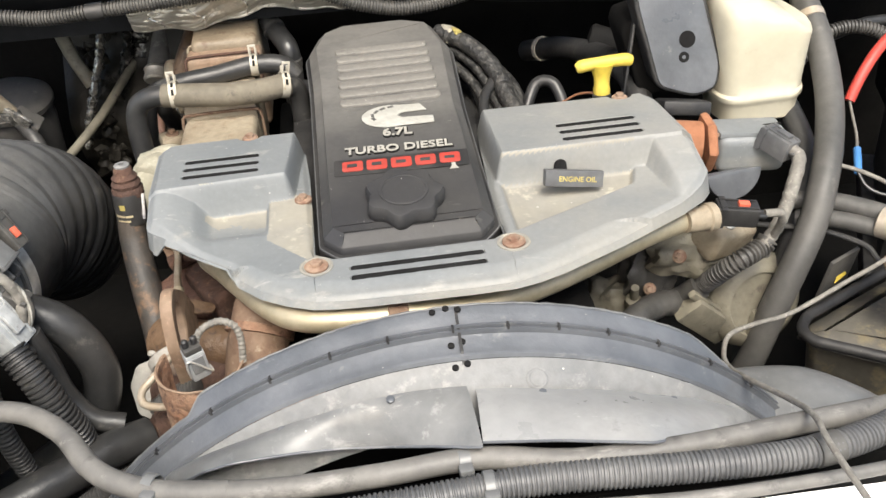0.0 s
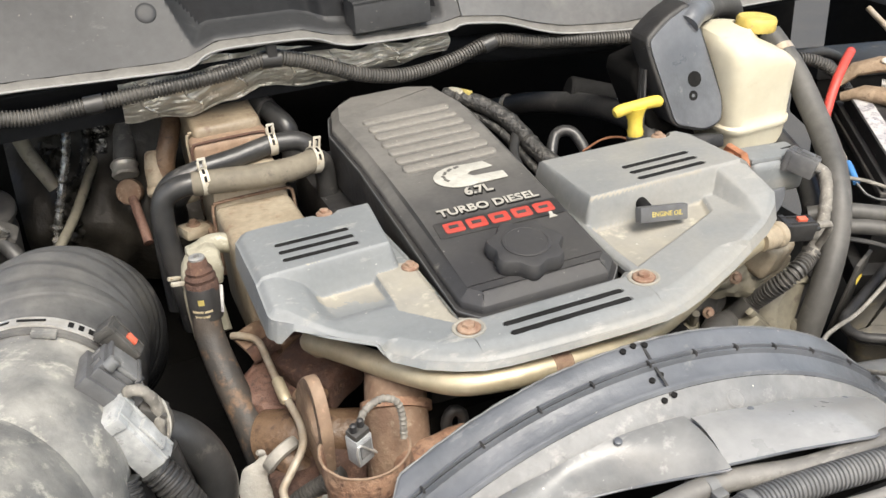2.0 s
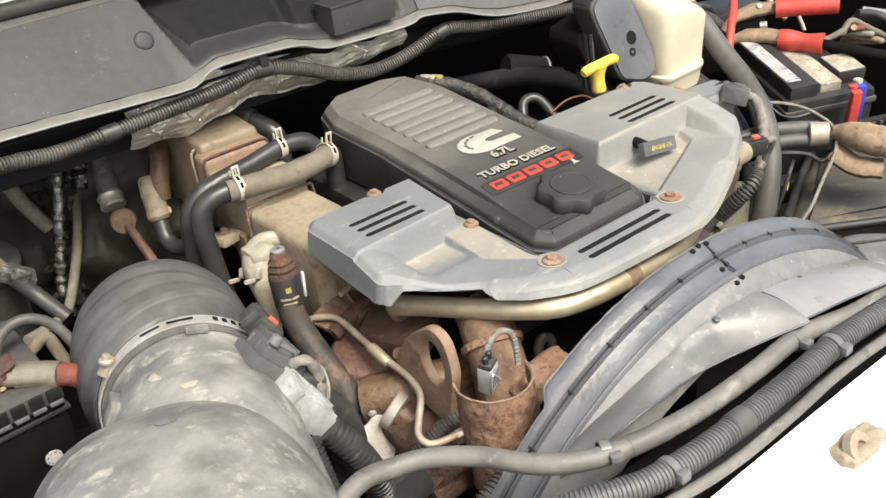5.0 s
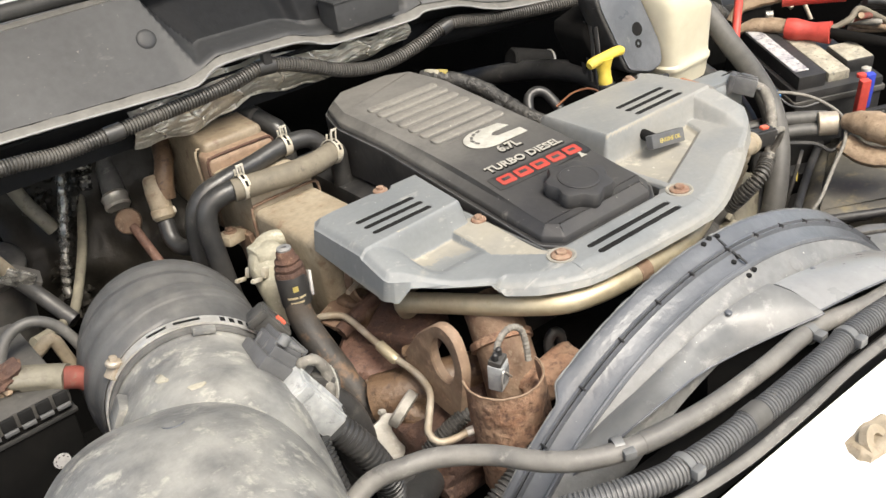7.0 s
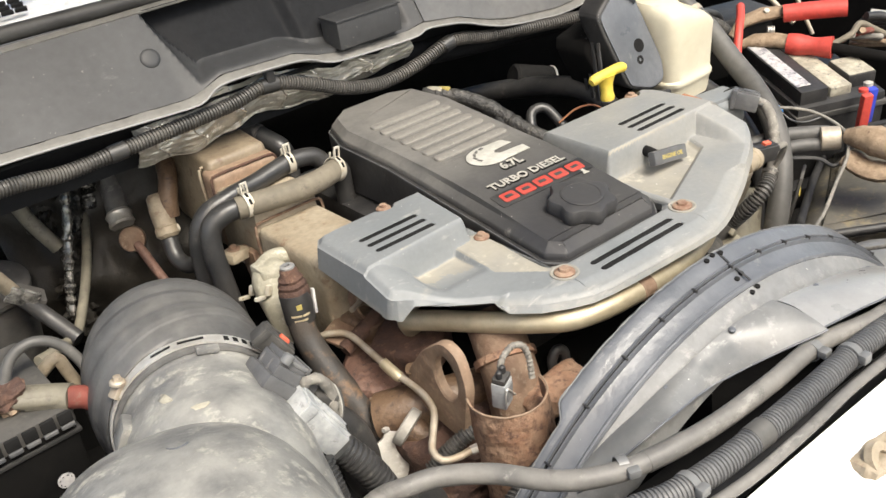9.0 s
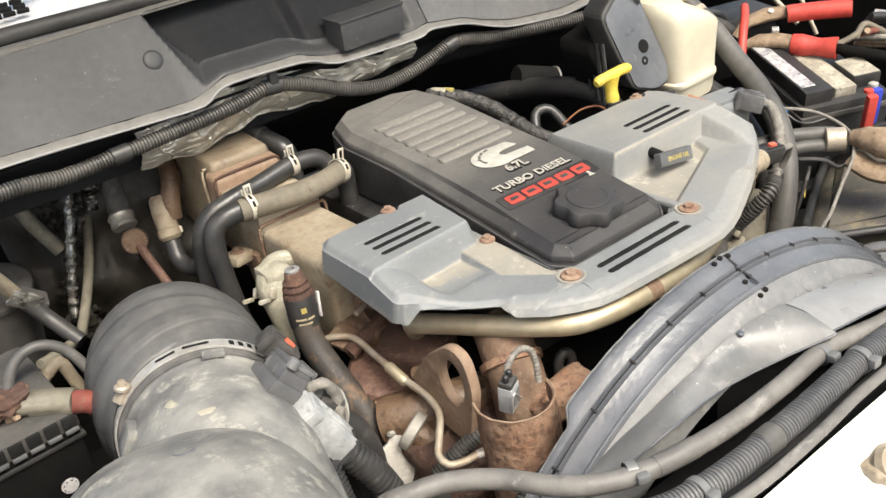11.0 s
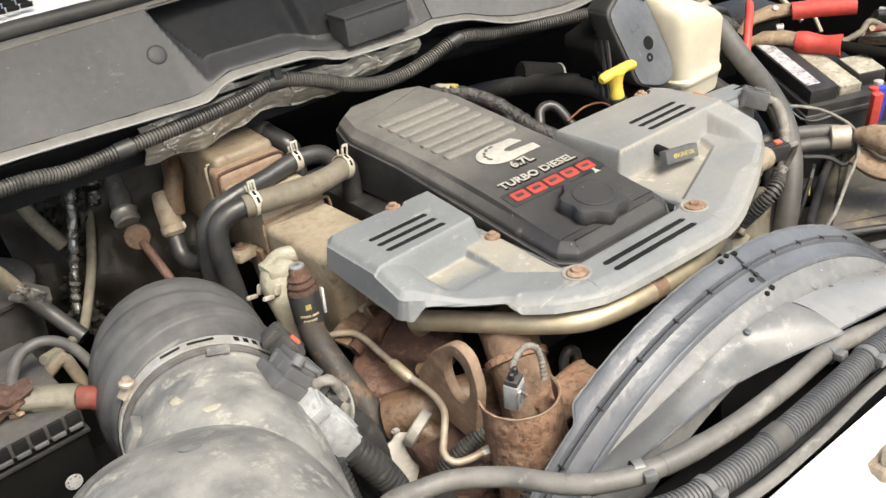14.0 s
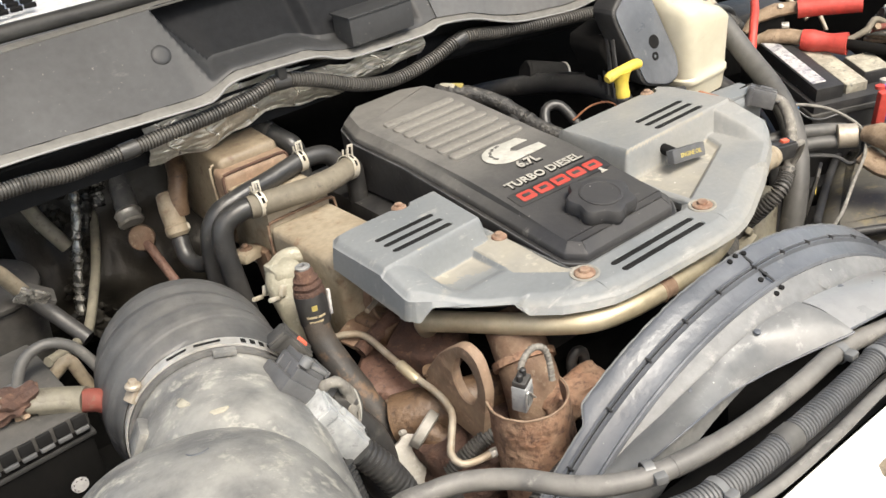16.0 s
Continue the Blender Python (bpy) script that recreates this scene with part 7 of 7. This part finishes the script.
part("pipe", tube([(-0.345, 0.268, -0.100), (-0.333, 0.255, -0.096), (-0.317, 0.235, -0.098), (-0.314, 0.185, -0.108), (-0.311, 0.14, -0.119), (-0.306, 0.09, -0.128), (-0.312, 0.055, -0.136), (-0.334, 0.030, -0.148), (-0.350, 0.012, -0.156), (-0.348, -0.004, -0.162), (-0.331, -0.012, -0.164), (-0.308, -0.018, -0.161)], 0.0050, 12), "pipe_steel", tpz)
part("fitting", lathe([(0.0055, -0.020), (0.0078, -0.018), (0.0078, 0.016), (0.0055, 0.020)], (-0.3115, 0.145, -0.118), (0.03, -0.95, -0.22), 14), "brass_tube", tpz, "brass coupling")
part("nut", bolt((-0.312, -0.017, -0.162), 0.012, 0.014, (0.9, -0.3, 0.1), False), "steel", tpz, "steel nut")
rh = solo("ribbed_hose", ribbed([(-0.345, 0.03, -0.20), (-0.325, 0.02, -0.180), (-0.300, 0.008, -0.160), (-0.28, 0.0, -0.15)], 0.011, 0.005, 0.12), "loom", (-0.31, 0.01, -0.2), "short black ribbed hose by the can", "hose")
pg = thing("sensor_plug", (-0.268, -0.032, -0.10), "grey and silver sensor plug inside the can", "sensor plug")
pm = pose(-0.266, -0.036, -0.085, 6, -6, 25) @ Matrix.Scale(0.88, 4)
part("shell", slab((0.026, 0.022, 0.046), pm, 0.003, 2), "plug_grey", pg)
part("face", slab((0.018, 0.003, 0.026), pm @ pose(0, -0.0115, 0.004), 0.001), "shroud_pale", pg, "pale plug face")
part("top", slab((0.024, 0.020, 0.010), pm @ pose(0, 0, 0.027), 0.003, 2), "loom", pg, "dark plug top")
for s in (-1, 1):
    part("nib", lathe([(0.004, 0), (0.004, 0.008), (0.002, 0.010)], pm @ Vector((0.006 * s, 0, 0.032)), (0, 0, 1), 10), "black_plastic", pg)
part("clip", tube([pm @ Vector(p) for p in ((-0.014, -0.012, -0.012), (-0.015, -0.0125, 0.008), (-0.010, -0.0135, 0.018), (0.008, -0.0135, -0.006), (0.015, -0.0125, -0.016), (0.015, 0.0, -0.016))], 0.0014, 8, 0.003), "steel", pg, "shiny wire clip")
part("wire", sweep(catmull([(-0.262, -0.032, -0.060), (-0.257, -0.029, -0.050), (-0.246, -0.026, -0.043), (-0.230, -0.024, -0.041), (-0.216, -0.025, -0.050), (-0.212, -0.028, -0.068), (-0.214, -0.033, -0.095)], 0.002), lambda s: 0.0042 + 0.0006 * math.sin(s * 1100), 10), "wire", pg, "wrapped grey wire")
solo("small_plug", tube([(-0.150, 0.0, -0.145), (-0.150, 0.0, -0.118), (-0.142, -0.002, -0.106), (-0.132, -0.004, -0.112), (-0.130, -0.004, -0.135)], 0.007, 10), "black_plastic", (-0.145, 0.0, -0.15), "small black plug by the shroud", "plug")
part("label_band", lathe([(0.0208, -0.022), (0.0213, -0.020), (0.0213, 0.020), (0.0208, 0.022)], (-0.3705, 0.2645, -0.035), (0.03, 0.14, 1), 24), "black_plastic", hs, "black printed label")
for a0, a1, h, hh in ((-118, -96, 0.009, 0.008), (-146, -106, -0.004, 0.003), (-102, -72, -0.004, 0.003), (-138, -84, -0.011, 0.003)):
    pts = [Vector((-0.3705 + 0.03 * h, 0.2645 + 0.14 * h, -0.035 + h)) + Vector((0.0216 * math.cos(radians(a)), 0.0216 * math.sin(radians(a)), 0)) for a in range(a0, a1 + 1, 4)]
    part("print_bar", thick(sheet(lambda u, v: pts[round(u * (len(pts) - 1))] + Vector((0, 0, hh * (v - 0.5))), len(pts) - 1, 1), 0.0004), "gold_text" if hh > 0.005 else "print", hs, "faded print bar")
part("tie", slab((0.004, 0.006, 0.036), pose(-0.350, 0.252, -0.030, -8, 8, 0), 0.001), "label_white", hs, "torn white tag edge")
part("rust_patch", slab((0.012, 0.016, 0.030), pose(-0.338, 0.17, -0.175, 30, 10, 0), 0.005, 3), "rust_tan", hs, "rust stain flake")

# ---- clips on the front hoses, latch on the front panel ----
for x, y, yaw in ((-0.285, -0.252, -24), (0.012, -0.277, 4)):
    c = thing("hose_clip", (x, y, -0.08), "pale grey plastic clip on the front hoses", "hose clip", group="hose clips")
    part("saddle", lathe([(0.0117, -0.006), (0.0130, -0.0055), (0.0130, 0.0055), (0.0117, 0.006)], (x, y, -0.0595), (math.cos(radians(yaw)), math.sin(radians(yaw)), 0), 22, ring=True), "flap", c)
    part("foot", slab((0.014, 0.012, 0.010), pose(x, y - 0.016, -0.056, 0, 0, yaw), 0.002), "flap", c)
for x, y in ((0.030, -0.3145), (-0.26, -0.3185)):
    c = thing("loom_clip", (x, y, -0.08), "pale grey plastic clip round the loom", "loom clip", group="loom clips")
    part("band", lathe([(0.0152, -0.005), (0.0166, -0.0045), (0.0166, 0.0045), (0.0152, 0.005)], (x, y, -0.060), (1, 0, 0), 22, ring=True), "flap", c)
    part("block", slab((0.014, 0.010, 0.012), pose(x, y - 0.018, -0.054), 0.002), "flap", c)
lt = thing("hood_latch", (-0.02, -0.385, -0.13), "rusty brown hood latch on the white panel", "hood latch")
part("casting", lump((-0.040, -0.398, -0.140), (0.085, 0.04, 0.075), 31.0, 0.005), "tan_metal", lt)
part("collar", lathe([(0.009, -0.006), (0.019, -0.005), (0.019, 0.005), (0.009, 0.006)], (-0.052, -0.404, -0.108), (0.1, -0.8, 0.6), 22, ring=True), "tan_metal", lt, "stained pale collar")
part("tongue", slab((0.030, 0.008, 0.040), pose(-0.008, -0.404, -0.145, 15, 20, 10), 0.003), "brown_clamp", lt)
part("bolt", bolt((-0.052, -0.412, -0.150), 0.012, 0.008, (0, -0.9, 0.4)), "rust_bolt", lt)

# ---- cowl grille ----
for r in range(3):
    for k in range(13):
        part("slat", slab((0.018, 0.0075, 0.006), pose(-0.72 + 0.021 * k, 0.788 + 0.016 * r, 0.336 + 0.0045 * r, 14, 0, -18), 0.001), "slot_black", wsp, "dark grille slot")

# ---- behind the battery ----
fc = thing("fuse_box", (1.08, 0.62, -0.25), "black plastic fuse box behind the battery", "fuse box")
part("body", slab((0.20, 0.12, 0.12), pose(1.06, 0.66, -0.16, 0, 0, -18), 0.010, 2), "deep_black", fc)
part("lid", slab((0.21, 0.13, 0.03), pose(1.06, 0.66, -0.09, 0, 0, -18), 0.008, 2), "black_plastic", fc)
solo("brake_line", tube([(0.72, 0.60, -0.08), (0.80, 0.58, -0.03), (0.88, 0.585, -0.02), (0.96, 0.60, -0.05), (1.0, 0.62, -0.10)], 0.010, 12), "rubber", (0.85, 0.585, -0.12), "black hose behind the battery post", "hose")
solo("vent_hose", ribbed([(0.70, 0.53, -0.06), (0.76, 0.545, -0.015), (0.82, 0.54, -0.01), (0.87, 0.52, -0.035), (0.90, 0.50, -0.08)], 0.012, 0.006, 0.14), "loom", (0.8, 0.54, -0.1), "black corrugated hose beyond the battery", "hose")
solo("hood_strut", tube([(1.05, 0.479, 0.029), (1.05, 0.445, -0.03), (1.05, 0.411, -0.089)], 0.005, 10), "pipe_steel", (1.05, 0.42, -0.1), "thin steel hold-down rod beside the battery", "rod")
tw = thing("taped_wires", (1.05, 0.30, -0.10), "tangled black taped wiring past the red grips", "wiring")
for k in range(5):
    part("strand", tube([(1.02 + 0.01 * k, 0.27 + 0.012 * k, -0.02 - 0.012 * k), (1.06 + 0.012 * k, 0.25, -0.03 - 0.008 * k), (1.09, 0.21 + 0.014 * k, -0.06 + 0.01 * (k % 2)), (1.13, 0.17 + 0.02 * k, -0.12)], 0.009, 10), "rubber" if k % 2 else "black_plastic", tw)
fn = thing("front_fender", (1.22, 0.3, -0.3), "glossy white painted fender edge past the battery", "fender")
part("edge", thick(sheet(lambda u, v: (1.29 + 0.06 * u, -0.40 + 0.82 * v, -0.085 - 0.03 * smooth(0.0, 0.12, 0.12 - u) + 0.02 * u - 0.02 * v), 12, 20), 0.006), "white_paint", fn)

for k, (dx, dz, r) in enumerate(((-0.018, -0.012, 0.007), (0.016, -0.014, 0.006), (0.028, -0.030, 0.009), (-0.030, -0.028, 0.008))):
    solo("harness_strand", sweep(catmull([(0.10 + dx, 0.585, 0.035 + dz), (0.140 + dx, 0.54, 0.040 + dz), (0.172 + dx, 0.485, 0.022 + dz), (0.186 + dx, 0.43, -0.002 + dz), (0.20 + dx, 0.38, -0.025 + dz), (0.23 + dx, 0.33, -0.06)], 0.004), lambda s: r + 0.0012 * noise.noise(Vector((s * 120, k, 0))), 10), "tape", (0.17 + dx, 0.45, -0.06), "thin black taped wire strand beside the top cover", "wiring", group="harness strands")
# taped wire from the throttle connector down to the loom
solo("taped_wire", sweep(catmull([(0.528, 0.188, -0.022), (0.541, 0.173, -0.030), (0.534, 0.156, -0.040), (0.524, 0.142, -0.053), (0.511, 0.128, -0.080), (0.493, 0.117, -0.111), (0.477, 0.110, -0.126)], 0.003), lambda s: 0.0095 + 0.0018 * noise.noise(Vector((s * 150, 2, 0))), 12), "wire", (0.55, 0.165, -0.18), "grey taped wire running down to the loom", "wiring")

solo("red_cable", tube([(0.83, 0.44, 0.03), (0.79, 0.410, 0.026), (0.755, 0.387, 0.008), (0.726, 0.368, -0.022), (0.708, 0.355, -0.050)], 0.0085, 12), "red_plastic", (0.75, 0.38, -0.05), "bright red battery cable bending beside the battery", "cable")
solo("thin_wire", tube([(0.708, 0.355, -0.048), (0.700, 0.325, -0.060), (0.688, 0.285, -0.072), (0.676, 0.255, -0.084)], 0.0022, 8), "wire", (0.69, 0.30, -0.08), "thin grey wire between the red and blue leads", "wire")
solo("blue_lead", tube([(0.678, 0.260, -0.082), (0.670, 0.240, -0.089), (0.662, 0.220, -0.098)], 0.0058, 10), "blue_light", (0.67, 0.24, -0.10), "short light blue crimp on a thin wire", "wire")
solo("thin_wire", tube([(0.662, 0.220, -0.098), (0.668, 0.20, -0.112), (0.69, 0.185, -0.12), (0.73, 0.17, -0.118)], 0.0024, 8), "rubber", (0.68, 0.19, -0.12), "thin black wire past the blue crimp", "wire")
# crumpled shiny wrap round the hidden heater branch
fe2 = thing("foil_elbow", (-0.45, 0.92, -0.12), "crumpled shiny black foil wrap round a pipe elbow", "foil wrap")
part("wrap", sweep(catmull([(-0.432, 0.925, 0.05), (-0.436, 0.920, 0.0), (-0.440, 0.918, -0.045), (-0.455, 0.915, -0.080), (-0.485, 0.910, -0.105)], 0.003), lambda s: 0.026 + 0.007 * noise.noise(Vector((s * 55, 0, 0))) + 0.005 * noise.noise(Vector((s * 170, 2, 0))), 22), "shiny_wrap", fe2)
part("fold", sweep(catmull([(-0.455, 0.895, 0.02), (-0.462, 0.892, -0.03), (-0.480, 0.885, -0.075), (-0.505, 0.88, -0.12), (-0.53, 0.875, -0.18)], 0.003), lambda s: 0.016 + 0.008 * noise.noise(Vector((s * 70, 5, 0))), 14, True, 0.6), "shiny_wrap", fe2)
for k in range(5):
    part("crease", lump((-0.415 - 0.03 * k, 0.90 - 0.012 * k, -0.10 - 0.035 * k), (0.05, 0.03, 0.055), 60.0 + k, 0.022), "gloss_black", fe2, "crumpled dark fold")
# pale cables and loose wiring past the jumper grips
pc = thing("pale_cable_bundle", (1.06, 0.32, -0.08), "pale grimy cables tangled past the jumper grips", "cable bundle")
for k in range(4):
    part("strand", sweep(catmull([(0.925 + 0.02 * k, 0.285 - 0.01 * k, -0.055 + 0.006 * k), (0.96 + 0.02 * k, 0.265 + 0.012 * k, -0.040 - 0.010 * k), (1.00 + 0.015 * k, 0.27 - 0.015 * k, -0.030 - 0.016 * k), (1.04, 0.25 + 0.02 * k, -0.055 - 0.012 * k), (1.09, 0.22 + 0.02 * k, -0.09)], 0.006), lambda s: 0.0065 + 0.0015 * noise.noise(Vector((s * 90, k, 0))), 10), ("tan_hose", "red_dull", "wire", "brown_clamp")[k], pc)
solo("front_strut_brace", tube([(1.02, 0.60, 0.04), (1.02, 0.52, 0.0), (1.02, 0.44, -0.06)], 0.006, 10), "pipe_steel", (1.02, 0.45, -0.07), "thin pale rod behind the red grips", "rod")
# small pale fitting and loose tape at the rear corner of the top cover
rf = thing("rear_fitting", (0.108, 0.545, 0.02), "pale plastic fitting beside the top cover", "fitting")
part("body", slab((0.022, 0.030, 0.026), pose(0.118, 0.560, 0.050, 0, 20, 25), 0.004, 2), "label_tan", rf)
part("clip", slab((0.010, 0.020, 0.008), pose(0.127, 0.545, 0.060, 0, 20, 25), 0.002), "gold_text", rf, "yellowed clip")
# hose crossing the corner below the grey hose
solo("corner_hose", tube([(-0.36, 0.02, -0.235), (-0.398, -0.008, -0.225), (-0.446, -0.047, -0.222), (-0.497, -0.082, -0.222), (-0.56, -0.12, -0.23)], 0.024, 16), "rubber", (-0.45, -0.05, -0.26), "thick black hose below the grey hose", "hose")
solo("loop_hose", tube([(-0.462, 0.03, -0.06), (-0.455, 0.035, -0.11), (-0.445, 0.03, -0.16), (-0.42, 0.02, -0.195), (-0.385, 0.02, -0.21)], 0.0135, 14), "rubber", (-0.44, 0.03, -0.22), "smooth black hose looping under the sensor", "hose")
